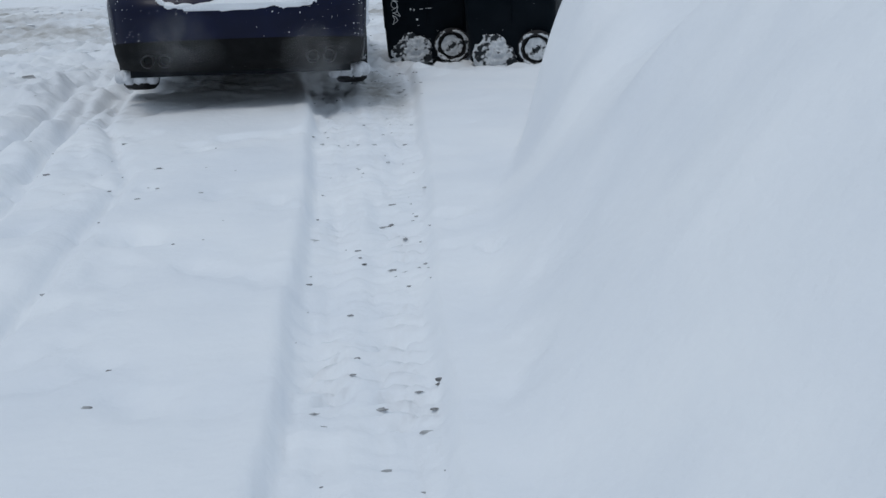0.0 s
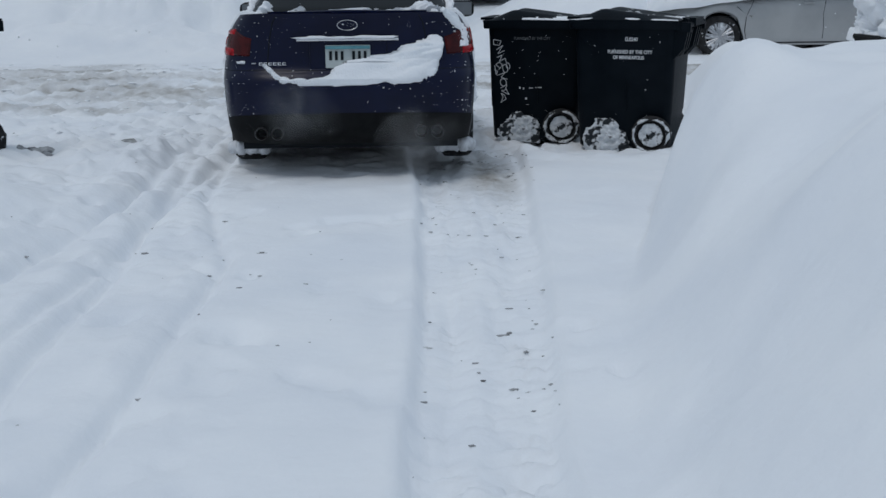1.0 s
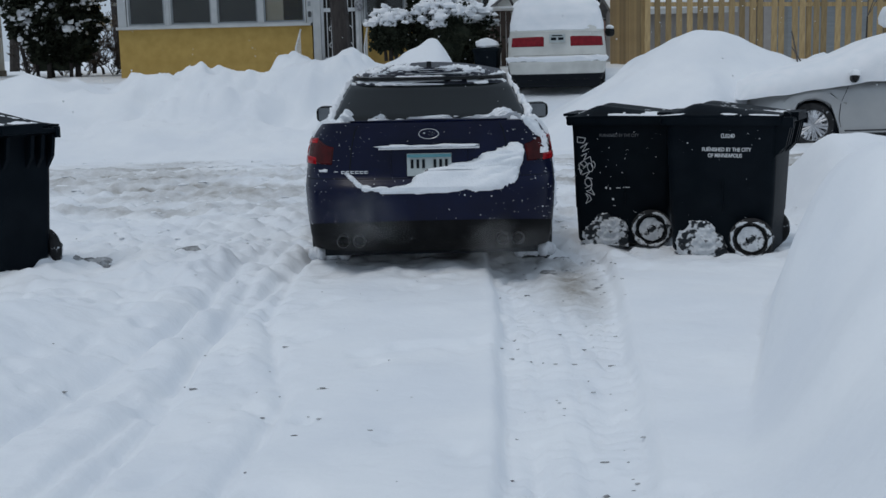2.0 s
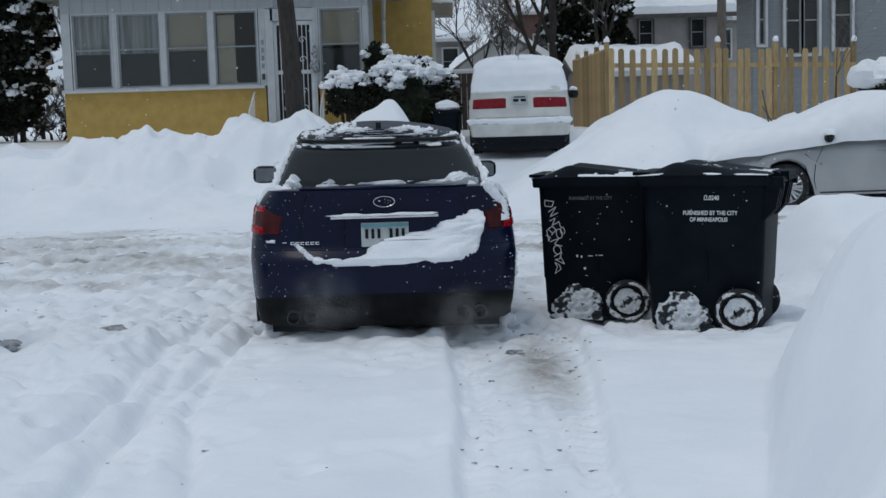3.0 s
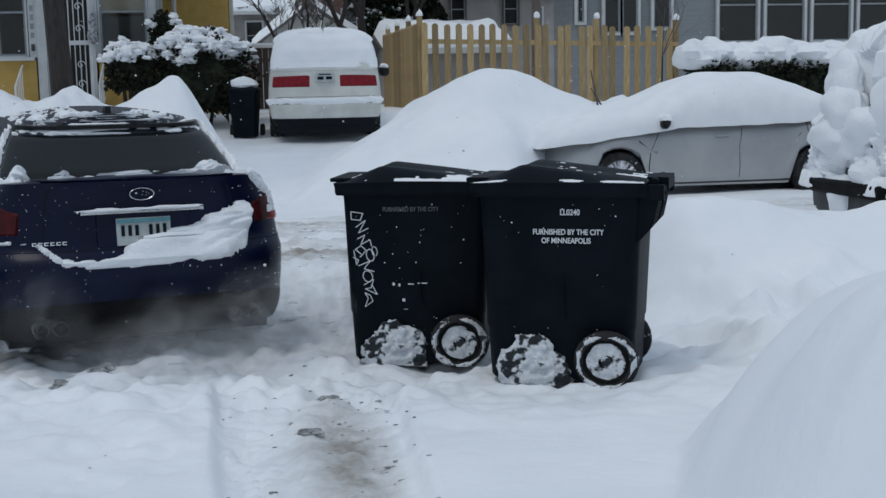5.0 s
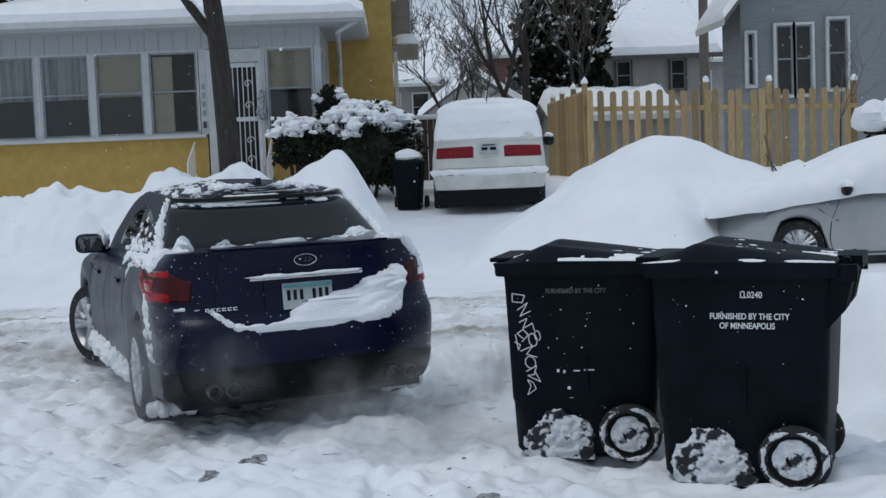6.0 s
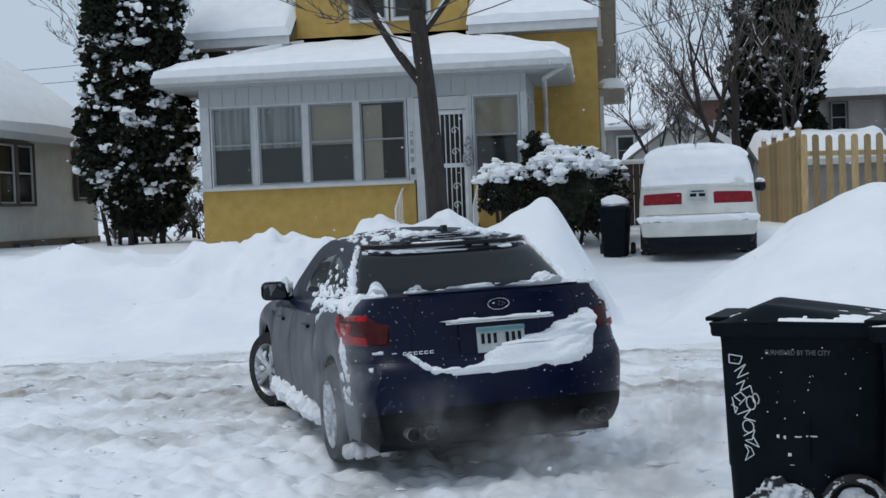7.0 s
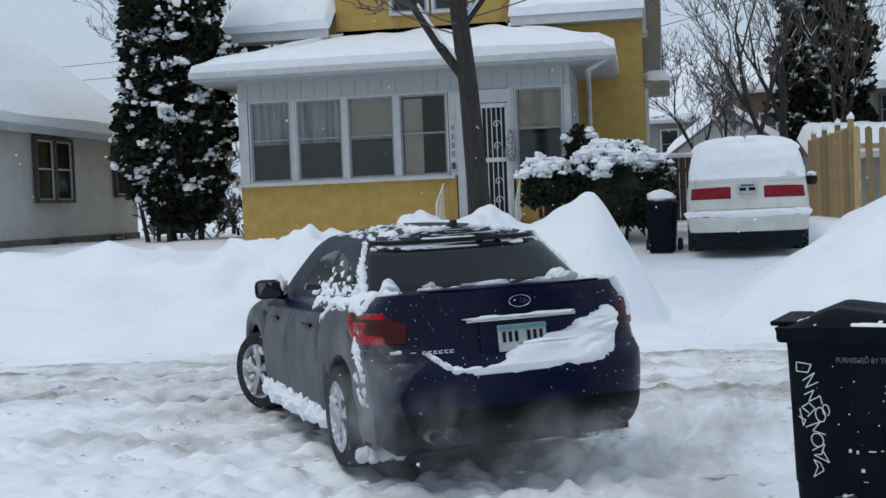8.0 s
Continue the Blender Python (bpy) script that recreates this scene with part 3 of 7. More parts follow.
def build_sedan():
    car = thing("blue_sedan", SEDAN_ROWS[0][1], "salt-streaked dark blue sedan patched with snow, pulling out", "car")
    wheels = (1.03, 3.68)
    body = Shell(1.795, ([0, 0.3, 0.9, 1.4, 2.6, 3.6, 4.3, 4.6], [0.95, 0.975, 1.0, 0.985, 0.985, 1.0, 0.95, 0.9]),
                 ([0, 0.12, 0.3, 0.5, 0.62, 0.8, 0.93, 1.0], [0.955, 0.975, 0.99, 1.0, 0.995, 0.965, 0.92, 0.86]),
                 ([0, 0.1, 0.22, 0.42, 0.5, 0.555, 0.6, 0.8, 0.95, 1.0], [0.10, 0.035, 0.008, 0.0, 0.015, 0.065, 0.10, 0.125, 0.125, 0.10]),
                 ([0, 0.2, 0.5, 0.8, 1], [4.45, 4.58, 4.595, 4.5, 4.3]),
                 lambda y, u: arch(y, wheels, 0.385, 0.33, 0.24 if y < 0.6 else 0.19),
                 lambda y: float(np.interp(y, [0, 0.15, 0.7, 1.1, 2.0, 3.1, 3.5, 4.2, 4.6], [1.125, 1.125, 1.09, 1.055, 1.02, 0.985, 0.95, 0.82, 0.70])),
                 0.50, 0.7, 0.60, 0.02)
    cabin = Shell(1.795, ([0.5, 1.2, 2.2, 3.4], [0.93, 0.99, 1.0, 0.95]), ([0, 0.3, 0.7, 0.9, 1], [0.855, 0.82, 0.74, 0.69, 0.645]),
                  ([0, 0.5, 0.85, 1], [0.60, 0.82, 0.99, 1.09]), ([0, 0.5, 0.85, 1], [3.40, 2.95, 2.62, 2.4]),
                  lambda y, u: float(np.interp(y, [0, 0.7, 1.1, 2.0, 3.1, 3.5], [1.09, 1.085, 1.05, 1.01, 0.975, 0.94])),
                  lambda y: 1.436 - 0.042 * (y - 1.95) ** 2, 0.30, 0.35, 0.6, 0.068)
    part("body", body.skin(72, 20, 6), M_NAVY, car, "navy blue painted body")
    part("cabin", cabin.skin(56, 12, 6), M_FROST, car, "roof and pillars dulled by frost")
    for s in (1, -1):
        part("side_panel", body.patch(s, 0.245, 0.70, lambda t: 0.02, lambda t: 0.97, 0.003, 60, 10, 0.002), M_SALTED, car, "door side grey with road salt")
        part("side_window", cabin.patch(s, 0.315, 0.425, lambda t: 0.10 + 0.12 * (1 - t) ** 2, lambda t: 0.58 + 0.24 * t ** 0.6, 0.006), M_GLASS, car)
        part("side_window", cabin.patch(s, 0.435, 0.60, lambda t: 0.10, lambda t: 0.84 - 0.14 * t ** 2, 0.006), M_GLASS, car)
        part("side_window", cabin.patch(s, 0.29, 0.31, lambda t: 0.26 - 0.08 * t, lambda t: 0.40 + 0.16 * t, 0.006, 5, 5), M_GLASS, car)
        lo = lambda t: 0.665 + 0.01 * t
        hi = lambda t: 0.825 + 0.085 * float(smooth(t, 0.0, 0.55)) - 0.05 * float(smooth(t, 0.8, 1.0))
        lamp = part("tail_light", body.patch(s, 0.122, 0.298, lo, hi, 0.012, 26, 8, 0.03), M_REDDARK, car, "smoked red tail light")
        part("lens", body.patch(s, 0.176, 0.294, lambda t: 0.680 + 0.01 * t, lambda t: 0.735 + 0.03 * t, 0.017, 14, 4, 0.006), M_RED, lamp, "bright red outer lens")
        part("lens", body.patch(s, 0.238, 0.294, lambda t: 0.745 + 0.01 * t, lambda t: 0.835 - 0.01 * t, 0.016, 10, 5, 0.006), M_RED, lamp)
        part("lens", body.patch(s, 0.186, 0.290, lambda t: 0.842 + 0.01 * t, lambda t: 0.885 - 0.025 * t ** 3, 0.017, 14, 3, 0.006), M_RED, lamp)
        m = new("door_mirror")
        m.parent = car
        m.matrix_basis = pose(s * 0.93, 2.80, 1.05)
        g = Geo()
        for k in range(9):
            a = k / 8
            r = math.sin(math.pi * (0.30 + 0.58 * a)) ** 0.5
            g.v += [(s * (0.115 * math.copysign(abs(math.cos(q)) ** 0.55, math.cos(q)) * r - (0.02 if k else 0)), -0.05 + 0.14 * a, (0.074 + 0.010 * math.cos(q)) * math.copysign(abs(math.sin(q)) ** 0.6, math.sin(q)) * r) for q in [2 * math.pi * (i + 0.5) / 16 for i in range(16)]]
        g.f += [(k * 16 + i, k * 16 + (i + 1) % 16, (k + 1) * 16 + (i + 1) % 16, (k + 1) * 16 + i) for k in range(8) for i in range(16)]
        g.f += [tuple(range(16)), tuple(range(128, 144))]
        part("mirror_shell", g, M_GLOSSBLACK, m)
        part("mirror_arm", Geo().tube((-s * 0.16, 0.06, -0.07), (-s * 0.03, 0.02, -0.04), 0.028, 0.03, 8), M_GLOSSBLACK, m)
        part("mirror_glass", Geo().box((s * -0.004, -0.053, 0), (0.175, 0.006, 0.115)), M_MIRROR, m, bevel=0.002)
        part("mirror_snow", Geo().lump((-s * 0.11, 0.0, 0.02), (0.05, 0.06, 0.07), 3 + s, 0.3, 12), M_SNOW, m)
        for k, (dx, dz) in enumerate(((-0.055, 0.0), (0.055, 0.0))):
            pipe = part("exhaust_tip", Geo().lathe((s * 0.545 + dx, 0.20, 0.325), (0, -1, 0), [(0, 0.036), (0.20, 0.042), (0.205, 0.039), (0.19, 0.037), (0.05, 0.034), (0.05, 0.001)], 20), M_DARKCHROME, car)
            part("pipe_mouth", Geo().lathe((s * 0.545 + dx, 0.12, 0.325), (0, -1, 0), [(0, 0.001), (0, 0.036)], 20), M_INK, pipe)
        part("door_handle", Geo().tube((s * 0.872, 1.72, 0.85), (s * 0.872, 1.93, 0.845), 0.014, 0.014, 8), M_NAVY, car)
        part("door_handle", Geo().tube((s * 0.872, 2.75, 0.83), (s * 0.872, 2.96, 0.825), 0.014, 0.014, 8), M_NAVY, car)
        for yy in (1.55, 2.52, 3.32):
            uu = 0.28 + (yy - 0.55) / (4.6 - 0.7 - 0.5) * 0.44
            part("door_seam", body.patch(s, uu, uu + 0.0012, lambda t: 0.08, lambda t: 0.95, 0.0045, 2, 12, 0.002), M_INK, car)
        sill = Geo()
        rnd = random.Random(4 + s)
        for k in range(26):
            yy = 1.45 + 1.85 * k / 25
            sill.lump((s * (0.86 + rnd.uniform(-0.02, 0.02)), yy, 0.24 + rnd.uniform(-0.02, 0.03)), (0.07, 0.08, 0.055 + rnd.uniform(0, 0.03)), k, 0.3, 8)
        part("sill_snow", sill, M_SNOW, car, "ledge of snow along the sill", kind="stuff")
        for yy, tn in ((wheels[0], 0.0), (wheels[1], 24.0)):
            ROAD_WHEELS.append((make_wheel(car, s * 0.775, yy, 0.325, 0.235, s, 5, 0.0, 0.3), s * 0.775, yy, tn))
        lump = Geo()
        for k in range(9):
            lump.lump((s * (0.64 + 0.028 * k), 0.56 + 0.02 * (k % 3), 0.15 + 0.01 * (k % 2)), (0.045, 0.045, 0.05), k + 40, 0.12, 14)
        part("mud_flap_snow", lump, M_DIRTSNOW, car, "slab of frozen slush behind the wheel", kind="stuff")
    for yy in wheels:
        part("wheel_house", Geo().box((0, yy, 0.45), (1.60, 0.78, 0.40)), M_INK, car)
    part("underbody", Geo().box((0, 2.3, 0.24), (1.5, 4.1, 0.10)), M_INK, car)
    part("rear_window", cabin.patch(1, -0.222, 0.222, lambda t: 0.05, lambda t: 0.90, 0.006, 30, 10), M_GLASS, car, "dark rear window")
    lip = Geo()
    for k in range(33):
        q = -1 + k / 16
        sd, u = (1 if q >= 0 else -1), abs(q) * 0.235
        a, b = cabin.point(sd, u, 0.985), cabin.point(sd, u, 0.90)
        w = 1.0 - 0.5 * abs(q) ** 6
        out = Vector((0.02 * q, -0.085 * w, -0.004))
        lip.v += [tuple(a + Vector((0, 0.02, 0.012))), tuple(a + out + Vector((0, 0, 0.010))), tuple(a + out - Vector((0, 0, 0.012))), tuple(b + Vector((0, -0.002, 0.012)))]
    lip.f += [(4 * k + i, 4 * k + (i + 1) % 4, 4 * k + 4 + (i + 1) % 4, 4 * k + 4 + i) for k in range(32) for i in range(4)] + [(0, 1, 2, 3), (131, 130, 129, 128)]
    part("roof_spoiler", lip, M_GLOSSBLACK, car, "black lip over the rear window")
    part("windscreen", cabin.patch(1, 0.80, 1.0, lambda t: 0.05, lambda t: 0.9, 0.006, 20, 8), M_GLASS, car)
    part("windscreen", cabin.patch(-1, 0.80, 1.0, lambda t: 0.05, lambda t: 0.9, 0.006, 20, 8), M_GLASS, car)
    part("diffuser", body.patch(1, -0.235, 0.235, lambda t: 0.0, lambda t: 0.20 + 0.05 * math.cos((t - 0.5) * math.pi), 0.006, 40, 6, 0.004), M_BLACK, car, "black lower bumper")
    part("bumper_seam", body.patch(1, -0.28, 0.28, lambda t: 0.565, lambda t: 0.572, 0.003, 40, 2, 0.004), M_INK, car)
    for s in (1, -1):
        part("boot_seam", body.patch(s, 0.083, 0.086, lambda t: 0.56, lambda t: 0.99, 0.003, 2, 14, 0.004), M_INK, car)
    part("boot_spoiler", Geo().add([(x, y + 0.13 * abs(x / 0.72) ** 2.4, z) for (y, z) in ((0.10, 1.122), (0.075, 1.138), (0.26, 1.128), (0.30, 1.110)) for x in [(-0.54 + 0.045 * i) for i in range(25)]],
                               [(r * 25 + i, r * 25 + i + 1, ((r + 1) % 4) * 25 + i + 1, ((r + 1) % 4) * 25 + i) for r in range(4) for i in range(24)]), M_NAVY, car)
    plate = part("number_plate", Geo().box((0, 0.088, 0.835), (0.305, 0.012, 0.155), Matrix.Rotation(radians(-6), 3, "X")), M_PLATE, car, "white and teal plate half covered with snow", bevel=0.004)
    part("plate_band", Geo().box((0, 0.0745, 0.897), (0.30, 0.006, 0.022), Matrix.Rotation(radians(-6), 3, "X")), M_PLATEBLUE, plate)
    for k in range(7):
        if k != 3:
            part("plate_bar", Geo().box((-0.117 + 0.039 * k, 0.0795, 0.842), (0.019, 0.006, 0.060), Matrix.Rotation(radians(-6), 3, "X")), M_INK, plate, smooth=False)
    part("plate_recess", Geo().box((0, 0.106, 0.85), (0.52, 0.02, 0.20), Matrix.Rotation(radians(-6), 3, "X")), M_NAVY, car, bevel=0.008)
    part("boot_grip", Geo().tube((-0.345, 0.09, 0.950), (0.345, 0.09, 0.950), 0.012, 0.012, 8), M_CHROME, car)
    badge = Geo()
    for i in range(24):
        a, b = 2 * math.pi * i / 24, 2 * math.pi * (i + 1) / 24
        badge.tube((0.068 * math.cos(a), 0.10, 1.045 + 0.034 * math.sin(a)), (0.068 * math.cos(b), 0.10, 1.045 + 0.034 * math.sin(b)), 0.0030, 0.0030, 6)
    for bx, bz, br in ((-0.030, 1.050, 0.008), (0.006, 1.058, 0.004), (0.026, 1.053, 0.004), (0.002, 1.040, 0.004), (0.024, 1.036, 0.004), (0.040, 1.045, 0.004)):
        badge.lump((bx, 0.102, bz), (br, 0.004, br * 0.7), 1, 0.1, 8)
    part("badge", badge, M_CHROME, car, "oval chrome badge")
    g = Geo()
    for k in range(6):
        g.box((-0.595 + 0.032 * k, 0.125 - 0.004 * k, 0.782), (0.024, 0.005, 0.005)).box((-0.595 + 0.032 * k, 0.125 - 0.004 * k, 0.796), (0.024, 0.005, 0.005)).box((-0.604 + 0.032 * k, 0.126 - 0.004 * k, 0.789), (0.006, 0.005, 0.014))
    g.box((-0.50, 0.118, 0.745), (0.11, 0.005, 0.007))
    part("name_bar", g, M_CHROME, car)
    fin = Geo().prism([(0.0, 0.0), (0.20, 0.0), (0.12, 0.04), (0.05, 0.070), (0.02, 0.072)], Matrix(((0, 0, 1, -0.018), (1, 0, 0, 1.11), (0, 1, 0, 1.448), (0, 0, 0, 1))), 0.036)
    part("aerial_fin", fin, M_GLOSSBLACK, car)
    # snow that rides on it
    def lid_snow(s, t):
        x, z = body.at.x, body.at.z
        top = np.interp(x, [-0.60, -0.56, -0.46, -0.12, -0.06, 0.10, 0.40, 0.56, 0.64, 0.66], [0.79, 0.79, 0.695, 0.70, 0.79, 0.825, 0.90, 0.955, 0.95, 0.6])
        low = np.interp(x, [-0.60, -0.54, -0.44, 0.0, 0.45, 0.60, 0.66], [0.79, 0.73, 0.655, 0.655, 0.655, 0.70, 0.9])
        return min(top - z, z - low) * 14 + 0.30 * ragged(s, t, 2, 16, 10)
    part("boot_snow", body.snow(1, -0.168, 0.225, 0.42, 0.92, lid_snow, 0.05, 110, 60), M_SNOW, car, "band of snow stuck across the boot lid")
    part("light_snow", body.snow(1, 0.14, 0.235, 0.72, 1.02, lambda s, t: 0.45 - abs(s - 0.35 - 0.3 * (1 - t)) * 2 + 0.5 * ragged(s, t, 5), 0.035, 30, 30), M_SNOW, car)
    part("grip_snow", Geo().lump((-0.17, 0.072, 0.963), (0.16, 0.018, 0.010), 2, 0.4, 18).lump((0.165, 0.072, 0.965), (0.175, 0.018, 0.011), 5, 0.3, 14), M_SNOW, car)
    part("roof_snow", cabin.snow(1, -0.27, 0.27, 0.93, 1.75, lambda s, t: ragged(s, t, 8, 12, 10) * 2.0 - 0.06 - 0.15 * t, 0.015, 60, 40), M_SNOW, car, "thin patches of snow on the roof")
    part("roof_snow", cabin.snow(-1, 0.27, 0.72, 1.0, 1.75, lambda s, t: ragged(s, t, 9, 14, 9) * 1.6 - 0.42, 0.012, 70, 30), M_SNOW, car)
    part("window_snow", cabin.snow(1, -0.24, 0.24, 0.0, 0.22, lambda s, t: 0.30 - t * 1.3 + 0.9 * ragged(s, t, 12, 9, 3) + 1.4 * math.exp(-((s - 0.2) / 0.05) ** 2) + 0.9 * math.exp(-((s - 0.78) / 0.1) ** 2), 0.045, 80, 16), M_SNOW, car)
    part("window_snow", cabin.snow(1, -0.23, 0.23, 0.84, 1.0, lambda s, t: 0.22 + 0.9 * ragged(s, t, 14, 9, 2) - abs(t - 0.5), 0.02, 60, 12), M_SNOW, car)
    for s in (1, -1):
        part("pillar_snow", cabin.snow(s, 0.205, 0.30, 0.0, 0.95, lambda a, t: 0.70 - abs(a - 0.50 + 0.2 * t) * (1.6 + 2.6 * t) - 0.25 * t + 0.75 * ragged(a, t, 16 + s, 4, 7), 0.038, 36, 70), M_SNOW, car)
        part("shoulder_snow", body.snow(s, 0.26, 0.46, 0.80, 1.25, lambda a, t: 0.50 - abs(t - 0.42) * 1.4 + 0.75 * ragged(a, t, 20 + s, 8, 5) - 0.3 * a, 0.032, 50, 24), M_SNOW, car)
        part("side_window_snow", cabin.snow(s, 0.30, 0.52, 0.05, 0.65, lambda a, t: 0.42 - t * 0.7 + 0.9 * ragged(a, t, 24 + s, 9, 5) - 0.25 * a, 0.016, 50, 30), M_SNOW, car)
        part("arch_snow", body.snow(s, 0.255, 0.29, 0.25, 0.78, lambda a, t: 0.25 + 0.7 * ragged(a, t, 28 + s, 3, 6) - abs(a - 0.5), 0.03, 12, 30), M_SNOW, car)
    flecks(body, car, 420, 3, (-0.28, 0.28, 0.05, 0.98), (0.0010, 0.0030))
    flecks(cabin, car, 150, 5, (-0.28, 0.28, 0.05, 1.6), (0.0012, 0.0045))
    return car


SEDAN = build_sedan()


def build_minivan():
    car = thing("white_minivan", pose(1.83, 25.05, gz(1.9, 25.6), 0, 0, -3.2), "parked white minivan, roof and rear window under thick snow", "minivan")
    wheels = (1.05, 4.05)
    body = Shell(1.92, ([0, 0.4, 2, 4.6, 5.1], [0.96, 0.99, 1.0, 0.98, 0.9]), ([0, 0.15, 0.4, 0.7, 1.0], [0.90, 0.96, 1.0, 0.985, 0.95]),
                 ([0, 0.12, 0.36, 0.42, 0.5, 0.7, 1.0], [0.08, 0.02, 0.0, 0.04, 0.10, 0.13, 0.18]), ([0, 0.4, 1], [5.0, 5.1, 4.9]),
                 lambda y, u: arch(y, wheels, 0.38, 0.33, 0.26), lambda y: float(np.interp(y, [0, 3.8, 4.2, 5.1], [1.18, 1.12, 1.02, 0.85])), 0.34, 0.7, 0.5, 0.02)
    cabin = Shell(1.92, ([0, 1, 4], [0.97, 1.0, 0.96]), ([0, 0.3, 0.7, 0.9, 1], [0.955, 0.93, 0.83, 0.74, 0.62]), ([0, 0.6, 0.9, 1], [0.17, 0.28, 0.40, 0.55]),
                  ([0, 0.6, 1], [4.3, 3.5, 3.0]), lambda y, u: float(np.interp(y, [0, 3.8, 4.3], [1.16, 1.10, 1.0])), lambda y: 1.72 - 0.02 * (y - 1.8) ** 2, 0.30, 0.5, 0.5, 0.05)
    part("body", body.skin(60, 16, 4), M_WHITECAR, car)
    part("cabin", cabin.skin(48, 10, 5), M_WHITECAR, car)
    for s in (1, -1):
        part("tail_light", body.patch(s, 0.008, 0.192, lambda t: 0.66, lambda t: 0.92 - 0.02 * t, 0.012, 20, 6, 0.03), M_VANRED, car, "long red tail light")
        part("side_window", cabin.patch(s, 0.30, 0.6, lambda t: 0.1, lambda t: 0.8, 0.006, 20, 6), M_GLASS, car)
        if s < 0:
            continue
        mirror = part("door_mirror", Geo().lump((s * 1.20, 3.30, 1.17), (0.11, 0.07, 0.10), 2, 0.1, 12), M_GLOSSBLACK, car)
        part("mirror_snow", Geo().lump((s * 1.20, 3.29, 1.27), (0.09, 0.06, 0.05), 5, 0.2, 10), M_SNOW, mirror)
    for s in (1, -1):
        for yy in wheels:
            make_wheel(car, s * 0.84, yy, 0.33, 0.215, s, 7, 0, 0.2)
    part("bumper_shadow_gap", body.patch(1, -0.25, 0.25, lambda t: 0.375, lambda t: 0.392, 0.004, 30, 2, 0.006), M_INK, car)
    part("lower_valance", body.patch(1, -0.26, 0.26, lambda t: 0.0, lambda t: 0.13, 0.006, 30, 3, 0.006), M_INK, car, "black lower bumper edge")
    # black box added to fill in the shade below the van's rear
    part("dark_underside_fill", Geo().box((0, 0.25, 0.22), (1.6, 0.30, 0.20)), M_INK, car)
    for yy in wheels:
        part("wheel_house", Geo().box((0, yy, 0.45), (1.66, 0.78, 0.4)), M_INK, car)
    plate = part("number_plate", Geo().box((0, 0.095, 1.04), (0.305, 0.014, 0.155)), M_PLATE, car, bevel=0.004)
    part("plate_bar", Geo().box((-0.07, 0.086, 1.03), (0.10, 0.004, 0.05)).box((0.07, 0.086, 1.03), (0.10, 0.004, 0.05)).box((0, 0.086, 1.09), (0.2, 0.004, 0.02)), M_INK, plate)
    part("tailgate_seam", body.patch(1, -0.16, 0.16, lambda t: 0.50, lambda t: 0.508, 0.003, 30, 2, 0.004), M_INK, car)
    part("rear_snow", cabin.snow(1, -0.30, 0.30, 0.05, 1.98, lambda s, t: 0.02 + 0.9 * float(smooth(t, 0.0, 0.6)) ** 1.5 + 0.05 * ragged(s, t, 3), 0.10, 50, 56, 0.3, 0.15), M_SNOW, car, "thick snow over rear window and roof")
    for s in (1, -1):
        part("roof_snow", cabin.snow(s, 0.27, 1.0, 0.72, 1.99, lambda a, t: 0.9, 0.12, 50, 24, 0.3, 0.15), M_SNOW, car)
        part("bonnet_snow", body.snow(s, 0.70, 1.0, 0.9, 1.95, lambda a, t: 0.8, 0.1, 24, 16), M_SNOW, car)
    part("bumper_snow", body.snow(1, -0.26, 0.26, 0.33, 0.55, lambda s, t: 0.55 - abs(t - 0.42) * 2.4 + 0.3 * ragged(s, t, 6, 7, 3), 0.06, 60, 16), M_SNOW, car, "snow lying on the bumper")
    return car


build_minivan()


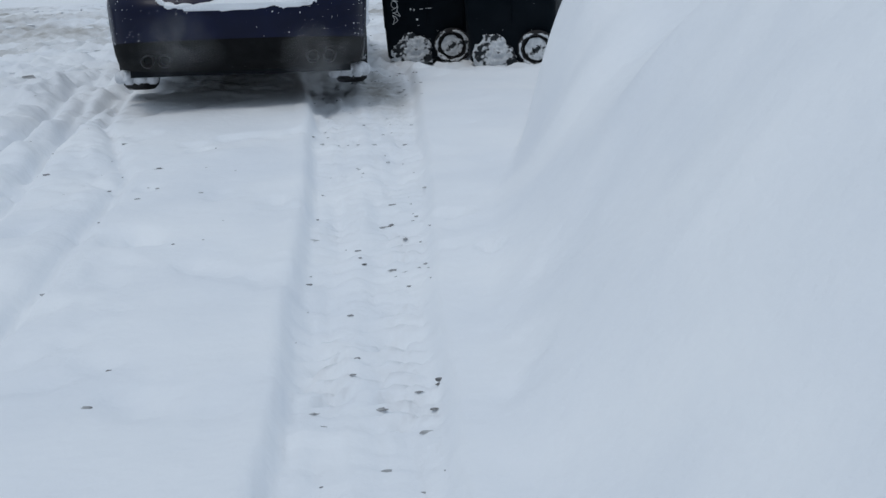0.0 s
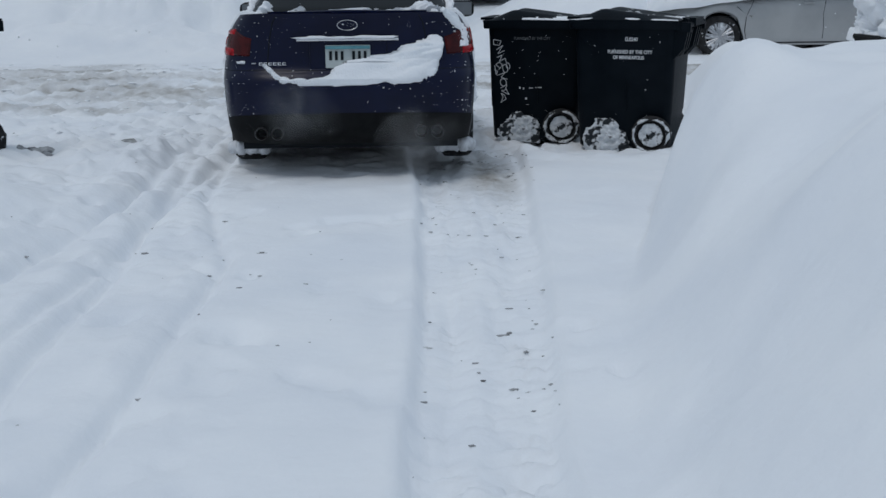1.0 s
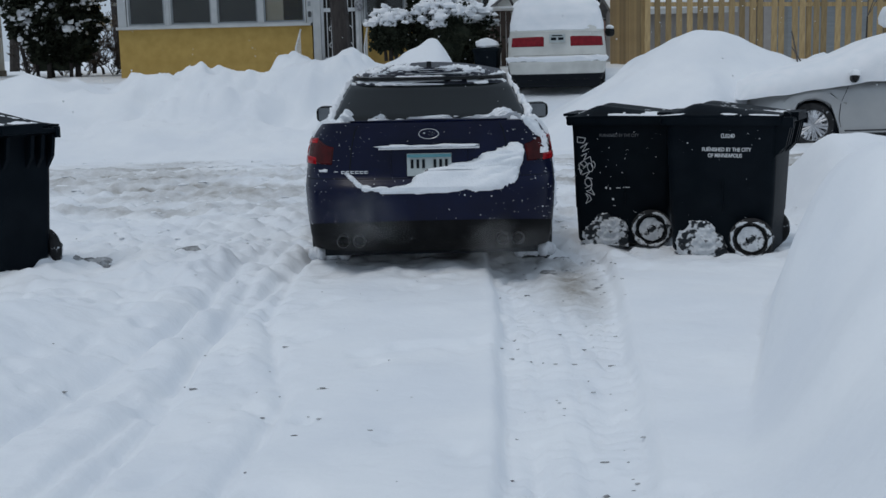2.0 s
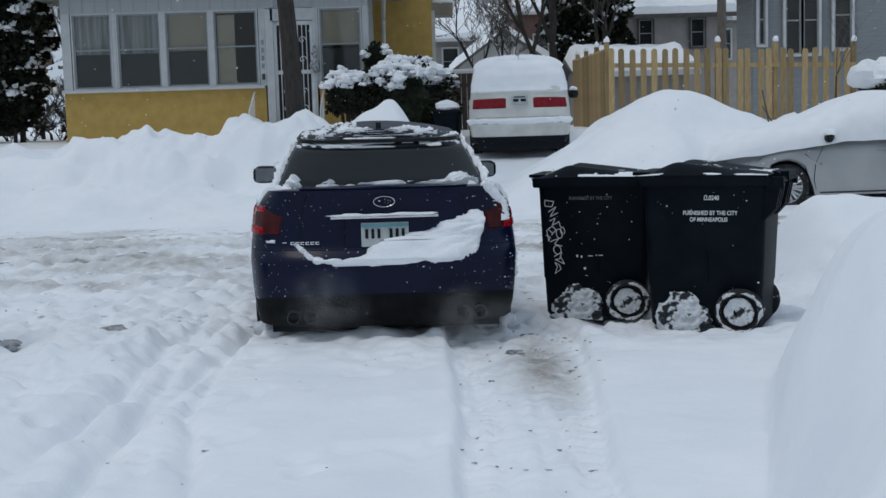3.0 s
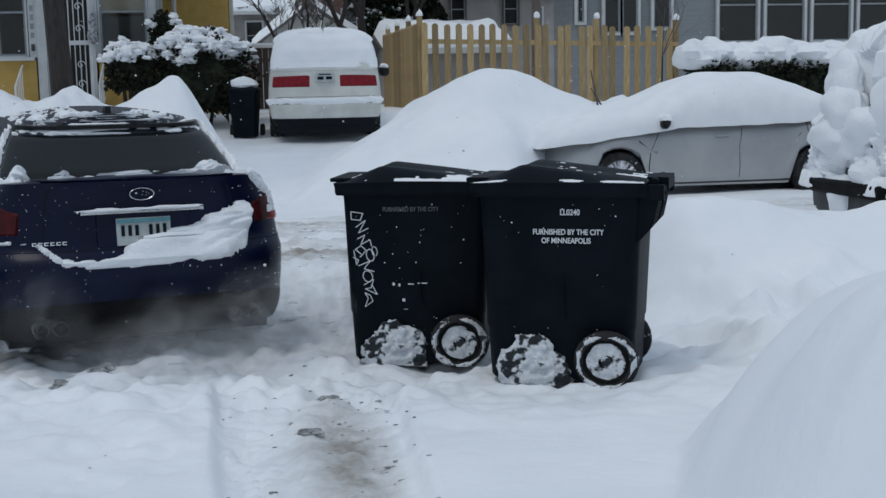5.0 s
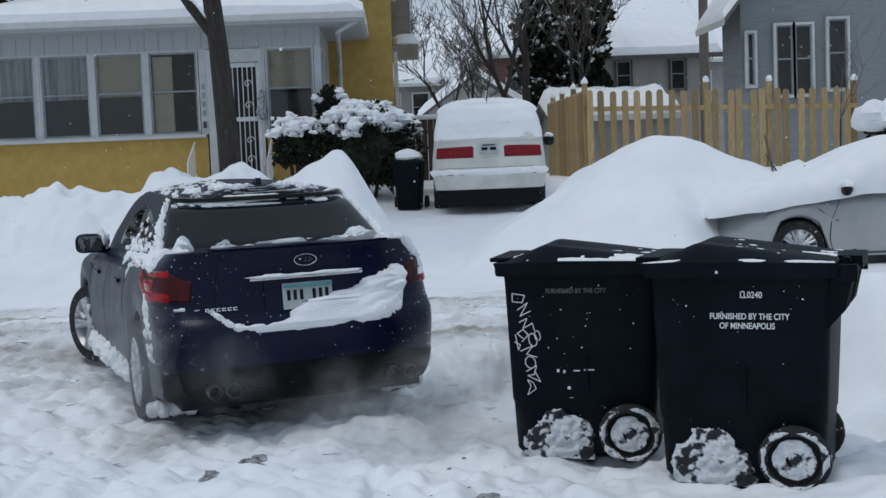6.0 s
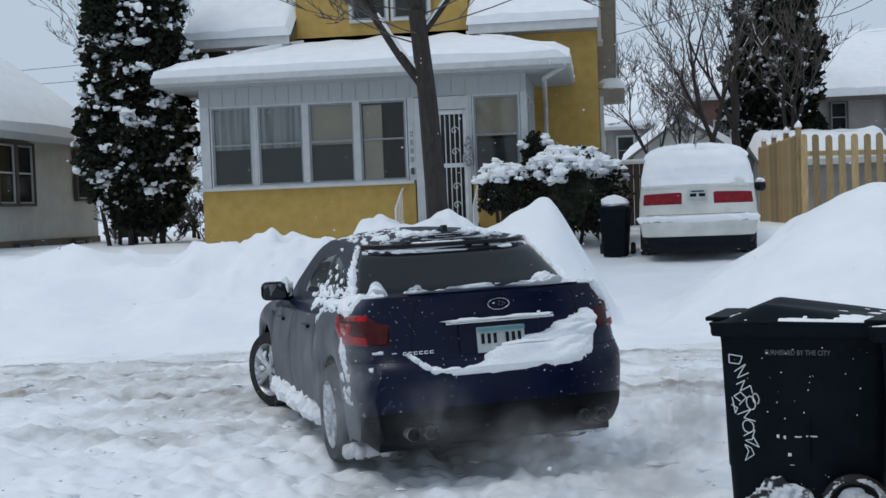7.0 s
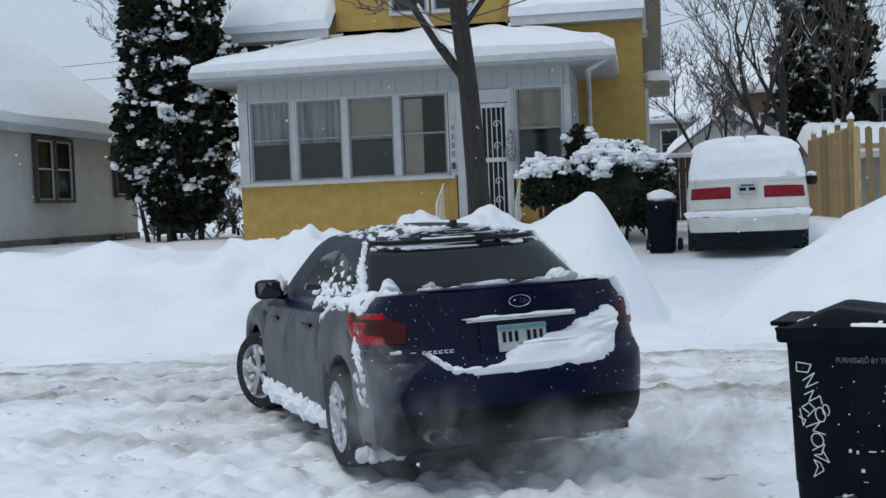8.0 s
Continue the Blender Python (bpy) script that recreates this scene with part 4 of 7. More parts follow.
def build_silver():
    car = thing("silver_sedan", pose(8.92, 20.50, gz(6.6, 19.2) - 0.10, 0, 0, 90), "silver sedan parked at the kerb, buried to the windows in snow", "car")
    wheels = (1.05, 3.76)
    body = Shell(1.82, ([0, 0.4, 1, 4.0, 4.8], [0.95, 0.98, 1, 0.99, 0.9]), ([0, 0.12, 0.3, 0.55, 0.8, 1.0], [0.92, 0.97, 0.99, 1.0, 0.975, 0.90]),
                 ([0, 0.3, 0.6, 1.0], [0.10, 0.0, 0.06, 0.12]), ([0, 0.3, 0.6, 1.0], [4.70, 4.80, 4.76, 4.55]),
                 lambda y, u: arch(y, wheels, 0.375, 0.33, 0.20), lambda y: float(np.interp(y, [0, 0.9, 2.2, 3.3, 4.3, 4.8], [1.06, 1.03, 1.0, 0.96, 0.82, 0.70])), 0.5, 0.75, 0.62, 0.03)
    cabin = Shell(1.82, ([0.4, 1.4, 2.4, 3.6], [0.93, 1.0, 1.0, 0.94]), ([0, 0.3, 0.7, 0.9, 1], [0.86, 0.82, 0.72, 0.66, 0.6]), ([0, 0.6, 1], [0.45, 1.05, 1.5]), ([0, 0.5, 1], [3.55, 3.0, 2.4]),
                  lambda y, u: float(np.interp(y, [0, 1, 2.2, 3.5], [1.03, 1.02, 0.99, 0.94])), lambda y: 1.46 - 0.05 * (y - 2.0) ** 2, 0.35, 0.45, 0.6, 0.04)
    part("body", body.skin(64, 18, 4), M_SILVER, car)
    part("cabin", cabin.skin(50, 10, 5), M_SILVER, car)
    for s in (1, -1):
        part("side_window", cabin.patch(s, 0.30, 0.60, lambda t: 0.08, lambda t: 0.82, 0.006, 20, 6), M_GLASS, car)
        for yy in wheels:
            make_wheel(car, s * 0.79, yy, 0.33, 0.22, s, 10, 0, 0.1)
        for yy in (1.2, 2.16, 3.38):
            uu = 0.28 + (yy - 0.55) / (4.0 - 0.5) * 0.44
            part("door_seam", body.patch(s, uu, uu + 0.0014, lambda t: 0.06, lambda t: 0.95, 0.003, 2, 12, 0.004), M_INK, car)
        part("sill_trim", body.patch(s, 0.36, 0.66, lambda t: 0.03, lambda t: 0.07, 0.005, 20, 2, 0.006), M_DARKGREY, car)
        part("door_handle", Geo().tube((s * 0.905, 2.30, 0.84), (s * 0.905, 2.48, 0.84), 0.014, 0.014, 8), M_SILVER, car)
        mirror = part("door_mirror", Geo().lump((s * 0.99, 3.19, 1.02), (0.10, 0.07, 0.075), 2, 0.1, 12), M_GLOSSBLACK, car)
        part("mirror_snow", Geo().lump((s * 0.98, 3.19, 1.08), (0.11, 0.08, 0.06), 5, 0.2, 10), M_SNOW, mirror)
    for yy in wheels:
        part("wheel_house", Geo().box((0, yy, 0.45), (1.62, 0.76, 0.4)), M_INK, car)
    part("underbody", Geo().box((0, 2.4, 0.24), (1.5, 4.3, 0.1)), M_INK, car)
    quilt, ny, na = Geo(), 90, 40
    for k in range(ny + 1):
        y = 0.02 + 4.80 * k / ny
        top = float(np.interp(y, [0.02, 0.25, 0.7, 1.2, 1.7, 2.3, 2.8, 3.3, 3.8, 4.4, 4.7, 4.82], [0.95, 1.16, 1.30, 1.52, 1.66, 1.67, 1.55, 1.34, 1.22, 1.10, 0.98, 0.76]))
        low = float(np.interp(y, [0.02, 0.6, 1.2, 3.0, 3.5, 4.2, 4.82], [0.90, 1.0, 0.99, 0.95, 0.88, 0.80, 0.72])) + 0.035 * noise.noise(Vector((y * 2.3, 1.0, 0.0)))
        wide = 0.955 * min(1.0, 0.72 + 1.1 * min(y, 4.84 - y)) ** 0.7
        for a in range(na + 1):
            q = math.pi * a / na
            c, h = math.cos(q), math.sin(q) ** 0.72
            puff = 1 + 0.05 * noise.noise(Vector((c * 1.5, y * 1.1, 3.0)))
            quilt.v.append((wide * math.copysign(abs(c) ** 0.62, c), y, low + (top - low) * h * puff))
    quilt.f += [(k * (na + 1) + a, k * (na + 1) + a + 1, (k + 1) * (na + 1) + a + 1, (k + 1) * (na + 1) + a) for k in range(ny) for a in range(na)]
    quilt.f += [tuple(range(na + 1)), tuple(ny * (na + 1) + a for a in range(na, -1, -1))]
    part("snow_quilt", quilt, M_SNOW, car, "thick smooth snow over bonnet, windows and roof")
    return car


build_silver()


def build_buried_suv():
    car = thing("snowed_in_suv", pose(5.62, 14.55, gz(5.7, 14.3) - 0.05, 0, 0, -90), "parked utility car plastered with clumps of snow", "suv")
    wheels = (0.95, 3.6)
    body = Shell(1.84, ([0, 0.4, 1, 4.0, 4.6], [0.95, 0.98, 1, 0.99, 0.9]), ([0, 0.15, 0.4, 0.8, 1.0], [0.9, 0.96, 1, 0.985, 0.95]), ([0, 0.12, 0.34, 0.42, 1.0], [0.08, 0.0, 0.0, 0.07, 0.12]),
                 ([0, 0.4, 1], [4.45, 4.55, 4.4]), lambda y, u: arch(y, wheels, 0.4, 0.36, 0.3), lambda y: float(np.interp(y, [0, 3.2, 4.6], [1.12, 1.08, 0.95])), 0.36, 0.6, 0.5, 0.02)
    cabin = Shell(1.84, ([0, 1, 4], [0.97, 1.0, 0.96]), ([0, 0.4, 0.8, 1], [0.945, 0.90, 0.80, 0.68]), ([0, 0.6, 1], [0.12, 0.28, 0.5]), ([0, 0.6, 1], [3.6, 3.1, 2.5]),
                  lambda y, u: 1.10, lambda y: 1.70 - 0.02 * (y - 1.8) ** 2, 0.3, 0.5, 0.5, 0.05)
    part("body", body.skin(60, 16, 4), M_DARKGREY, car)
    part("cabin", cabin.skin(48, 10, 5), M_GLASS, car)
    part("bumper_trim", Geo().box((0.1, -0.03, 0.62), (1.3, 0.12, 0.13)), M_BLACK, car, bevel=0.03)
    for s in (1, -1):
        part("tail_light", body.patch(s, 0.16, 0.30, lambda t: 0.52, lambda t: 0.86, 0.014, 12, 8, 0.03), M_RED, car, "red tail light between snow clumps")
        part("tail_light_snow", body.snow(s, 0.10, 0.26, 0.45, 1.1, lambda a, t: 0.5 + 0.9 * ragged(a, t, 3, 3, 4) - 0.55 * a, 0.12, 30, 36, 0.3, 0.4), M_SNOW, car)
        part("roof_snow", cabin.snow(s, 0.0, 1.0, 0.45, 1.98, lambda a, t: 0.95 + 0.2 * ragged(a, t, 5) - smooth(0.2 - t, 0, 0.2) * 0.7, 0.27, 60, 36, 0.4, 0.3), M_SNOW, car, "heavy cap of snow")
        part("rear_snow", body.snow(s, 0.005, 0.20, 0.30, 1.05, lambda a, t: 0.55 + 1.1 * ragged(a, t, 8 + s, 4, 4), 0.13, 40, 50, 0.3, 0.4), M_SNOW, car)
        part("bonnet_snow", body.snow(s, 0.62, 0.995, 0.85, 1.97, lambda a, t: 0.95, 0.2, 40, 24), M_SNOW, car)
        for yy in wheels:
            make_wheel(car, s * 0.79, yy, 0.36, 0.23, s, 6, 0, 0.1)
        part("side_snow", body.snow(s, 0.26, 0.7, 0.25, 1.05, lambda a, t: 0.15 + 0.9 * ragged(a, t, 9 + s, 8, 4), 0.12, 50, 30), M_SNOW, car)
    g = Geo()
    rnd = random.Random(2)
    for k in range(11):
        g.lump((rnd.uniform(-0.80, 0.75), rnd.uniform(0.0, 0.12), rnd.uniform(0.5, 1.6)), (rnd.uniform(0.18, 0.36), rnd.uniform(0.08, 0.16), rnd.uniform(0.14, 0.30)), k, 0.12, 28)
    part("clinging_snow", g, M_SNOW, car, "clumps of wet snow on the tailgate", kind="stuff")
    for yy in wheels:
        part("wheel_house", Geo().box((0, yy, 0.5), (1.6, 0.8, 0.4)), M_INK, car)
    return car


build_buried_suv()


# ---- wheeled carts ----
def lettering(name, text, size, m, material, parent):
    cu = bpy.data.curves.new(name, "FONT")
    cu.body, cu.size, cu.align_x, cu.align_y, cu.extrude = text, size, "CENTER", "CENTER", 0.0012
    cu.offset = 0.0006
    tmp = bpy.data.objects.new(name, cu)
    scene.collection.objects.link(tmp)
    me = bpy.data.meshes.new_from_object(tmp.evaluated_get(bpy.context.evaluated_depsgraph_get()))
    bpy.data.objects.remove(tmp)
    ob = part(name, me, material, parent, smooth=False, fix=False)
    ob.matrix_basis = m @ Matrix.Diagonal((0.86, 1.12, 1, 1))
    return ob


def squircle(lx, ly, r, n=5):
    pts = []
    for cx, cy, a0 in ((lx / 2 - r, ly / 2 - r, 0), (-lx / 2 + r, ly / 2 - r, 90), (-lx / 2 + r, -ly / 2 + r, 180), (lx / 2 - r, -ly / 2 + r, 270)):
        pts += [(cx + r * math.cos(radians(a0 + 90 * i / n)), cy + r * math.sin(radians(a0 + 90 * i / n))) for i in range(n + 1)]
    return pts


def rings(g, levels, cap=True):
    """levels: (z, length, width, corner radius, shift along x)."""
    o, n = len(g.v), 24
    for z, lx, ly, r, sx in levels:
        g.v += [(x + sx, y, z) for x, y in squircle(lx, ly, r)]
    for k in range(len(levels) - 1):
        g.f += [(o + k * n + i, o + k * n + (i + 1) % n, o + (k + 1) * n + (i + 1) % n, o + (k + 1) * n + i) for i in range(n)]
    if cap:
        g.f += [tuple(range(o, o + n))[::-1], tuple(range(o + (len(levels) - 1) * n, o + len(levels) * n))]
    return g


def crust(spot, thick, nu, nv):
    """A crust of snow over the surface that spot(a, b) walks: it gives a point, the way out and, above 0, where snow clings."""
    g, keep, pts = Geo(), [], []
    for j in range(nv + 1):
        for i in range(nu + 1):
            p, n, k = spot(i / nu, j / nv)
            k = 0 if i in (0, nu) or j in (0, nv) else k
            h = thick * min(1.0, max(0.0, k)) ** 0.5 * (0.75 + 0.5 * noise.noise(p * 31))
            pts.append(p + n * (h if k > 0 else -0.006))
            keep.append(k > 0)
    quads = [(j * (nu + 1) + i, j * (nu + 1) + i + 1, (j + 1) * (nu + 1) + i + 1, (j + 1) * (nu + 1) + i) for j in range(nv) for i in range(nu)]
    return g.add(pts, [q for q in quads if any(keep[a] for a in q)])


def build_cart(m, label, seed, marks="", size=(1.07, 1.06, 1.04)):
    """A wheeled refuse cart; its handle side looks along +x, and it stands with the marked side towards -y."""
    cart = thing("refuse_cart", m @ Matrix.Diagonal((*size, 1)), label, "refuse cart", "refuse carts at the kerb")
    rnd = random.Random(seed)
    body = rings(Geo(), [(0.03, 0.65, 0.46, 0.05, -0.005), (0.05, 0.68, 0.49, 0.06, -0.005), (0.30, 0.70, 0.52, 0.06, -0.005), (0.31, 0.71, 0.53, 0.06, -0.005), (0.62, 0.73, 0.56, 0.06, -0.002), (0.92, 0.75, 0.59, 0.06, 0.0), (0.965, 0.755, 0.60, 0.06, 0.0)])
    part("body", body, M_BIN, cart)
    part("rim", rings(Geo(), [(0.965, 0.75, 0.615, 0.06, 0.0), (0.965, 0.82, 0.655, 0.06, 0.0), (0.980, 0.83, 0.665, 0.06, 0.0), (1.015, 0.83, 0.665, 0.06, 0.0), (1.022, 0.80, 0.645, 0.06, 0.0)]), M_BIN, cart)
    def lid_top(x, y):
        along = np.clip((x + 0.375) / 0.19, 0, 1) if x < -0.16 else np.clip((0.41 - x) / 0.57, 0, 1) ** 0.9
        across = np.clip((0.338 - abs(y)) / 0.10, 0, 1) ** 0.8
        return 1.034 + float(along * across) * (0.082 - 0.018 * math.exp(-(y / 0.09) ** 2))
    lid = Geo()
    nx, ny = 34, 26
    spots = [(-0.41 + 0.815 * i / nx, -0.336 + 0.672 * j / ny) for j in range(ny + 1) for i in range(nx + 1)]
    lid.add([(x, y, lid_top(x, y)) for x, y in spots], [(j * (nx + 1) + i, j * (nx + 1) + i + 1, (j + 1) * (nx + 1) + i + 1, (j + 1) * (nx + 1) + i) for j in range(ny) for i in range(nx)])
    edge = [i for i in range(nx + 1)] + [j * (nx + 1) + nx for j in range(1, ny + 1)] + [ny * (nx + 1) + i for i in range(nx - 1, -1, -1)] + [j * (nx + 1) for j in range(ny - 1, 0, -1)]
    lid.v += [(lid.v[k][0] * 0.985, lid.v[k][1] * 0.985, 1.012) for k in edge]
    base = (nx + 1) * (ny + 1)
    lid.f += [(edge[k], edge[(k + 1) % len(edge)], base + (k + 1) % len(edge), base + k) for k in range(len(edge))]
    lidob = part("lid", lid, M_BIN, cart, "peaked lid with snow in its folds")
    part("lid_lip", Geo().box((-0.39, 0, 1.045), (0.11, 0.50, 0.022)), M_BIN, lidob, bevel=0.006)
    handle = part("handle", Geo().tube((0.465, -0.25, 1.00), (0.465, 0.25, 1.00), 0.017, 0.017, 10).box((0.43, -0.27, 0.985), (0.10, 0.035, 0.075)).box((0.43, 0.27, 0.985), (0.10, 0.035, 0.075)), M_BIN, cart)
    part("hinge", Geo().tube((0.43, -0.22, 1.03), (0.43, 0.22, 1.03), 0.02, 0.02, 8).box((0.44, 0, 1.02), (0.10, 0.30, 0.06)), M_BIN, handle)
    for yy in (-0.25, -0.17, -0.09, 0.09, 0.17, 0.25):
        part("rib", Geo().prism([(0.34, 0.98), (0.46, 0.97), (0.43, 0.82), (0.345, 0.72)], Matrix(((1, 0, 0, 0), (0, 0, 1, yy - 0.012), (0, 1, 0, 0), (0, 0, 0, 1))), 0.024), M_BIN, cart, smooth=False)
    part("side_moulding", Geo().box((0.02, -0.272, 0.62), (0.006, 0.012, 0.56), Matrix.Rotation(radians(-3.6), 3, "X")), M_BIN, cart)
    part("axle", Geo().tube((0.22, -0.30, 0.15), (0.22, 0.30, 0.15), 0.014, 0.014, 8), M_DARKGREY, cart)
    for s in (-1, 1):
        hub = new("wheel")
        hub.parent = cart
        hub.matrix_basis = pose(0.22, s * 0.285, 0.152)
        part("tyre", Geo().lathe((0, -s * 0.035, 0), (0, s, 0), [(0, 0.09), (0, 0.13), (0.012, 0.148), (0.035, 0.152), (0.058, 0.148), (0.07, 0.13), (0.07, 0.112), (0.058, 0.108)], 28), M_RUBBER, hub)
        part("rim", Geo().lathe((0, -s * 0.02, 0), (0, s, 0), [(0.02, 0.001), (0.045, 0.03), (0.03, 0.045), (0.03, 0.085), (0.05, 0.10), (0.052, 0.108), (0.0, 0.11)], 28), M_BLACK, hub)
        def disc(a, b, s=s):
            x, z = (a - 0.5) * 0.30, (b - 0.5) * 0.30
            r, nz = math.hypot(x, z), noise.noise(Vector((x * 17, z * 17, seed * 3.3 + s)))
            if r > 0.108:
                return Vector((x, s * 0.034, z)), Vector((0, s, 0)), 0.45 - abs(r - 0.127) / 0.014 + 1.1 * nz
            return Vector((x, s * 0.010, z)), Vector((0, s, 0)), 1.3 - r / 0.082 + 0.7 * nz
        part("packed_snow", crust(disc, 0.020, 44, 44), M_CRUST, hub, "snow packed into the wheel", kind="stuff")
    def foot(a, b):
        x, z = -0.33 + 0.40 * a, 0.30 * b
        k = 1.05 - math.hypot((x + 0.125) / 0.165, (z - 0.07) / 0.19) ** 1.6 + 0.34 * noise.fractal(Vector((x * 8, z * 8, seed * 2.1)), 0.8, 2.1, 4)
        return Vector((x, -(0.2455 + 0.0545 * (z - 0.05) / 0.9) + 0.002, z)), Vector((0, -1, 0.25)), k
    part("clinging_snow", crust(foot, 0.048, 80, 62), M_CRUST, cart, "crusted snow above the foot", kind="stuff")
    def on_lid(a, b):
        x, y = -0.40 + 0.80 * a, -0.333 + 0.666 * b
        k = -0.62 + 1.15 * noise.fractal(Vector((x * 5, y * 9, seed * 5.0)), 0.9, 2.1, 3) + 0.62 * math.exp(-((y + 0.322) / 0.008) ** 2) + 0.45 * float(smooth(x, 0.0, 0.4)) - 0.9 * math.exp(-((x + 0.16) / 0.05) ** 2)
        return Vector((x, y, lid_top(x, y) + 0.001)), Vector((0, 0, 1)), k
    part("lid_snow", crust(on_lid, 0.009, 120, 110), M_SNOW, lidob, "thin snow in the folds of the lid", kind="stuff")
    fl = Geo()
    for k in range(70):
        z = rnd.uniform(0.1, 0.93)
        x = rnd.uniform(-0.33, 0.34) * (0.72 + 0.28 * z)
        r = rnd.uniform(0.0012, 0.0026) * rnd.choice((0.7, 1, 1, 1.7))
        fl.lump((x, -(0.245 + 0.055 * z), z), (r, r * 0.6, r), k, 0.2, 5)
    part("snow_crumb", fl, M_SNOW, cart, kind="stuff", fix=False)
    face = lambda x, z: pose(x, -(0.2455 + 0.0545 * (z - 0.05) / 0.9) - 0.003, z, 90 - 3.5, 0, 0)
    if marks == "stencil":
        lettering("stencil", "LL0240", 0.036, face(0.055, 0.888), M_STENCIL, cart)
        lettering("stencil", "FURNISHED BY THE CITY", 0.034, face(0.045, 0.790), M_STENCIL, cart)
        lettering("stencil", "OF MINNEAPOLIS", 0.034, face(0.035, 0.747), M_STENCIL, cart)
    if marks == "tag":
        lettering("stencil", "FURNISHED BY THE CITY", 0.030, face(-0.02, 0.885), M_FADED, cart)
        loops = Geo()
        ring = lambda u, v, p, q, a0, a1: [(u + p * math.cos(a0 + (a1 - a0) * i / 9), v + q * math.sin(a0 + (a1 - a0) * i / 9)) for i in range(10)]
        strokes = [[(-0.8, 0.0), (0.5, 0.02), (0.1, 0.09), (-0.9, 0.08), (-0.8, 0.0)], [(-0.5, 0.16), (0.7, 0.09), (-0.3, 0.22), (0.9, 0.17)], [(-0.5, 0.28), (0.4, 0.24), (-0.2, 0.34), (0.9, 0.29), (1.0, 0.36)],
                   [(-0.3, 0.44), (-0.9, 0.39), (-0.2, 0.35), (0.3, 0.40), (-0.5, 0.47)], ring(0.7, 0.45, 0.45, 0.065, 0.4, 6.9), ring(1.25, 0.41, 0.3, 0.05, 2.0, 7.6), [(-1.1, 0.40), (-1.0, 0.55), (-0.7, 0.50), (-1.3, 0.47)],
                   [(-0.8, 0.56), (0.6, 0.51), (-0.2, 0.59), (0.9, 0.62)], ring(0.1, 0.67, 0.55, 0.06, 1.0, 7.0), [(-0.5, 0.76), (0.7, 0.70), (0.3, 0.79), (-0.4, 0.80), (0.9, 0.86), (0.4, 0.75)], [(-0.5, 0.84), (0.1, 0.87), (0.3, 0.93), (-0.7, 0.99), (-0.2, 0.90), (-0.5, 0.84)]]
        for stroke in strokes:
            pts = []
            for u, v in stroke:
                z = 0.875 - 0.54 * v
                pts.append(Vector((-0.292 + 0.046 * u + 0.050 * v, -(0.2455 + 0.0545 * (z - 0.05) / 0.9) - 0.002, z)))
            for p, q in zip(pts, pts[1:]):
                loops.tube(p, q, 0.0028, 0.0028, 5)
        part("scrawl", loops, M_STENCIL, cart, "white unreadable scrawl", kind="stuff")
        sc = Geo()
        for x, z, l in ((-0.12, 0.47, 0.012), (-0.09, 0.465, 0.01), (-0.03, 0.47, 0.03), (0.03, 0.475, 0.05), (-0.07, 0.38, 0.015), (-0.06, 0.33, 0.02)):
            sc.box((x, -(0.2455 + 0.0545 * (z - 0.05) / 0.9) - 0.002, z), (l, 0.003, 0.006 + 0.01 * (l < 0.02)))
        part("scratch", sc, M_STENCIL, cart, kind="stuff")
    return cart


build_cart(pose(1.345, 11.445, -0.027, 0, 0, -17), "black plastic refuse cart with white scrawl, standing in snow", 1, "tag", (1.10, 1.06, 1.03))
build_cart(pose(2.020, 10.69, -0.008, 0, 0, -25), "black plastic refuse cart with white stencilled lettering, standing in snow", 14, "stencil", (1.11, 1.09, 1.04))
build_cart(pose(-3.47, 9.98, 0.07, 0, 0, -38), "black plastic refuse cart with snow on its lid", 3)


# ---- houses ----
M_YELLOW = shade("ochre_stucco", (0.43, 0.285, 0.085), (0.51, 0.345, 0.11), 5, 0.9, bump=0.5, bump_scale=90, spec=0.2)
M_TRIM = shade("white_trim_paint", (0.47, 0.485, 0.485), (0.56, 0.57, 0.57), 5, 0.6, bump=0.15)
M_FASCIA = shade("grey_white_boarding", (0.39, 0.41, 0.415), (0.46, 0.475, 0.48), 2, 0.7, bump=0.3, grain=(30, 1, 1))
M_SASH = shade("grey_storm_sash", (0.22, 0.24, 0.25), (0.30, 0.32, 0.33), 8, 0.6)
M_CLEAR = clear_material("window_pane_clear")
M_BLIND = shade("beige_roller_blind", (0.66, 0.57, 0.44), (0.76, 0.67, 0.54), 3, 0.9)
# upright pale and dark streaks paint the shading of folds on flat sheets
M_CURTAIN = shade("grey_curtain_shaded_folds", (0.30, 0.31, 0.32), (0.80, 0.81, 0.82), 3, 0.9, grain=(5, 5, 0.15))
M_SCREEN = shade("dark_insect_screen", (0.05, 0.05, 0.05), (0.08, 0.079, 0.076), 4, 0.8)
# dark tone put where no light reaches: rooms, door glass, roof gap
M_UNLIT = shade("unlit_dark", (0.02, 0.018, 0.017), (0.04, 0.036, 0.03), 2, 0.9)
M_SHINGLE = shade("grey_shingle", (0.10, 0.10, 0.10), (0.16, 0.155, 0.15), 12, 0.9, bump=0.5)
M_SOFFIT = shade("brown_grey_soffit", (0.25, 0.23, 0.20), (0.32, 0.30, 0.27), 4, 0.8)
M_STUCCO = shade("pale_grey_stucco", (0.54, 0.545, 0.51), (0.62, 0.625, 0.59), 3, 0.9, bump=0.5, bump_scale=80)
M_BROWNTRIM = shade("dark_brown_trim", (0.06, 0.05, 0.045), (0.09, 0.075, 0.065), 5, 0.7)
M_FOUND = shade("brown_foundation", (0.13, 0.11, 0.085), (0.20, 0.17, 0.135), 4, 0.9, bump=0.4)
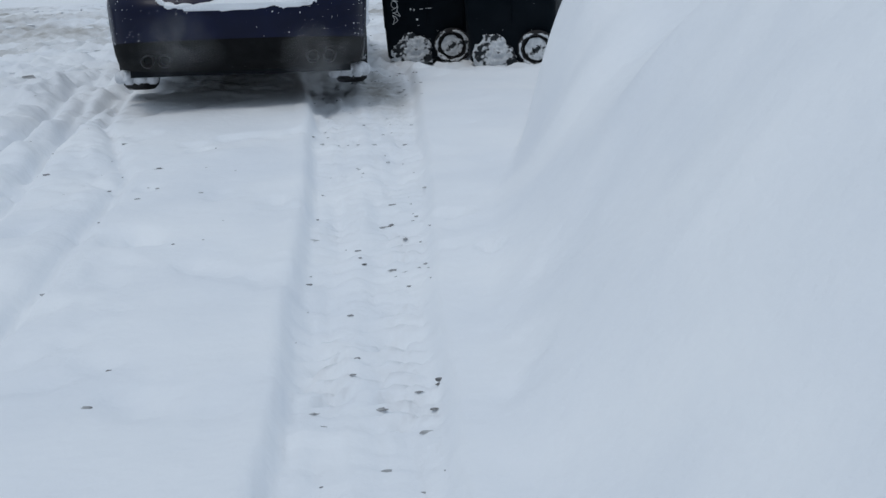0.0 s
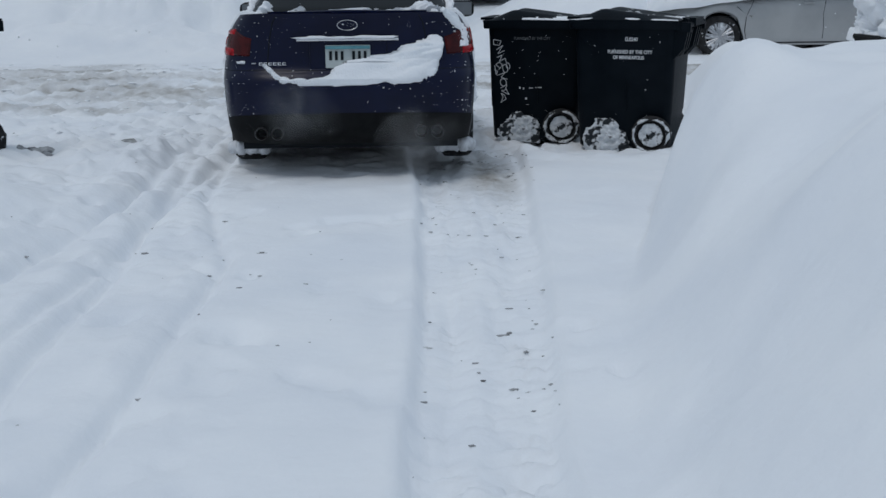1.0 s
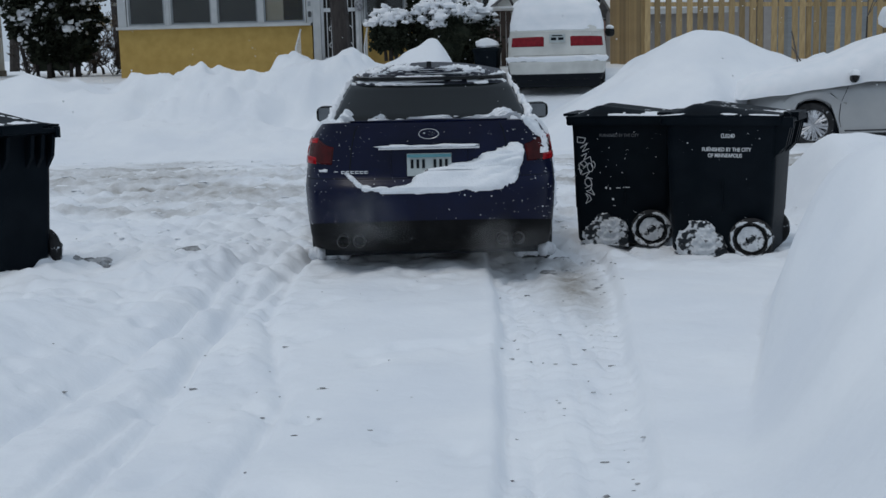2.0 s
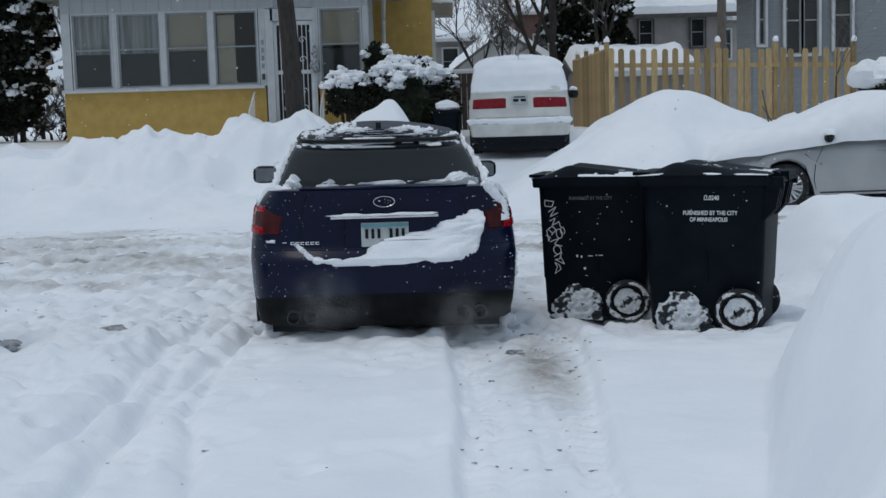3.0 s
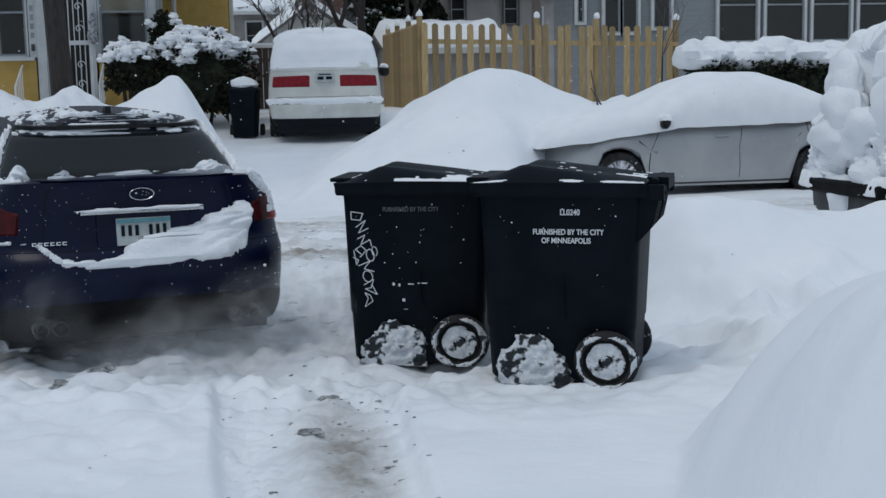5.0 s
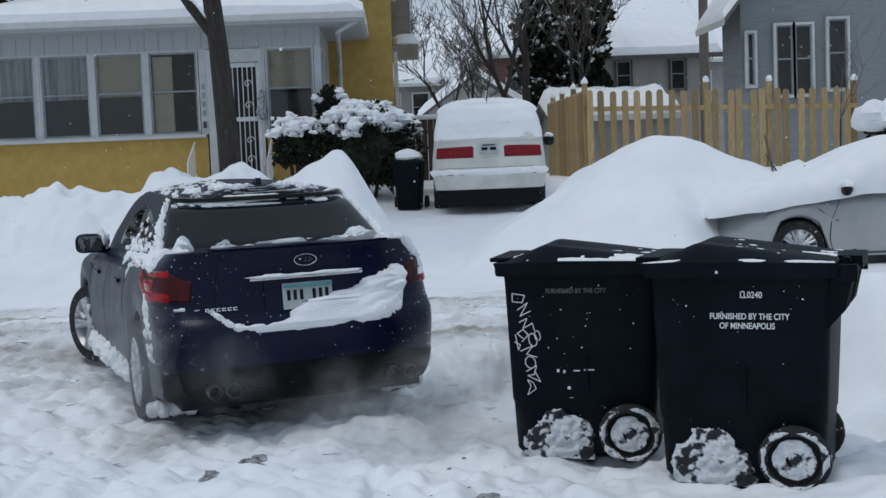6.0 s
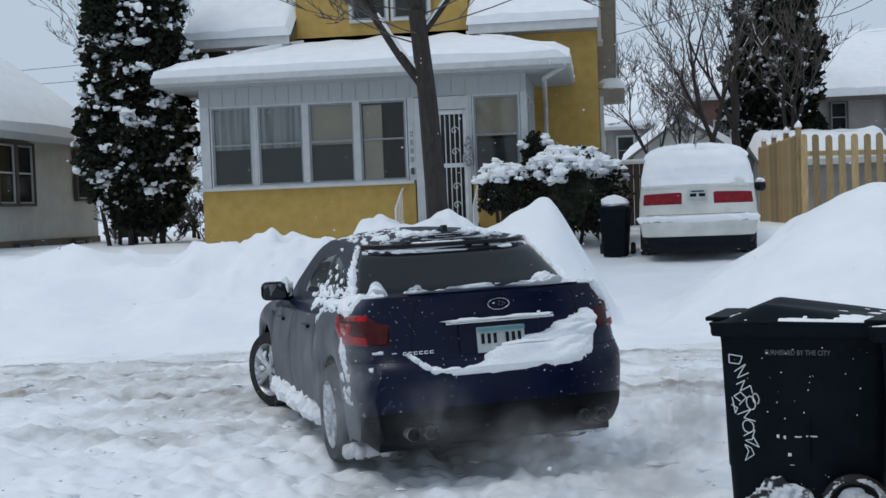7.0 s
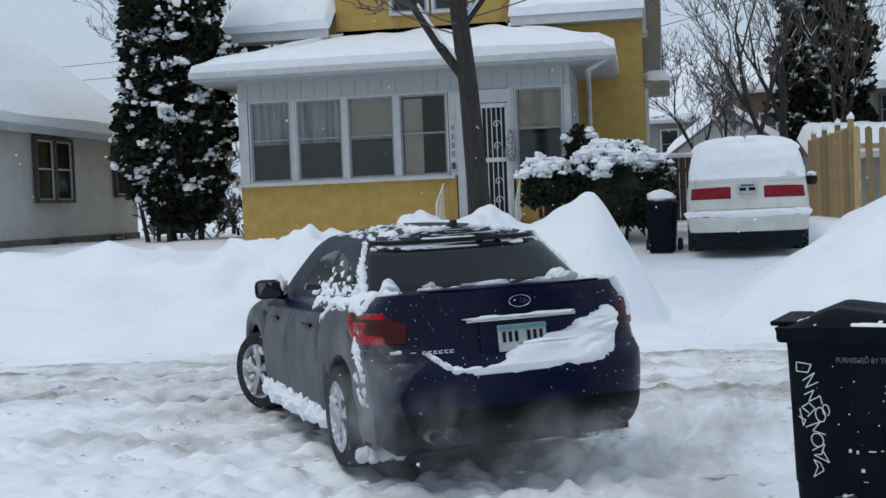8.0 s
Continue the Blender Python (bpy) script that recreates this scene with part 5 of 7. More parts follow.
M_GREYSIDE = shade("blue_grey_siding", (0.20, 0.22, 0.23), (0.25, 0.27, 0.28), 2, 0.75, bump=0.3, grain=(1, 1, 14))
M_TAN = shade("taupe_siding", (0.27, 0.25, 0.235), (0.34, 0.32, 0.30), 2, 0.8, bump=0.3)
M_BRICKRED = shade("dull_red_brick", (0.16, 0.09, 0.075), (0.24, 0.14, 0.12), 9, 0.9, bump=0.4)
M_LUMBER = shade("new_yellow_lumber", (0.27, 0.185, 0.085), (0.42, 0.305, 0.15), 3, 0.75, bump=0.3, vary=0.34, grain=(14, 14, 1.2))
M_OLDWOOD = shade("dark_brown_boards", (0.05, 0.035, 0.03), (0.085, 0.06, 0.05), 4, 0.8, bump=0.4, vary=0.2, grain=(10, 10, 1))
M_BARK = shade("grey_brown_bark", (0.026, 0.021, 0.019), (0.050, 0.042, 0.038), 6, 0.95, bump=0.9, bump_scale=30, grain=(4, 4, 1))
M_TWIG = shade("bare_twigs", (0.075, 0.062, 0.055), (0.125, 0.108, 0.098), 8, 0.9)
M_EVER = shade("dark_evergreen", (0.010, 0.014, 0.009), (0.036, 0.042, 0.026), 9, 0.85, spec=0.2)
M_IRON = shade("white_iron", (0.62, 0.64, 0.65), (0.74, 0.75, 0.76), 6, 0.5)
M_POLE = shade("weathered_pole", (0.12, 0.10, 0.085), (0.19, 0.165, 0.14), 5, 0.9, grain=(6, 6, 1))
M_SIGN = shade("red_sign", (0.22, 0.03, 0.035), (0.28, 0.05, 0.05), 6, 0.6)
M_WREATH = shade("winter_ornament", (0.10, 0.10, 0.11), (0.55, 0.56, 0.58), 18, 0.8)


def slab_snow(pts, thick, name, parent, label="", over=0.06, seed=0, cols=22, rows=8):
    """A blanket of snow on the sloping quad pts (left eave, right eave, right top, left top)."""
    a, b, c, d = [Vector(p) for p in pts]
    g, up = Geo(), []
    for j in range(rows + 1):
        for i in range(cols + 1):
            s, t = i / cols, j / rows
            p = (a * (1 - s) + b * s) * (1 - t) + (d * (1 - s) + c * s) * t
            e = min(1.0, min(s, 1 - s) * cols / 1.6, (t * rows + 0.45) / 1.2)
            k = thick * (math.sqrt(max(0.0, e)) * (0.9 + 0.35 * noise.noise(Vector((s * 5 + seed, t * 3, seed * 2.3)))))
            up.append(p + Vector((0, 0, k)))
    n = cols + 1
    fs = [(j * n + i, j * n + i + 1, (j + 1) * n + i + 1, (j + 1) * n + i) for j in range(rows) for i in range(cols)]
    g.add(up, fs)
    o = len(g.v)
    for j in range(rows + 1):
        for i in range(cols + 1):
            s, t = i / cols, j / rows
            g.v.append(tuple((a * (1 - s) + b * s) * (1 - t) + (d * (1 - s) + c * s) * t + Vector((0, 0, 0.004))))
    rim = [i for i in range(n)] + [j * n + cols for j in range(1, rows + 1)] + [rows * n + i for i in range(cols - 1, -1, -1)] + [j * n for j in range(rows - 1, 0, -1)]
    g.f += [(rim[k], rim[(k + 1) % len(rim)], rim[(k + 1) % len(rim)] + o, rim[k] + o) for k in range(len(rim))]
    return part(name, g, M_SNOW, parent, label)


def roof_quad(name, pts, thick, material, parent):
    g = Geo()
    p = [Vector(q) for q in pts]
    g.add(p + [q - Vector((0, 0, thick)) for q in p], [(0, 1, 2, 3), (7, 6, 5, 4), (0, 4, 5, 1), (1, 5, 6, 2), (2, 6, 7, 3), (3, 7, 4, 0)])
    return part(name, g, material, parent, smooth=False)


def make_window(parent, c, w, h, axis="y", face=-1, frame_mat=None, sash_mat=None, cover=None, cover_part=1.0, rail=0.52, frame=0.06, depth=0.09):
    """A window with frame, sash rails and panes in a wall whose outer face is at c; axis: the wall's normal axis, face: which way it looks."""
    rot = Matrix.Identity(3) if axis == "y" else Matrix.Rotation(radians(90), 3, "Z")
    def put(g, x, d, z, sx, sd, sz):
        off = Vector((x, d * (-face), z)) if axis == "y" else Vector((d * (-face), x, z))
        size = (sx, sd, sz) if axis == "y" else (sd, sx, sz)
        return g.box(Vector(c) + off, size)
    win = put(Geo(), -w / 2 + frame / 2, -0.01, 0, frame, depth, h)
    put(win, w / 2 - frame / 2, -0.01, 0, frame, depth, h)
    put(win, 0, -0.01, h / 2 - frame / 2, w - 2 * frame, depth, frame)
    put(win, 0, -0.02, -h / 2 + frame / 2, w - 2 * frame, depth + 0.04, frame)
    ob = part("window", win, frame_mat or M_TRIM, parent, smooth=False)
    sash = Geo()
    iw, ih = w - 2 * frame, h - 2 * frame
    for x in (-iw / 2 + 0.018, iw / 2 - 0.018):
        put(sash, x, 0.0, 0, 0.036, 0.04, ih)
    for z in (-ih / 2 + 0.018, ih * (rail - 0.5), ih / 2 - 0.018):
        put(sash, 0, 0.0, z, iw - 0.072, 0.036, 0.034)
    part("sash", sash, sash_mat or M_SASH, ob, smooth=False)
    pane = part("pane", put(Geo(), 0, 0.012, 0, iw, 0.006, ih), M_CLEAR, ob, smooth=False)
    pane.visible_shadow = False
    # a dark cover colours in an unlit room before the solid wall
    if cover:
        hh = ih * cover_part
        part("blind_or_dark_sheet", put(Geo(), 0, 0.045, ih / 2 - hh / 2, iw, 0.012, hh), cover, ob, smooth=False)
    return ob


def build_yellow_house():
    house = thing("yellow_house", pose(0, 0, 0), "ochre stucco house, glazed white porch, snow-laden roofs", "house")
    x0, x1, yf, yb = -7.30, -1.02, 28.0, 31.0
    foot, sill, head, eave = 0.7, 2.185, 3.80, 4.16
    part("porch_wall", Geo().box(((x0 - 3.16) / 2, yf + 0.10, (foot + sill) / 2), (-3.16 - x0, 0.2, sill - foot)), M_YELLOW, house, "ochre stucco parapet", smooth=False)
    part("porch_wall", Geo().box(((-2.06 + x1) / 2, yf + 0.10, (foot + sill) / 2), (x1 + 2.06, 0.2, sill - foot)), M_YELLOW, house, smooth=False)
    part("porch_wall", Geo().box((x1 - 0.1, (yf + 0.2 + yb) / 2, (foot + sill) / 2), (0.2, yb - yf - 0.2, sill - foot)), M_YELLOW, house, smooth=False)
    part("porch_wall", Geo().box((x0 + 0.1, (yf + 0.2 + yb) / 2, (foot + eave) / 2), (0.2, yb - yf - 0.2, eave - foot)), M_YELLOW, house, smooth=False)
    part("porch_sill", Geo().box(((x0 - 3.2) / 2, yf + 0.04, sill + 0.03), (-3.2 - x0 + 0.06, 0.30, 0.06)), M_TRIM, house, smooth=False, bevel=0.01)
    part("porch_sill", Geo().box(((-2.06 + x1) / 2, yf + 0.04, sill + 0.03), (x1 + 2.06 + 0.04, 0.30, 0.06)), M_TRIM, house, smooth=False, bevel=0.01)
    part("porch_header", Geo().box(((x0 + x1) / 2, yf + 0.08, (head + eave) / 2), (x1 - x0, 0.16, eave - head)), M_FASCIA, house, "white boarded frieze", smooth=False)
    part("porch_header", Geo().box((x1 - 0.08, (yf + 0.16 + yb) / 2, (head + eave) / 2), (0.16, yb - yf - 0.16, eave - head)), M_FASCIA, house, smooth=False)
    for k in range(24):
        part("board_joint", Geo().box((x0 + 0.2 + 0.26 * k, yf - 0.004, (head + eave) / 2), (0.005, 0.01, eave - head - 0.04)), M_SASH, house, smooth=False, fix=False)
    for xx, ww in ((x0 + 0.09, 0.18), (-6.23, 0.07), (-5.235, 0.07), (-4.245, 0.07), (-3.20, 0.13), (-2.10, 0.10), (x1 - 0.06, 0.12)):
        part("porch_post", Geo().box((xx, yf + 0.08, (sill + 0.06 + head) / 2), (ww, 0.17, head - sill - 0.06)), M_TRIM, house, smooth=False)
    for (a, b), cover, share in (((-7.10, -6.27), M_CURTAIN, 1.0), ((-6.19, -5.27), M_CURTAIN, 1.0), ((-5.20, -4.28), M_BLIND, 0.52), ((-4.21, -3.28), M_BLIND, 1.0), ((-2.04, -1.15), M_BLIND, 0.50)):
        w = make_window(house, ((a + b) / 2, yf + 0.05, (sill + 0.06 + head) / 2), b - a, head - sill - 0.06, "y", -1, M_TRIM, M_SASH, None if a == -4.21 else cover, share, frame=0.03)
        if a == -4.21:
            part("blind_or_dark_sheet", Geo().box((a + 0.26, yf + 0.10, 3.0), (0.36, 0.012, 1.40)), M_BLIND, w, smooth=False)
        else:
            part("screen", Geo().box(((a + b) / 2, yf + 0.072, sill + 0.06 + 0.36), (b - a - 0.12, 0.006, 0.72)), M_SCREEN, w, "dark insect screen over the lower sash", smooth=False)
    for k in range(2):
        make_window(house, (x1 - 0.05, yf + 0.75 + 1.15 * k, (sill + 0.06 + head) / 2), 0.95, head - sill - 0.06, "x", 1, M_TRIM, M_SASH, M_CURTAIN, 1.0)
        part("porch_post", Geo().box((x1 - 0.08, yf + 0.22 + 1.12 * k, (sill + head) / 2), (0.16, 0.10, head - sill)), M_TRIM, house, smooth=False)
    part("porch_post", Geo().box((x1 - 0.08, yb - 0.25, (sill + head) / 2), (0.16, 0.5, head - sill)), M_TRIM, house, smooth=False)
    # door with a scrolled security grille
    door = part("door_frame", Geo().box((-3.05, yf + 0.06, 2.58), (0.16, 0.18, 2.42)).box((-2.13, yf + 0.06, 2.58), (0.06, 0.18, 2.42)).box((-2.59, yf + 0.06, 3.67), (0.86, 0.18, 0.24)), M_TRIM, house, smooth=False)
    # leaf given the dark of the unlit room behind its glass
    part("door_leaf", Geo().box((-2.57, yf + 0.14, 2.48), (0.80, 0.03, 2.12)), M_UNLIT, door, "glazed door, its leaf coloured dark as an unlit room", smooth=False)
    g = Geo()
    for xx in (-2.94, -2.20):
        g.box((xx, yf + 0.09, 2.48), (0.06, 0.04, 2.12))
    for zz in (1.46, 2.50, 3.50):
        g.box((-2.57, yf + 0.09, zz), (0.70, 0.04, 0.08))
    for k in range(7):
        xx = -2.84 + 0.09 * k
        g.tube((xx, yf + 0.085, 1.46), (xx, yf + 0.085, 3.5), 0.011, 0.011, 6)
    for zc in (1.75, 2.1, 2.75, 3.15):
        for xc in (-2.75, -2.39):
            for i in range(10):
                a, b = i * 0.7, (i + 1) * 0.7
                ra, rb = 0.085 * (1 - i / 12), 0.085 * (1 - (i + 1) / 12)
                g.tube((xc + ra * math.cos(a), yf + 0.08, zc + ra * math.sin(a)), (xc + rb * math.cos(b), yf + 0.08, zc + rb * math.sin(b)), 0.010, 0.010, 5, False)
    part("security_grille", g, M_IRON, door, "white scrolled iron storm door", fix=False)
    part("ornament", Geo().lump((-2.13, yf - 0.09, 2.62), (0.10, 0.06, 0.16), 4, 0.2, 12).lump((-2.13, yf - 0.09, 2.86), (0.07, 0.05, 0.09), 6, 0.2, 12).lump((-2.13, yf - 0.09, 2.97), (0.045, 0.04, 0.06), 8, 0.2, 10), M_WREATH, house, "small hanging winter ornament")
    for k in range(4):
        part("number_bar", Geo().box((-3.20, yf - 0.012, 3.12 - 0.16 * k), (0.06, 0.012, 0.10)), M_SASH, house, smooth=False)
    part("letter_box", Geo().box((-3.2, yf - 0.03, 2.42), (0.06, 0.05, 0.12)), M_DARKGREY, house, bevel=0.01)
    part("porch_floor", Geo().box(((x0 + x1) / 2, (yf + yb) / 2, 1.36), (x1 - x0 - 0.4, yb - yf - 0.2, 0.12)), M_FOUND, house, smooth=False)
    # steps, rails
    for k in range(3):
        part("step", Geo().box((-2.57, yf - 0.18 - 0.28 * k, 1.30 - 0.18 * k), (1.2, 0.32, 0.18)), M_FOUND, house, smooth=False)
    for xx in (-3.40, -1.98):
        rail = part("hand_rail", Geo().tube((xx, yf - 0.05, 2.10), (xx, yf - 0.95, 1.72), 0.02, 0.02, 8).tube((xx, yf - 0.95, 1.72), (xx, yf - 0.95, 0.8), 0.02, 0.02, 8).tube((xx, yf - 0.05, 1.5), (xx, yf - 0.95, 1.12), 0.015, 0.015, 8), M_IRON, house, "white iron stair rail")
        for k in range(5):
            yy = yf - 0.15 - 0.18 * k
            part("baluster", Geo().tube((xx, yy, 1.50 - 0.42 * (yf - yy)), (xx, yy, 2.12 - 0.42 * (yf - yy)), 0.008, 0.008, 6), M_IRON, rail)
    # porch roof
    e0, e1, ey = -7.95, -0.22, 27.35
    part("porch_soffit", Geo().box(((e0 + e1) / 2, (ey + yb) / 2, eave + 0.02), (e1 - e0, yb - ey, 0.05)), M_FASCIA, house, smooth=False)
    part("gutter", Geo().box(((e0 + e1) / 2, ey + 0.0, eave + 0.11), (e1 - e0 + 0.1, 0.13, 0.13)), M_TRIM, house, "white gutter", bevel=0.02)
    part("gutter", Geo().box((e1 + 0.0, (ey + yb) / 2, eave + 0.11), (0.12, yb - ey - 0.14, 0.13)), M_TRIM, house, bevel=0.02)
    tx0, tx1, tz = -5.9, -2.4, 5.12
    roof_quad("porch_roof", [(e0, ey, eave + 0.16), (e1, ey, eave + 0.16), (tx1, yb, tz), (tx0, yb, tz)], 0.08, M_SHINGLE, house)
    roof_quad("porch_roof", [(e1, ey, eave + 0.16), (e1, yb, eave + 0.16), (tx1, yb, tz), (tx1, yb - 0.01, tz)], 0.08, M_SHINGLE, house)
    roof_quad("porch_roof", [(e0, yb, eave + 0.16), (e0, ey, eave + 0.16), (tx0, yb - 0.01, tz), (tx0, yb, tz)], 0.08, M_SHINGLE, house)
    slab_snow([(e0 - 0.04, ey - 0.06, eave + 0.165), (e1 + 0.04, ey - 0.06, eave + 0.165), (tx1, yb - 0.02, tz + 0.01), (tx0, yb - 0.02, tz + 0.01)], 0.27, "roof_snow", house, "deep snow on the porch roof", seed=3, cols=34, rows=12)
    slab_snow([(e1 + 0.04, ey - 0.04, eave + 0.165), (e1 + 0.04, yb, eave + 0.165), (tx1, yb, tz + 0.02), (tx1, yb - 0.03, tz + 0.02)], 0.27, "roof_snow", house, seed=5)
    slab_snow([(e0 - 0.04, yb, eave + 0.165), (e0 - 0.04, ey - 0.04, eave + 0.165), (tx0, yb - 0.03, tz + 0.02), (tx0, yb, tz + 0.02)], 0.27, "roof_snow", house, seed=6)
    pipe = Geo()
    run = [(e1 - 0.02, ey + 0.12, eave + 0.05), (e1 - 0.45, ey + 0.5, eave - 0.14), (x1 + 0.24, yb - 0.14, eave - 0.42), (x1 + 0.22, yb - 0.10, 1.2)]
    for a, b in zip(run, run[1:]):
        pipe.tube(a, b, 0.045, 0.045, 8)
    part("downpipe", pipe, M_TRIM, house, "white downpipe")
    # main body behind the porch
    mx0, mx1, my1, mz = -7.3, 0.32, 39.5, 5.45
    part("wall", Geo().box(((mx0 + mx1) / 2, yb + 0.12, (foot + mz) / 2), (mx1 - mx0, 0.24, mz - foot)), M_YELLOW, house, "ochre stucco front wall", smooth=False)
    part("wall", Geo().prism([(yb + 0.24, foot), (my1, foot), (my1, mz), (35.3, 9.0), (yb + 0.24, mz)], Matrix(((0, 0, 1, mx1 - 0.24), (1, 0, 0, 0), (0, 1, 0, 0), (0, 0, 0, 1))), 0.24), M_YELLOW, house, smooth=False)
    part("wall", Geo().prism([(yb + 0.24, foot), (my1, foot), (my1, mz), (35.3, 9.0), (yb + 0.24, mz)], Matrix(((0, 0, 1, mx0), (1, 0, 0, 0), (0, 1, 0, 0), (0, 0, 0, 1))), 0.24), M_YELLOW, house, smooth=False)
    part("dormer_wall", Geo().box((-4.2, yb + 0.1, 6.9), (3.7, 0.2, 3.2)), M_YELLOW, house, smooth=False)
    for xx in (-4.45, -3.55):
        # dark sheet behind the panes instead of a room in shade
        make_window(house, (xx, yb - 0.07, 6.45), 0.85, 1.5, "y", -1, M_TRIM, M_SASH, M_UNLIT)
    for a, b, sx in ((-8.4, -6.08, 0), (-2.30, 0.34, 1)):
        roof_quad("roof", [(a, yb - 0.55, mz - 0.02), (b, yb - 0.55, mz - 0.02), (b, 35.3, 9.1), (a, 35.3, 9.1)], 0.12, M_SHINGLE, house)
        part("fascia", Geo().box(((a + b) / 2, yb - 0.57, mz - 0.07), (b - a, 0.05, 0.22)), M_TRIM, house, smooth=False)
        part("eave_soffit", Geo().box(((a + b) / 2, yb - 0.27, mz - 0.16), (b - a, 0.54, 0.03)), M_SOFFIT, house, smooth=False)
        slab_snow([(a - 0.04, yb - 0.62, mz), (b + 0.04, yb - 0.62, mz), (b + 0.04, 35.3, 9.12), (a - 0.04, 35.3, 9.12)], 0.34, "roof_snow", house, seed=9 + sx)
    # the back slope with its overhang beyond the side wall
    roof_quad("roof", [(-8.4, 35.3, 9.1), (0.82, 35.3, 9.1), (0.82, 40.0, 5.2), (-8.4, 40.0, 5.2)], 0.12, M_SHINGLE, house)
    slab_snow([(0.86, 40.05, 5.22), (-8.44, 40.05, 5.22), (-8.44, 35.3, 9.12), (0.86, 35.3, 9.12)], 0.34, "roof_snow", house, seed=12)
    part("rake_soffit", Geo().add([(mx1 + px, py, pz + dz) for dz in (-0.26, -0.06) for px, py, pz in ((0.003, 35.3, 9.0), (0.48, 35.3, 9.0), (0.48, 40.0, 5.1), (0.003, 40.0, 5.1))],
                                  [(0, 1, 2, 3), (4, 7, 6, 5), (0, 4, 5, 1), (1, 5, 6, 2), (2, 6, 7, 3), (3, 7, 4, 0)]), M_SOFFIT, house, "brown-grey soffit under the gable", smooth=False)
    for yy, zc in ((34.3, 3.4), (36.8, 3.4), (34.6, 6.2)):
        make_window(house, (mx1 + 0.06, yy, zc), 0.9, 1.5, "x", 1, M_TRIM, M_SASH, M_CURTAIN)
    part("wall_lamp", Geo().lump((mx1 + 0.12, 37.8, 2.9), (0.08, 0.08, 0.12), 2, 0.1, 10).tube((mx1, 37.8, 3.0), (mx1 + 0.12, 37.8, 3.02), 0.02, 0.02, 6), M_INK, house)
    part("back_bay", Geo().box((mx1 + 0.35, 38.8, 4.55), (0.7, 0.9, 0.35)), M_SOFFIT, house, smooth=False)
    part("bay_snow", Geo().lump((mx1 + 0.35, 38.8, 4.75), (0.42, 0.5, 0.3), 3, 0.15, 12, -0.2), M_SNOW, house)
    # dark box colours in the shaded gap below the roof end
    part("dark_roof_gap", Geo().box((-8.1, yb + 0.9, 4.9), (0.5, 1.4, 0.9)), M_UNLIT, house, smooth=False)


build_yellow_house()


def gable_house(name, label, x0, x1, y0, y1, foot, eave, ridge, wall_mat, along="y", over=0.45, windows=(), trim=None, snow=0.3, band=0.0, sash=None, edge=None):
    """A plain house with a gable roof whose ridge runs along the given axis."""
    h = thing(name, pose(0, 0, 0), label, "house")
    cx, cy = (x0 + x1) / 2, (y0 + y1) / 2
    if along == "y":
        gab = [(x0, foot), (x1, foot), (x1, eave), (cx, ridge), (x0, eave)]
        for yy in (y0, y1 - 0.2):
            part("wall", Geo().prism(gab, Matrix(((1, 0, 0, 0), (0, 0, 1, yy), (0, 1, 0, 0), (0, 0, 0, 1))), 0.2), wall_mat, h, smooth=False)
        for xx in (x0 + 0.1, x1 - 0.1):
            part("wall", Geo().box((xx, cy, (foot + eave) / 2), (0.2, y1 - y0 - 0.4, eave - foot)), wall_mat, h, smooth=False)
        sl = (ridge - eave) / (cx - x0)
        quads = ([(x0 - over, y1 + over, eave - over * sl), (x0 - over, y0 - over, eave - over * sl), (cx, y0 - over, ridge), (cx, y1 + over, ridge)],
                 [(x1 + over, y0 - over, eave - over * sl), (x1 + over, y1 + over, eave - over * sl), (cx, y1 + over, ridge), (cx, y0 - over, ridge)])
    else:
        gab = [(y0, foot), (y1, foot), (y1, eave), (cy, ridge), (y0, eave)]
        for xx in (x0, x1 - 0.2):
            part("wall", Geo().prism(gab, Matrix(((0, 0, 1, xx), (1, 0, 0, 0), (0, 1, 0, 0), (0, 0, 0, 1))), 0.2), wall_mat, h, smooth=False)
        for yy in (y0 + 0.1, y1 - 0.1):
            part("wall", Geo().box((cx, yy, (foot + eave) / 2), (x1 - x0 - 0.4, 0.2, eave - foot)), wall_mat, h, smooth=False)
        sl = (ridge - eave) / (cy - y0)
        quads = ([(x0 - over, y0 - over, eave - over * sl), (x1 + over, y0 - over, eave - over * sl), (x1 + over, cy, ridge), (x0 - over, cy, ridge)],
                 [(x1 + over, y1 + over, eave - over * sl), (x0 - over, y1 + over, eave - over * sl), (x0 - over, cy, ridge), (x1 + over, cy, ridge)])
    for k, q in enumerate(quads):
        q = [(a, b, c + 0.12) for a, b, c in q]
        roof_quad("roof", q, 0.12, M_SHINGLE, h)
        a, b = Vector(q[0]), Vector(q[1])
        e = Geo()
        e.add([a + Vector((0, 0, z)) for z in (0.01, -0.14)] + [b + Vector((0, 0, z)) for z in (0.01, -0.14)] + [a + Vector((0, 0, z)) + (a - Vector(q[3])).normalized() * 0.04 for z in (0.01, -0.14)] + [b + Vector((0, 0, z)) + (a - Vector(q[3])).normalized() * 0.04 for z in (0.01, -0.14)],
              [(0, 1, 3, 2), (4, 6, 7, 5), (0, 2, 6, 4), (1, 5, 7, 3), (0, 4, 5, 1), (2, 3, 7, 6)])
        part("fascia", e, edge or trim or M_TRIM, h, smooth=False)
        if snow:
            slab_snow([(p[0], p[1], p[2] + 0.005) for p in q], snow, "roof_snow", h, "thick snow on the roof", seed=x0 + k)
    if band:
        part("foundation", Geo().box((cx, cy, foot + band / 2), (x1 - x0 + 0.06, y1 - y0 + 0.06, band)), M_FOUND, h, smooth=False)
    for (c, w, hh, ax, fc) in windows:
        c = (c[0], c[1] + fc * 0.06, c[2]) if ax == "y" else (c[0] + fc * 0.06, c[1], c[2])
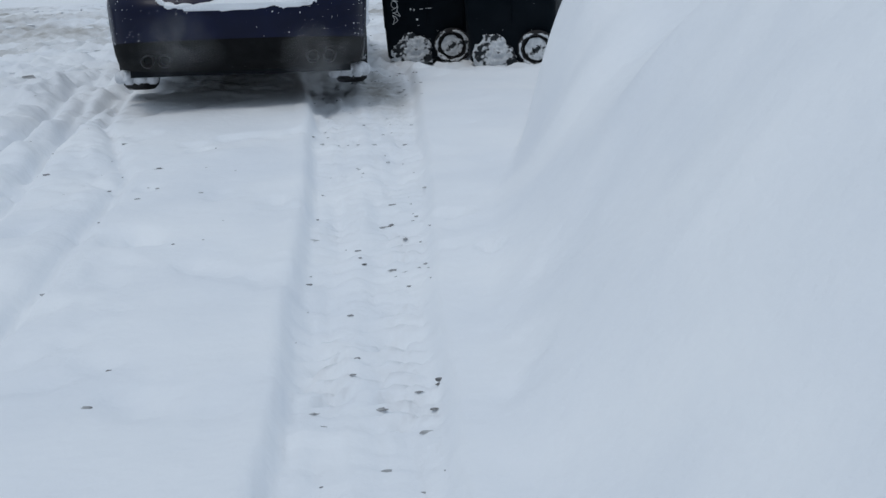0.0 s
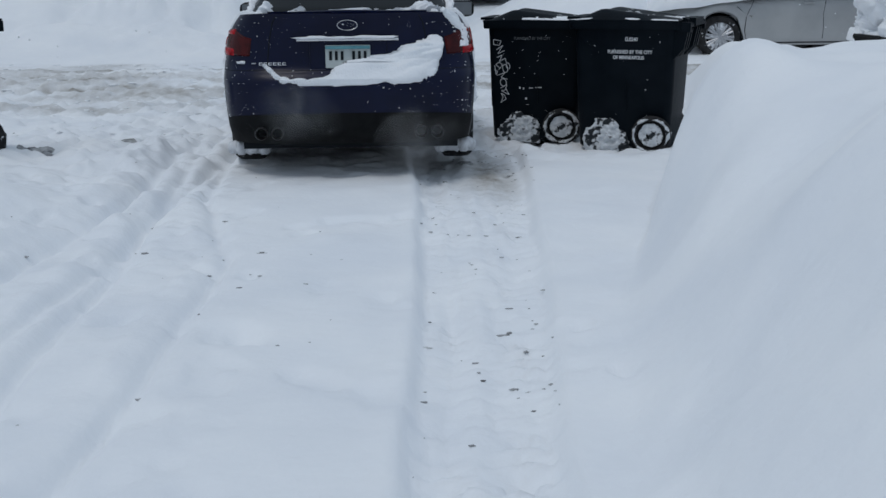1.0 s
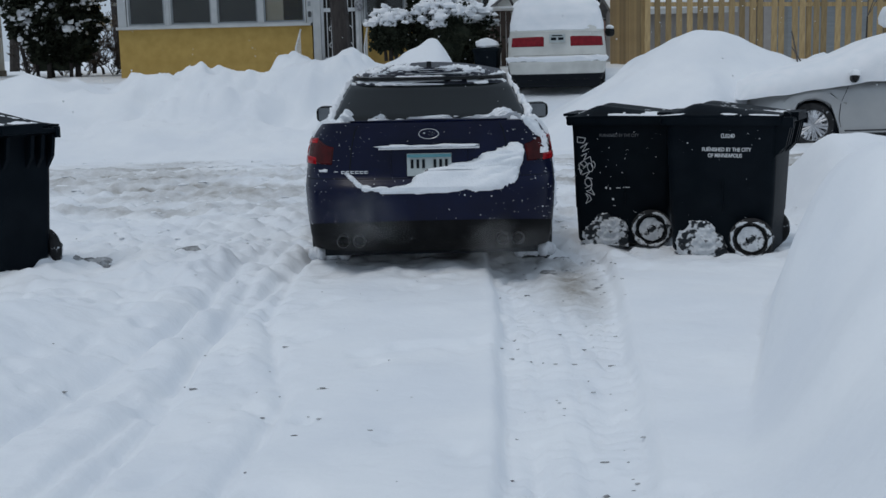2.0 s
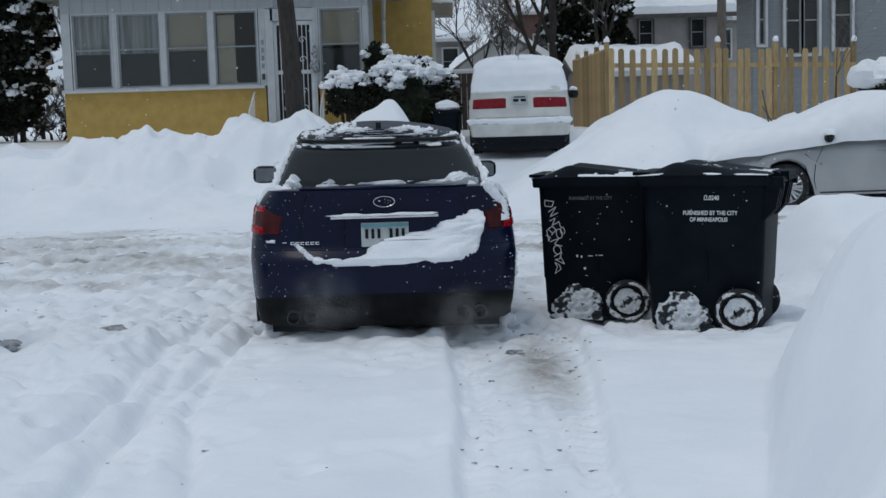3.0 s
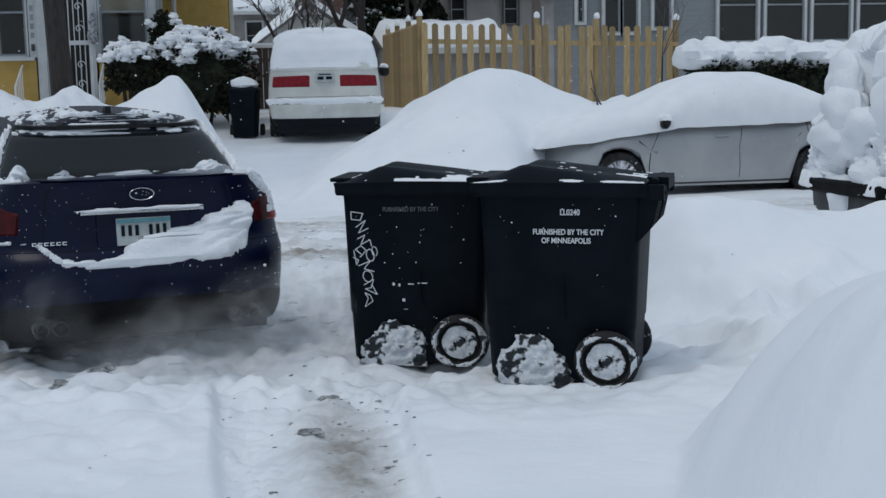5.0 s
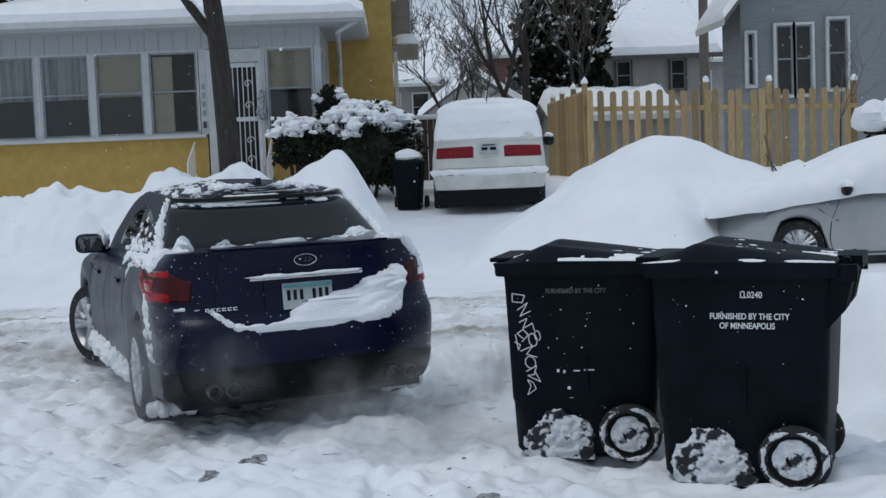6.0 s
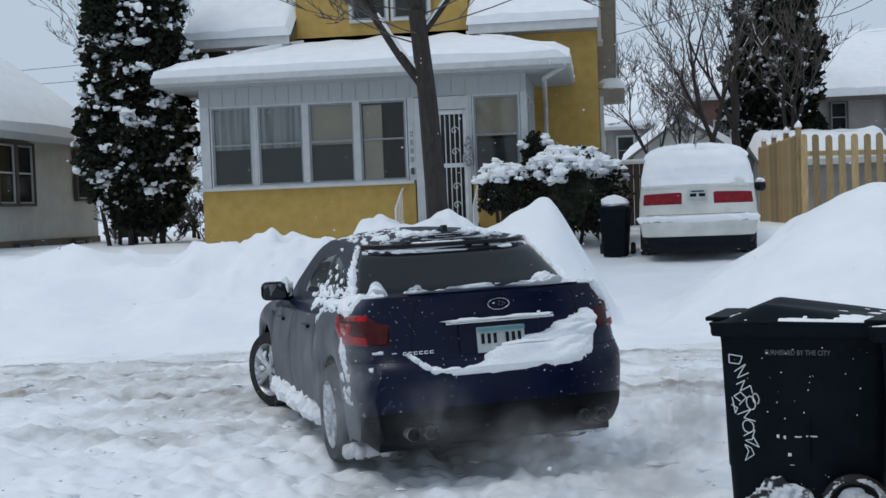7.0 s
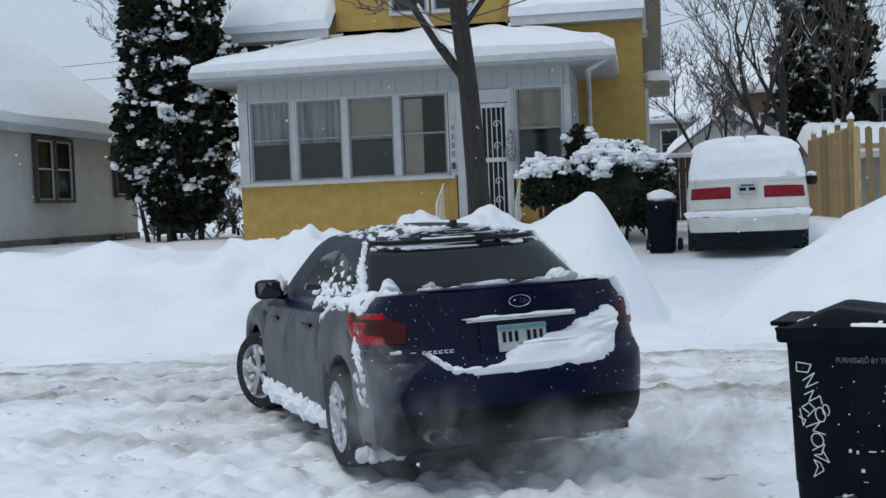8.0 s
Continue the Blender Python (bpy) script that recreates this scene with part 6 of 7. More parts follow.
        # every pane is backed with a dark sheet that imitates an unlit interior
        make_window(h, c, w, hh, ax, fc, trim or M_TRIM, sash or M_SASH, M_UNLIT, 1.0)
    return h


gable_house("pale_stucco_house", "pale grey stucco bungalow with brown window trim and deep roof snow", -20.4, -12.2, 22.5, 34.6, 0.5, 3.82, 6.75, M_STUCCO, "y", 0.42,
            [((-12.19, 29.70, 2.78), 0.86, 1.38, "x", 1), ((-12.19, 30.56, 2.78), 0.86, 1.38, "x", 1), ((-12.19, 33.65, 2.82), 0.92, 1.22, "x", 1), ((-12.16, 30.3, 1.10), 0.7, 0.4, "x", 1), ((-12.16, 33.2, 1.12), 0.7, 0.4, "x", 1),
             ((-12.19, 26.6, 2.78), 1.3, 1.38, "x", 1)], M_BROWNTRIM, 0.4, 0.85, M_TRIM, M_FASCIA)
chim = thing("chimney", pose(-15.3, 30.5, 0), "red brick chimney on a snowy roof", "chimney")
part("stack", Geo().box((0, 0, 7.0), (0.6, 0.6, 3.2)), M_BRICKRED, chim, smooth=False)
part("cap", Geo().box((0, 0, 8.65), (0.7, 0.7, 0.12)), M_FOUND, chim, smooth=False)
part("cap_snow", Geo().lump((0, 0, 8.76), (0.36, 0.36, 0.14), 1, 0.1, 12, -0.3), M_SNOW, chim)
gable_house("grey_house", "blue-grey sided house with tall white windows behind a hedge", 8.25, 16.8, 33.0, 34.6, 0.9, 5.0, 10.2, M_GREYSIDE, "y", 0.5,
            [((9.22, 32.99, 3.55), 0.5, 1.7, "y", -1), ((9.66, 32.99, 3.55), 0.5, 1.7, "y", -1), ((10.45, 32.99, 3.65), 0.55, 1.7, "y", -1), ((8.45, 32.99, 3.6), 0.28, 1.3, "y", -1),
             ((12.35, 32.99, 3.35), 1.1, 1.8, "y", -1), ((13.55, 32.99, 3.35), 1.1, 1.8, "y", -1), ((14.75, 32.99, 3.35), 1.1, 1.8, "y", -1), ((15.95, 32.99, 3.35), 1.1, 1.8, "y", -1)], M_TRIM, 0.32)
gable_house("taupe_house", "taupe sided house with a snowy roof", 6.9, 11.2, 48.0, 56.0, 1.0, 5.05, 7.0, M_TAN, "x", 0.5, [((8.3, 47.99, 4.25), 0.62, 1.15, "y", -1), ((10.2, 47.99, 4.25), 0.62, 1.15, "y", -1)], M_BROWNTRIM, 0.5)
gable_house("low_garage", "low garage behind a fence, roof under snow", 4.6, 7.6, 37.5, 41.0, 1.0, 2.55, 2.95, M_TAN, "x", 0.3, [], M_TRIM, 0.4)
gable_house("distant_house", "distant house dim behind bare trees", -1.0, 4.0, 66.0, 74.0, 1.0, 5.6, 8.4, M_TAN, "x", 0.5, [((0.2, 65.99, 4.2), 0.9, 1.5, "y", -1), ((1.6, 65.99, 4.2), 0.9, 1.5, "y", -1), ((3.0, 65.99, 4.2), 0.9, 1.5, "y", -1)], M_TRIM, 0.4)
gable_house("distant_house", "distant brick house dim behind bare trees", 5.4, 11.5, 70.0, 78.0, 1.0, 7.0, 8.8, M_BRICKRED, "x", 0.5, [((6.6, 69.99, 5.0), 0.9, 1.5, "y", -1), ((8.2, 69.99, 5.0), 0.9, 1.5, "y", -1), ((10.0, 69.99, 5.0), 0.9, 1.5, "y", -1)], M_TRIM, 0.4)
gable_house("distant_garage", "distant garage with a sloping snowy roof", 1.6, 5.2, 52.0, 58.0, 1.0, 3.4, 4.7, M_STUCCO, "y", 0.4, [], M_TRIM, 0.4)
gable_house("distant_house", "distant pale house behind evergreens", -11.5, -6.0, 58.0, 66.0, 1.0, 4.6, 7.4, M_STUCCO, "x", 0.5, [((-9.5, 57.99, 3.4), 0.9, 1.4, "y", -1), ((-7.8, 57.99, 3.4), 0.9, 1.4, "y", -1)], M_TRIM, 0.4)
gable_house("distant_house", "distant house beyond the grey one", 12.5, 19.0, 62.0, 70.0, 1.0, 6.0, 9.0, M_TAN, "x", 0.5, [((14.5, 61.99, 4.5), 0.9, 1.5, "y", -1)], M_TRIM, 0.4)


# ---- fences ----
def build_fence():
    f = thing("picket_fence", pose(0, 0, 0), "new yellow lumber fence of gapped pickets with snow on its posts", "fence")
    def board(w, h):
        g = Geo().prism([(-w / 2, 0), (w / 2, 0), (w / 2, h - 0.04), (w / 2 - 0.035, h), (-w / 2 + 0.035, h), (-w / 2, h - 0.04)], Matrix(((1, 0, 0, 0), (0, 0, 1, 0), (0, 1, 0, 0), (0, 0, 0, 1))), 0.02)
        return g.mesh("picket")
    me = board(0.125, 1.82)
    me.materials.append(M_LUMBER)
    rnd = random.Random(6)
    fall = lambda x: 0.07 + 0.13 * (x - 4.05) / 5.4
    xs = np.arange(4.12, 9.45, 0.232)
    for k, x in enumerate(xs):
        ob = new("picket", me)
        ob.parent = f
        close = 0.07 if 9 < k < 18 and k % 2 else 0.0
        ob.matrix_basis = pose(float(x) - close, 29.0, 1.08 - fall(float(x)) + rnd.uniform(-0.015, 0.02), 0, rnd.uniform(-0.6, 0.6), 0)
    for k, y in enumerate(np.arange(29.14, 34.6, 0.16)):
        ob = new("picket", me)
        ob.parent = f
        ob.matrix_basis = pose(4.0, float(y), 1.01 + rnd.uniform(-0.02, 0.02), 0, 0, 90)
    for (a, b) in (((4.05, 29.05), (9.4, 29.05)), ((4.05, 29.05), (4.05, 34.5))):
        for z in (1.35, 2.55):
            rail = Geo().box(((a[0] + b[0]) / 2, (a[1] + b[1]) / 2 + 0.02, z), (abs(b[0] - a[0]) + 0.06, abs(b[1] - a[1]) + 0.06, 0.09))
            rail.v = [(px, py, pz - fall(px)) for px, py, pz in rail.v]
            part("rail", rail, M_LUMBER, f, smooth=False)
    for x, y in ((4.05, 29.1), (6.45, 29.12), (7.7, 29.12), (9.4, 29.12), (4.1, 31.0), (4.1, 32.8), (4.1, 34.5)):
        p = part("post", Geo().box((x, y + 0.02, 2.0 - fall(x)), (0.1, 0.1, 2.08)), M_LUMBER, f, smooth=False)
        part("post_snow", Geo().lump((x, y, 3.08 - fall(x)), (0.065, 0.065, 0.09), x, 0.2, 10, -0.4), M_SNOW, p)
    old = thing("board_fence", pose(0, 0, 0), "dark brown board fence at the end of a driveway", "fence")
    m2 = board(0.14, 1.65)
    m2.materials.append(M_OLDWOOD)
    for k in range(19):
        ob = new("plank", m2)
        ob.parent = old
        ob.matrix_basis = pose(0.42 + 0.15 * k, 35.2, 1.0, 0, 0, 0)
    part("rail", Geo().box((1.8, 35.25, 2.3), (3.0, 0.05, 0.09)), M_OLDWOOD, old, smooth=False)
    part("top_snow", Geo().lump((1.8, 35.2, 2.66), (1.5, 0.09, 0.06), 3, 0.2, 20), M_SNOW, old)
    sign = thing("gate_sign", pose(0.62, 35.12, 2.30), "small dull red sign on a board fence", "sign")
    part("plate", Geo().box((0, 0, 0), (0.38, 0.02, 0.26)), M_SIGN, sign, bevel=0.005)
    part("frame", Geo().box((0, 0.012, 0), (0.44, 0.012, 0.32)), M_BROWNTRIM, sign, smooth=False)


# ---- trees and shrubs ----
def branch_tree(name, x, y, z, label, seed, height, radius, lean=(0, 0), fork=0.45, levels=5, spread=0.55, snow=True, lower=None, category="tree", twist=1.0):
    """A bare tree: tapered trunk, limbs and fine twigs, some with a line of snow on top."""
    rnd = random.Random(seed)
    t = thing(name, pose(x, y, z), label, category)
    trunk, limbs, twigs, white = Geo(), Geo(), Geo(), Geo()
    fine = 0.0085 if y > 35 else 0.0065
    def grow(p, d, length, r, lev):
        r = max(r, fine) if height > 3.5 else r
        n = 3 if lev < 3 else 2
        for k in range(n):
            q = p + d * (length / n)
            r2 = r * 0.88
            g = trunk if lev == 0 else (limbs if r > 0.018 else twigs)
            g.tube(p, q, r, r2, 8 if lev == 0 else (6 if r > 0.018 else 4), False)
            if snow and lev > 0 and abs(d.z) < 0.9 and r > (0.016 if lower else 0.009) and rnd.random() < 0.45:
                up = Vector((0, 0, 1)) * r * 0.9
                white.tube(p + up, q + up, r * 0.8, r2 * 0.7, 5)
            p, r = q, r2
            d = (d + Vector((rnd.gauss(0, 0.10), rnd.gauss(0, 0.10), rnd.gauss(0.03, 0.06))) * (twist * 0.15 if lev == 0 else twist)).normalized()
            if lev and lev < levels and rnd.random() < (0.9 if lower else 0.65):
                side = (d + Vector((rnd.gauss(0, spread), rnd.gauss(0, spread), rnd.gauss(0.1, 0.3)))).normalized()
                grow(p, side, length * rnd.uniform(0.4, 0.6), r * 0.5, lev + 1 if lev + 1 <= levels else levels)
        if lev < levels:
            for k in range(3 if lev == 0 else 2):
                a = rnd.uniform(0, 6.28) + k * 2.1
                side = (d + Vector((math.cos(a) * spread, math.sin(a) * spread, rnd.uniform(0, 0.35)))).normalized()
                grow(p, side, length * rnd.uniform(0.6, 0.85), r * rnd.uniform(0.55, 0.75), lev + 1)
    d0 = Vector((lean[0], lean[1], 1)).normalized()
    grow(Vector((0, 0, -0.15)), d0, height * fork, radius, 0)
    for (hz, dx, dy, dz, ln, rr) in lower or ():
        grow(d0 * hz, Vector((dx, dy, dz)).normalized(), ln, rr, 2)
    part("trunk", trunk, M_BARK, t)
    part("limb", limbs, M_BARK, t, fix=False)
    part("twig", twigs, M_TWIG, t, fix=False, kind="stuff")
    if white.v:
        part("branch_snow", white, M_SNOW, t, fix=False, kind="stuff")
    return t


def leaf_mass(rnd, n, place, size, droop=0.3):
    """Many small leaf sprays as folded diamonds."""
    g = Geo()
    for k in range(n):
        p, out = place()
        p, out = Vector(p), Vector(out).normalized()
        s = rnd.uniform(*size)
        d = (out + Vector((rnd.gauss(0, 0.5), rnd.gauss(0, 0.5), rnd.gauss(-droop, 0.4)))).normalized()
        a = d.orthogonal().normalized()
        a = (Matrix.Rotation(rnd.uniform(0, 3.14), 3, d) @ a) * s * 0.42
        b = d.cross(a).normalized() * s * 0.1
        g.add([p, p + d * s * 0.5 + a + b, p + d * s, p + d * s * 0.5 - a + b, p + d * s * 0.45 - b * 1.5], [(0, 1, 4), (1, 2, 4), (2, 3, 4), (3, 0, 4)])
    return g


def evergreen(name, x, y, z, label, seed, height, radius, leaves, clumps, bottom=0.8, stems=5, size=(0.10, 0.24), tip=0.25, bulge=0.35, squash=0.8):
    rnd = random.Random(seed)
    t = thing(name, pose(x, y, z), label, "evergreen tree")
    def rad(h, a):
        s = (h - bottom) / (height - bottom)
        base = min(1.0, 0.35 + 0.65 * (s / bulge) ** 0.6 if s < bulge else 1 - (1 - tip) * ((s - bulge) / (1 - bulge)) ** 1.6)
        return radius * max(0.12, base) * (0.86 + 0.42 * noise.noise(Vector((math.cos(a) * 1.6, math.sin(a) * 1.6, h * 1.4 + seed))) + 0.26 * noise.noise(Vector((math.cos(a) * 4.1, math.sin(a) * 4.1, h * 3.1 + seed))))
    def place():
        h = bottom + (height - bottom) * rnd.random() ** 0.9
        a = rnd.uniform(0, 6.283)
        r = rad(h, a) * rnd.uniform(0.55, 1.06)
        return (math.cos(a) * r, math.sin(a) * r * squash, h), (math.cos(a), math.sin(a), 0.15)
    core = Geo()
    for k in range(10):
        h = bottom + (height - bottom) * (k + 0.5) / 10
        core.lump((0, 0, h), (rad(h, 0) * 0.62, rad(h, 1.6) * 0.62 * squash, (height - bottom) / 13), k + seed, 0.4, 12)
    part("inner_foliage", core, M_EVER, t)
    part("crown", leaf_mass(rnd, leaves, place, size), M_EVER, t, "dark evergreen sprays", smooth=False, fix=False)
    for k in range(stems):
        a = 6.283 * k / stems
        p = Vector((math.cos(a) * radius * 0.45, math.sin(a) * 0.3, -0.3))
        part("stem", Geo().tube(p, (p.x * 1.3 + rnd.uniform(-0.3, 0.3), p.y, bottom + 0.9), rnd.uniform(0.04, 0.09), 0.035, 7), M_BARK, t)
    sn = Geo()
    for k in range(clumps):
        h = bottom + (height - bottom) * rnd.uniform(0.06, 1.0)
        a = rnd.uniform(0, 6.283)
        r = rad(h, a) * rnd.uniform(0.86, 1.05)
        c = rnd.choice((0.05, 0.09, 0.17))
        for j in range(rnd.choice((3, 7, 14))):
            s = rnd.uniform(0.015, 0.058) * (1 + 2 * c)
            sn.lump((math.cos(a) * r + rnd.gauss(0, c), math.sin(a) * r * squash + rnd.gauss(0, c), h + rnd.gauss(0, c * 0.5)), (s * rnd.uniform(0.8, 1.9), s * rnd.uniform(0.8, 1.9), s * rnd.uniform(0.6, 1.3)), k * 7 + j, 0.6, 6)
    part("clinging_snow", sn, M_SNOW, t, "clumps of snow on the boughs", fix=False, kind="stuff")
    return t


def shrub(x, y, z, rx, ry, rz, seed, label, caps, leaves):
    rnd = random.Random(seed)
    t = thing("evergreen_shrub", pose(x, y, z), label, "shrub", "shrubs before the yellow house")
    def rr(d):
        return 0.85 + 0.4 * noise.noise(Vector(d) * 2.2 + Vector((seed, 0, 0)))
    def place():
        a, e = rnd.uniform(0, 6.283), rnd.uniform(-1.1, 1.4)
        d = (math.cos(a) * math.cos(e), math.sin(a) * math.cos(e), math.sin(e))
        k = rr(d) * rnd.uniform(0.65, 1.08)
        return (d[0] * rx * k, d[1] * ry * k, d[2] * rz * k), d
    part("inner_foliage", Geo().lump((0, 0, 0), (rx * 0.72, ry * 0.72, rz * 0.72), seed, 0.25, 16), M_EVER, t)
    part("crown", leaf_mass(rnd, int(leaves * 1.8), place, (0.04, 0.10)), M_EVER, t, smooth=False, fix=False)
    part("stem", Geo().tube((0, 0, -rz * 1.3), (0, 0, 0), 0.05, 0.03, 7).tube((0.1, 0, -rz * 1.3), (0.3 * rx, 0, 0), 0.04, 0.02, 7).tube((-0.1, 0, -rz * 1.3), (-0.3 * rx, 0, 0), 0.04, 0.02, 7), M_BARK, t)
    sn = Geo()
    for k in range(caps):
        a, e = rnd.uniform(0, 6.283), rnd.uniform(0.35, 1.5)
        d = (math.cos(a) * math.cos(e), math.sin(a) * math.cos(e), math.sin(e))
        q = rr(d)
        for j in range(9):
            s = rnd.uniform(0.035, 0.115) * min(1, rx + 0.3)
            sn.lump((d[0] * rx * q + rnd.gauss(0, 0.09), d[1] * ry * q + rnd.gauss(0, 0.09), d[2] * rz * q + rnd.gauss(0.0, 0.04)), (s * rnd.uniform(0.8, 1.5), s * rnd.uniform(0.8, 1.5), s * rnd.uniform(0.6, 0.95)), k * 9 + j, 0.36, 10)
    part("clinging_snow", sn, M_SNOW, t, "rounded pads of snow", fix=False, kind="stuff")
    return t


branch_tree("street_tree", -1.95, 22.0, 1.0, "bare street tree with dark trunk, snow plastered along one side", 5, 9.0, 0.17, (-0.035, 0), 0.40, 6, 0.42, True,
            [(2.30, -0.60, -0.1, 0.85, 1.9, 0.085), (3.15, 0.62, 0.1, 0.8, 1.5, 0.05), (2.95, -0.9, -0.3, 0.30, 1.5, 0.014), (3.2, 0.9, 0.1, 0.22, 1.5, 0.013), (3.45, -0.8, 0.3, 0.15, 1.7, 0.013),
             (3.4, 0.6, -0.5, 0.10, 1.5, 0.012), (3.1, -0.5, -0.7, 0.10, 1.4, 0.012)])
evergreen("arborvitae", -9.05, 29.2, 0.7, "tall dark arborvitae weighed down with snow clumps", 3, 8.2, 1.17, 42000, 430, 0.85, 7, (0.07, 0.20), 0.62, 0.14)
evergreen("spruce", 5.75, 44.0, 1.0, "dark conifer with snow on its boughs", 8, 10.5, 1.45, 15000, 260, 1.4, 2, (0.13, 0.33), 0.15, 0.2)
shrub(-1.42, 26.7, 1.95, 0.46, 0.45, 0.42, 2, "small rounded evergreen shrub under a pad of snow", 24, 1500)
shrub(-0.22, 27.0, 1.85, 0.98, 0.75, 0.80, 4, "spreading evergreen shrub, leaves dark under thick snow pads", 60, 4200)
shrub(-0.85, 27.55, 2.45, 0.28, 0.25, 0.55, 6, "thin upright evergreen shrub by the porch", 5, 900)
branch_tree("bare_tree", 3.3, 39.0, 1.0, "bare tree with snow lining its branches", 11, 11.0, 0.14, (0.03, 0), 0.22, 5, 0.46)
branch_tree("bare_tree", 4.3, 41.0, 1.0, "bare tree with snow lining its branches", 12, 12.5, 0.17, (-0.04, 0), 0.22, 5, 0.44)
branch_tree("bare_tree", 1.9, 46.0, 1.0, "slender bare tree with snow lining its branches", 13, 8.0, 0.11, (0.08, 0), 0.25, 6, 0.6)
branch_tree("bare_tree", 7.2, 50.0, 1.0, "bare tree beyond the garages", 17, 9.0, 0.14, (0, 0), 0.25, 6, 0.6)
branch_tree("bare_tree", -16.0, 46.0, 1.0, "bare tree behind a bungalow", 14, 12.5, 0.2, (0.05, 0), 0.25, 6, 0.55)
branch_tree("bare_tree", -13.2, 50.0, 1.0, "bare tree behind a bungalow", 15, 12.0, 0.2, (-0.05, 0), 0.25, 6, 0.55)
branch_tree("bare_tree", -8.2, 40.0, 1.0, "thin bare tree behind evergreens", 16, 7.0, 0.09, (0, 0), 0.2, 6, 0.7)
branch_tree("bare_tree", -10.2, 36.0, 1.0, "thin bare tree behind evergreens", 18, 5.5, 0.07, (0, 0), 0.15, 6, 0.8)
branch_tree("bare_tree", 11.2, 54.0, 1.0, "bare tree near the utility pole", 19, 7.0, 0.12, (0, 0), 0.25, 6, 0.6)
branch_tree("bare_tree", 2.6, 43.0, 1.0, "bare tree with snow lining its branches", 31, 9.0, 0.12, (0.1, 0), 0.2, 6, 0.65)
branch_tree("bare_tree", 5.2, 39.5, 1.0, "bare tree with snow lining its branches", 32, 11.0, 0.13, (0.06, 0), 0.2, 5, 0.48)
branch_tree("bare_shrub", -10.3, 32.5, 1.0, "tangle of bare brown brush", 33, 4.2, 0.05, (0.1, 0), 0.12, 6, 0.9, True, None, "shrub")
branch_tree("bare_shrub", -9.2, 33.5, 1.0, "tangle of bare brown brush", 34, 4.2, 0.05, (-0.1, 0), 0.12, 6, 0.9, True, None, "shrub")
branch_tree("bare_shrub", -8.3, 32.0, 1.0, "tangle of bare brown brush", 35, 3.8, 0.05, (0.1, 0), 0.12, 6, 0.9, True, None, "shrub")
for k, (bx, by) in enumerate(((-10.4, 31.2), (-9.7, 31.6), (-9.0, 31.0), (-8.4, 31.4), (-7.9, 30.6))):
    branch_tree("bare_shrub", bx, by, 0.9, "tangle of bare brown brush", 50 + k, 3.9, 0.05, (0.06, 0), 0.10, 6, 0.9, True, None, "shrub")
branch_tree("sapling", 7.75, 25.4, 0.9, "thin bare sapling beside a hedge", 21, 3.2, 0.022, (0.03, 0), 0.4, 4, 0.6, False, None, "sapling")
branch_tree("sapling", 6.15, 13.1, 0.55, "thin bare twigs sticking out of the bank", 22, 2.4, 0.014, (-0.1, 0), 0.4, 4, 0.7, False, None, "sapling")


def build_hedge():
    h = thing("hedge", pose(10.35, 26.0, 1.1), "low dark evergreen hedge under a thick quilt of snow", "hedge")
    rnd = random.Random(9)
    def place():
        return (rnd.uniform(-1.75, 1.9), rnd.uniform(-0.55, 0.55), rnd.uniform(-0.35, 0.85)), (rnd.gauss(0, 1), rnd.gauss(-0.6, 1), 0.2)
    part("crown", leaf_mass(rnd, 9000, place, (0.05, 0.13)), M_EVER, h, smooth=False, fix=False)
    core = Geo()
    for k in range(9):
        core.lump((-1.5 + 0.4 * k, 0, 0.25), (0.34, 0.42, 0.55), k, 0.2, 10)
    part("inner_foliage", core, M_EVER, h)
    q = Geo()
    for k in range(18):
        q.lump((-1.75 + 0.215 * k, rnd.uniform(-0.12, 0.12), 0.90 + rnd.uniform(-0.04, 0.06)), (rnd.uniform(0.3, 0.5), 0.5, rnd.uniform(0.20, 0.28)), k, 0.2, 18)
    part("snow_quilt", q, M_SNOW, h, "thick rounded snow on the hedge")


build_hedge()
build_fence()


def utility_pole():
    p = thing("utility_pole", pose(9.65, 42.0, 1.0), "weathered wooden utility pole with wires", "utility pole")
    part("pole", Geo().tube((0, 0, 0), (0, 0, 10.5), 0.16, 0.11, 12), M_POLE, p)
    part("cross_arm", Geo().box((0, 0, 9.7), (2.2, 0.1, 0.12)), M_POLE, p, smooth=False)
    part("transformer", Geo().lathe((0.32, -0.1, 7.6), (0, 0, 1), [(0, 0.001), (0, 0.2), (0.75, 0.2), (0.8, 0.001)], 16), M_DARKGREY, p)
    ends = [((-40, 16, 7.6), 9.4), ((-40, 16, 7.0), 8.6), ((-24, 30, 8.2), 8.0), ((-5.6, -3.5, 6.0), 7.4), ((30, -4, 8.6), 9.5), ((30, -4, 8.0), 8.4)]
    for e, z in ends:
        a, b = Vector((0, 0, z)), Vector(e)
        g = Geo()
        pts = [a.lerp(b, i / 14) - Vector((0, 0, 1.1 * 4 * (i / 14) * (1 - i / 14))) for i in range(15)]
        for u, v in zip(pts, pts[1:]):
            g.tube(u, v, 0.013, 0.013, 4, False)
        part("wire", g, M_INK, p, fix=False)


utility_pole()


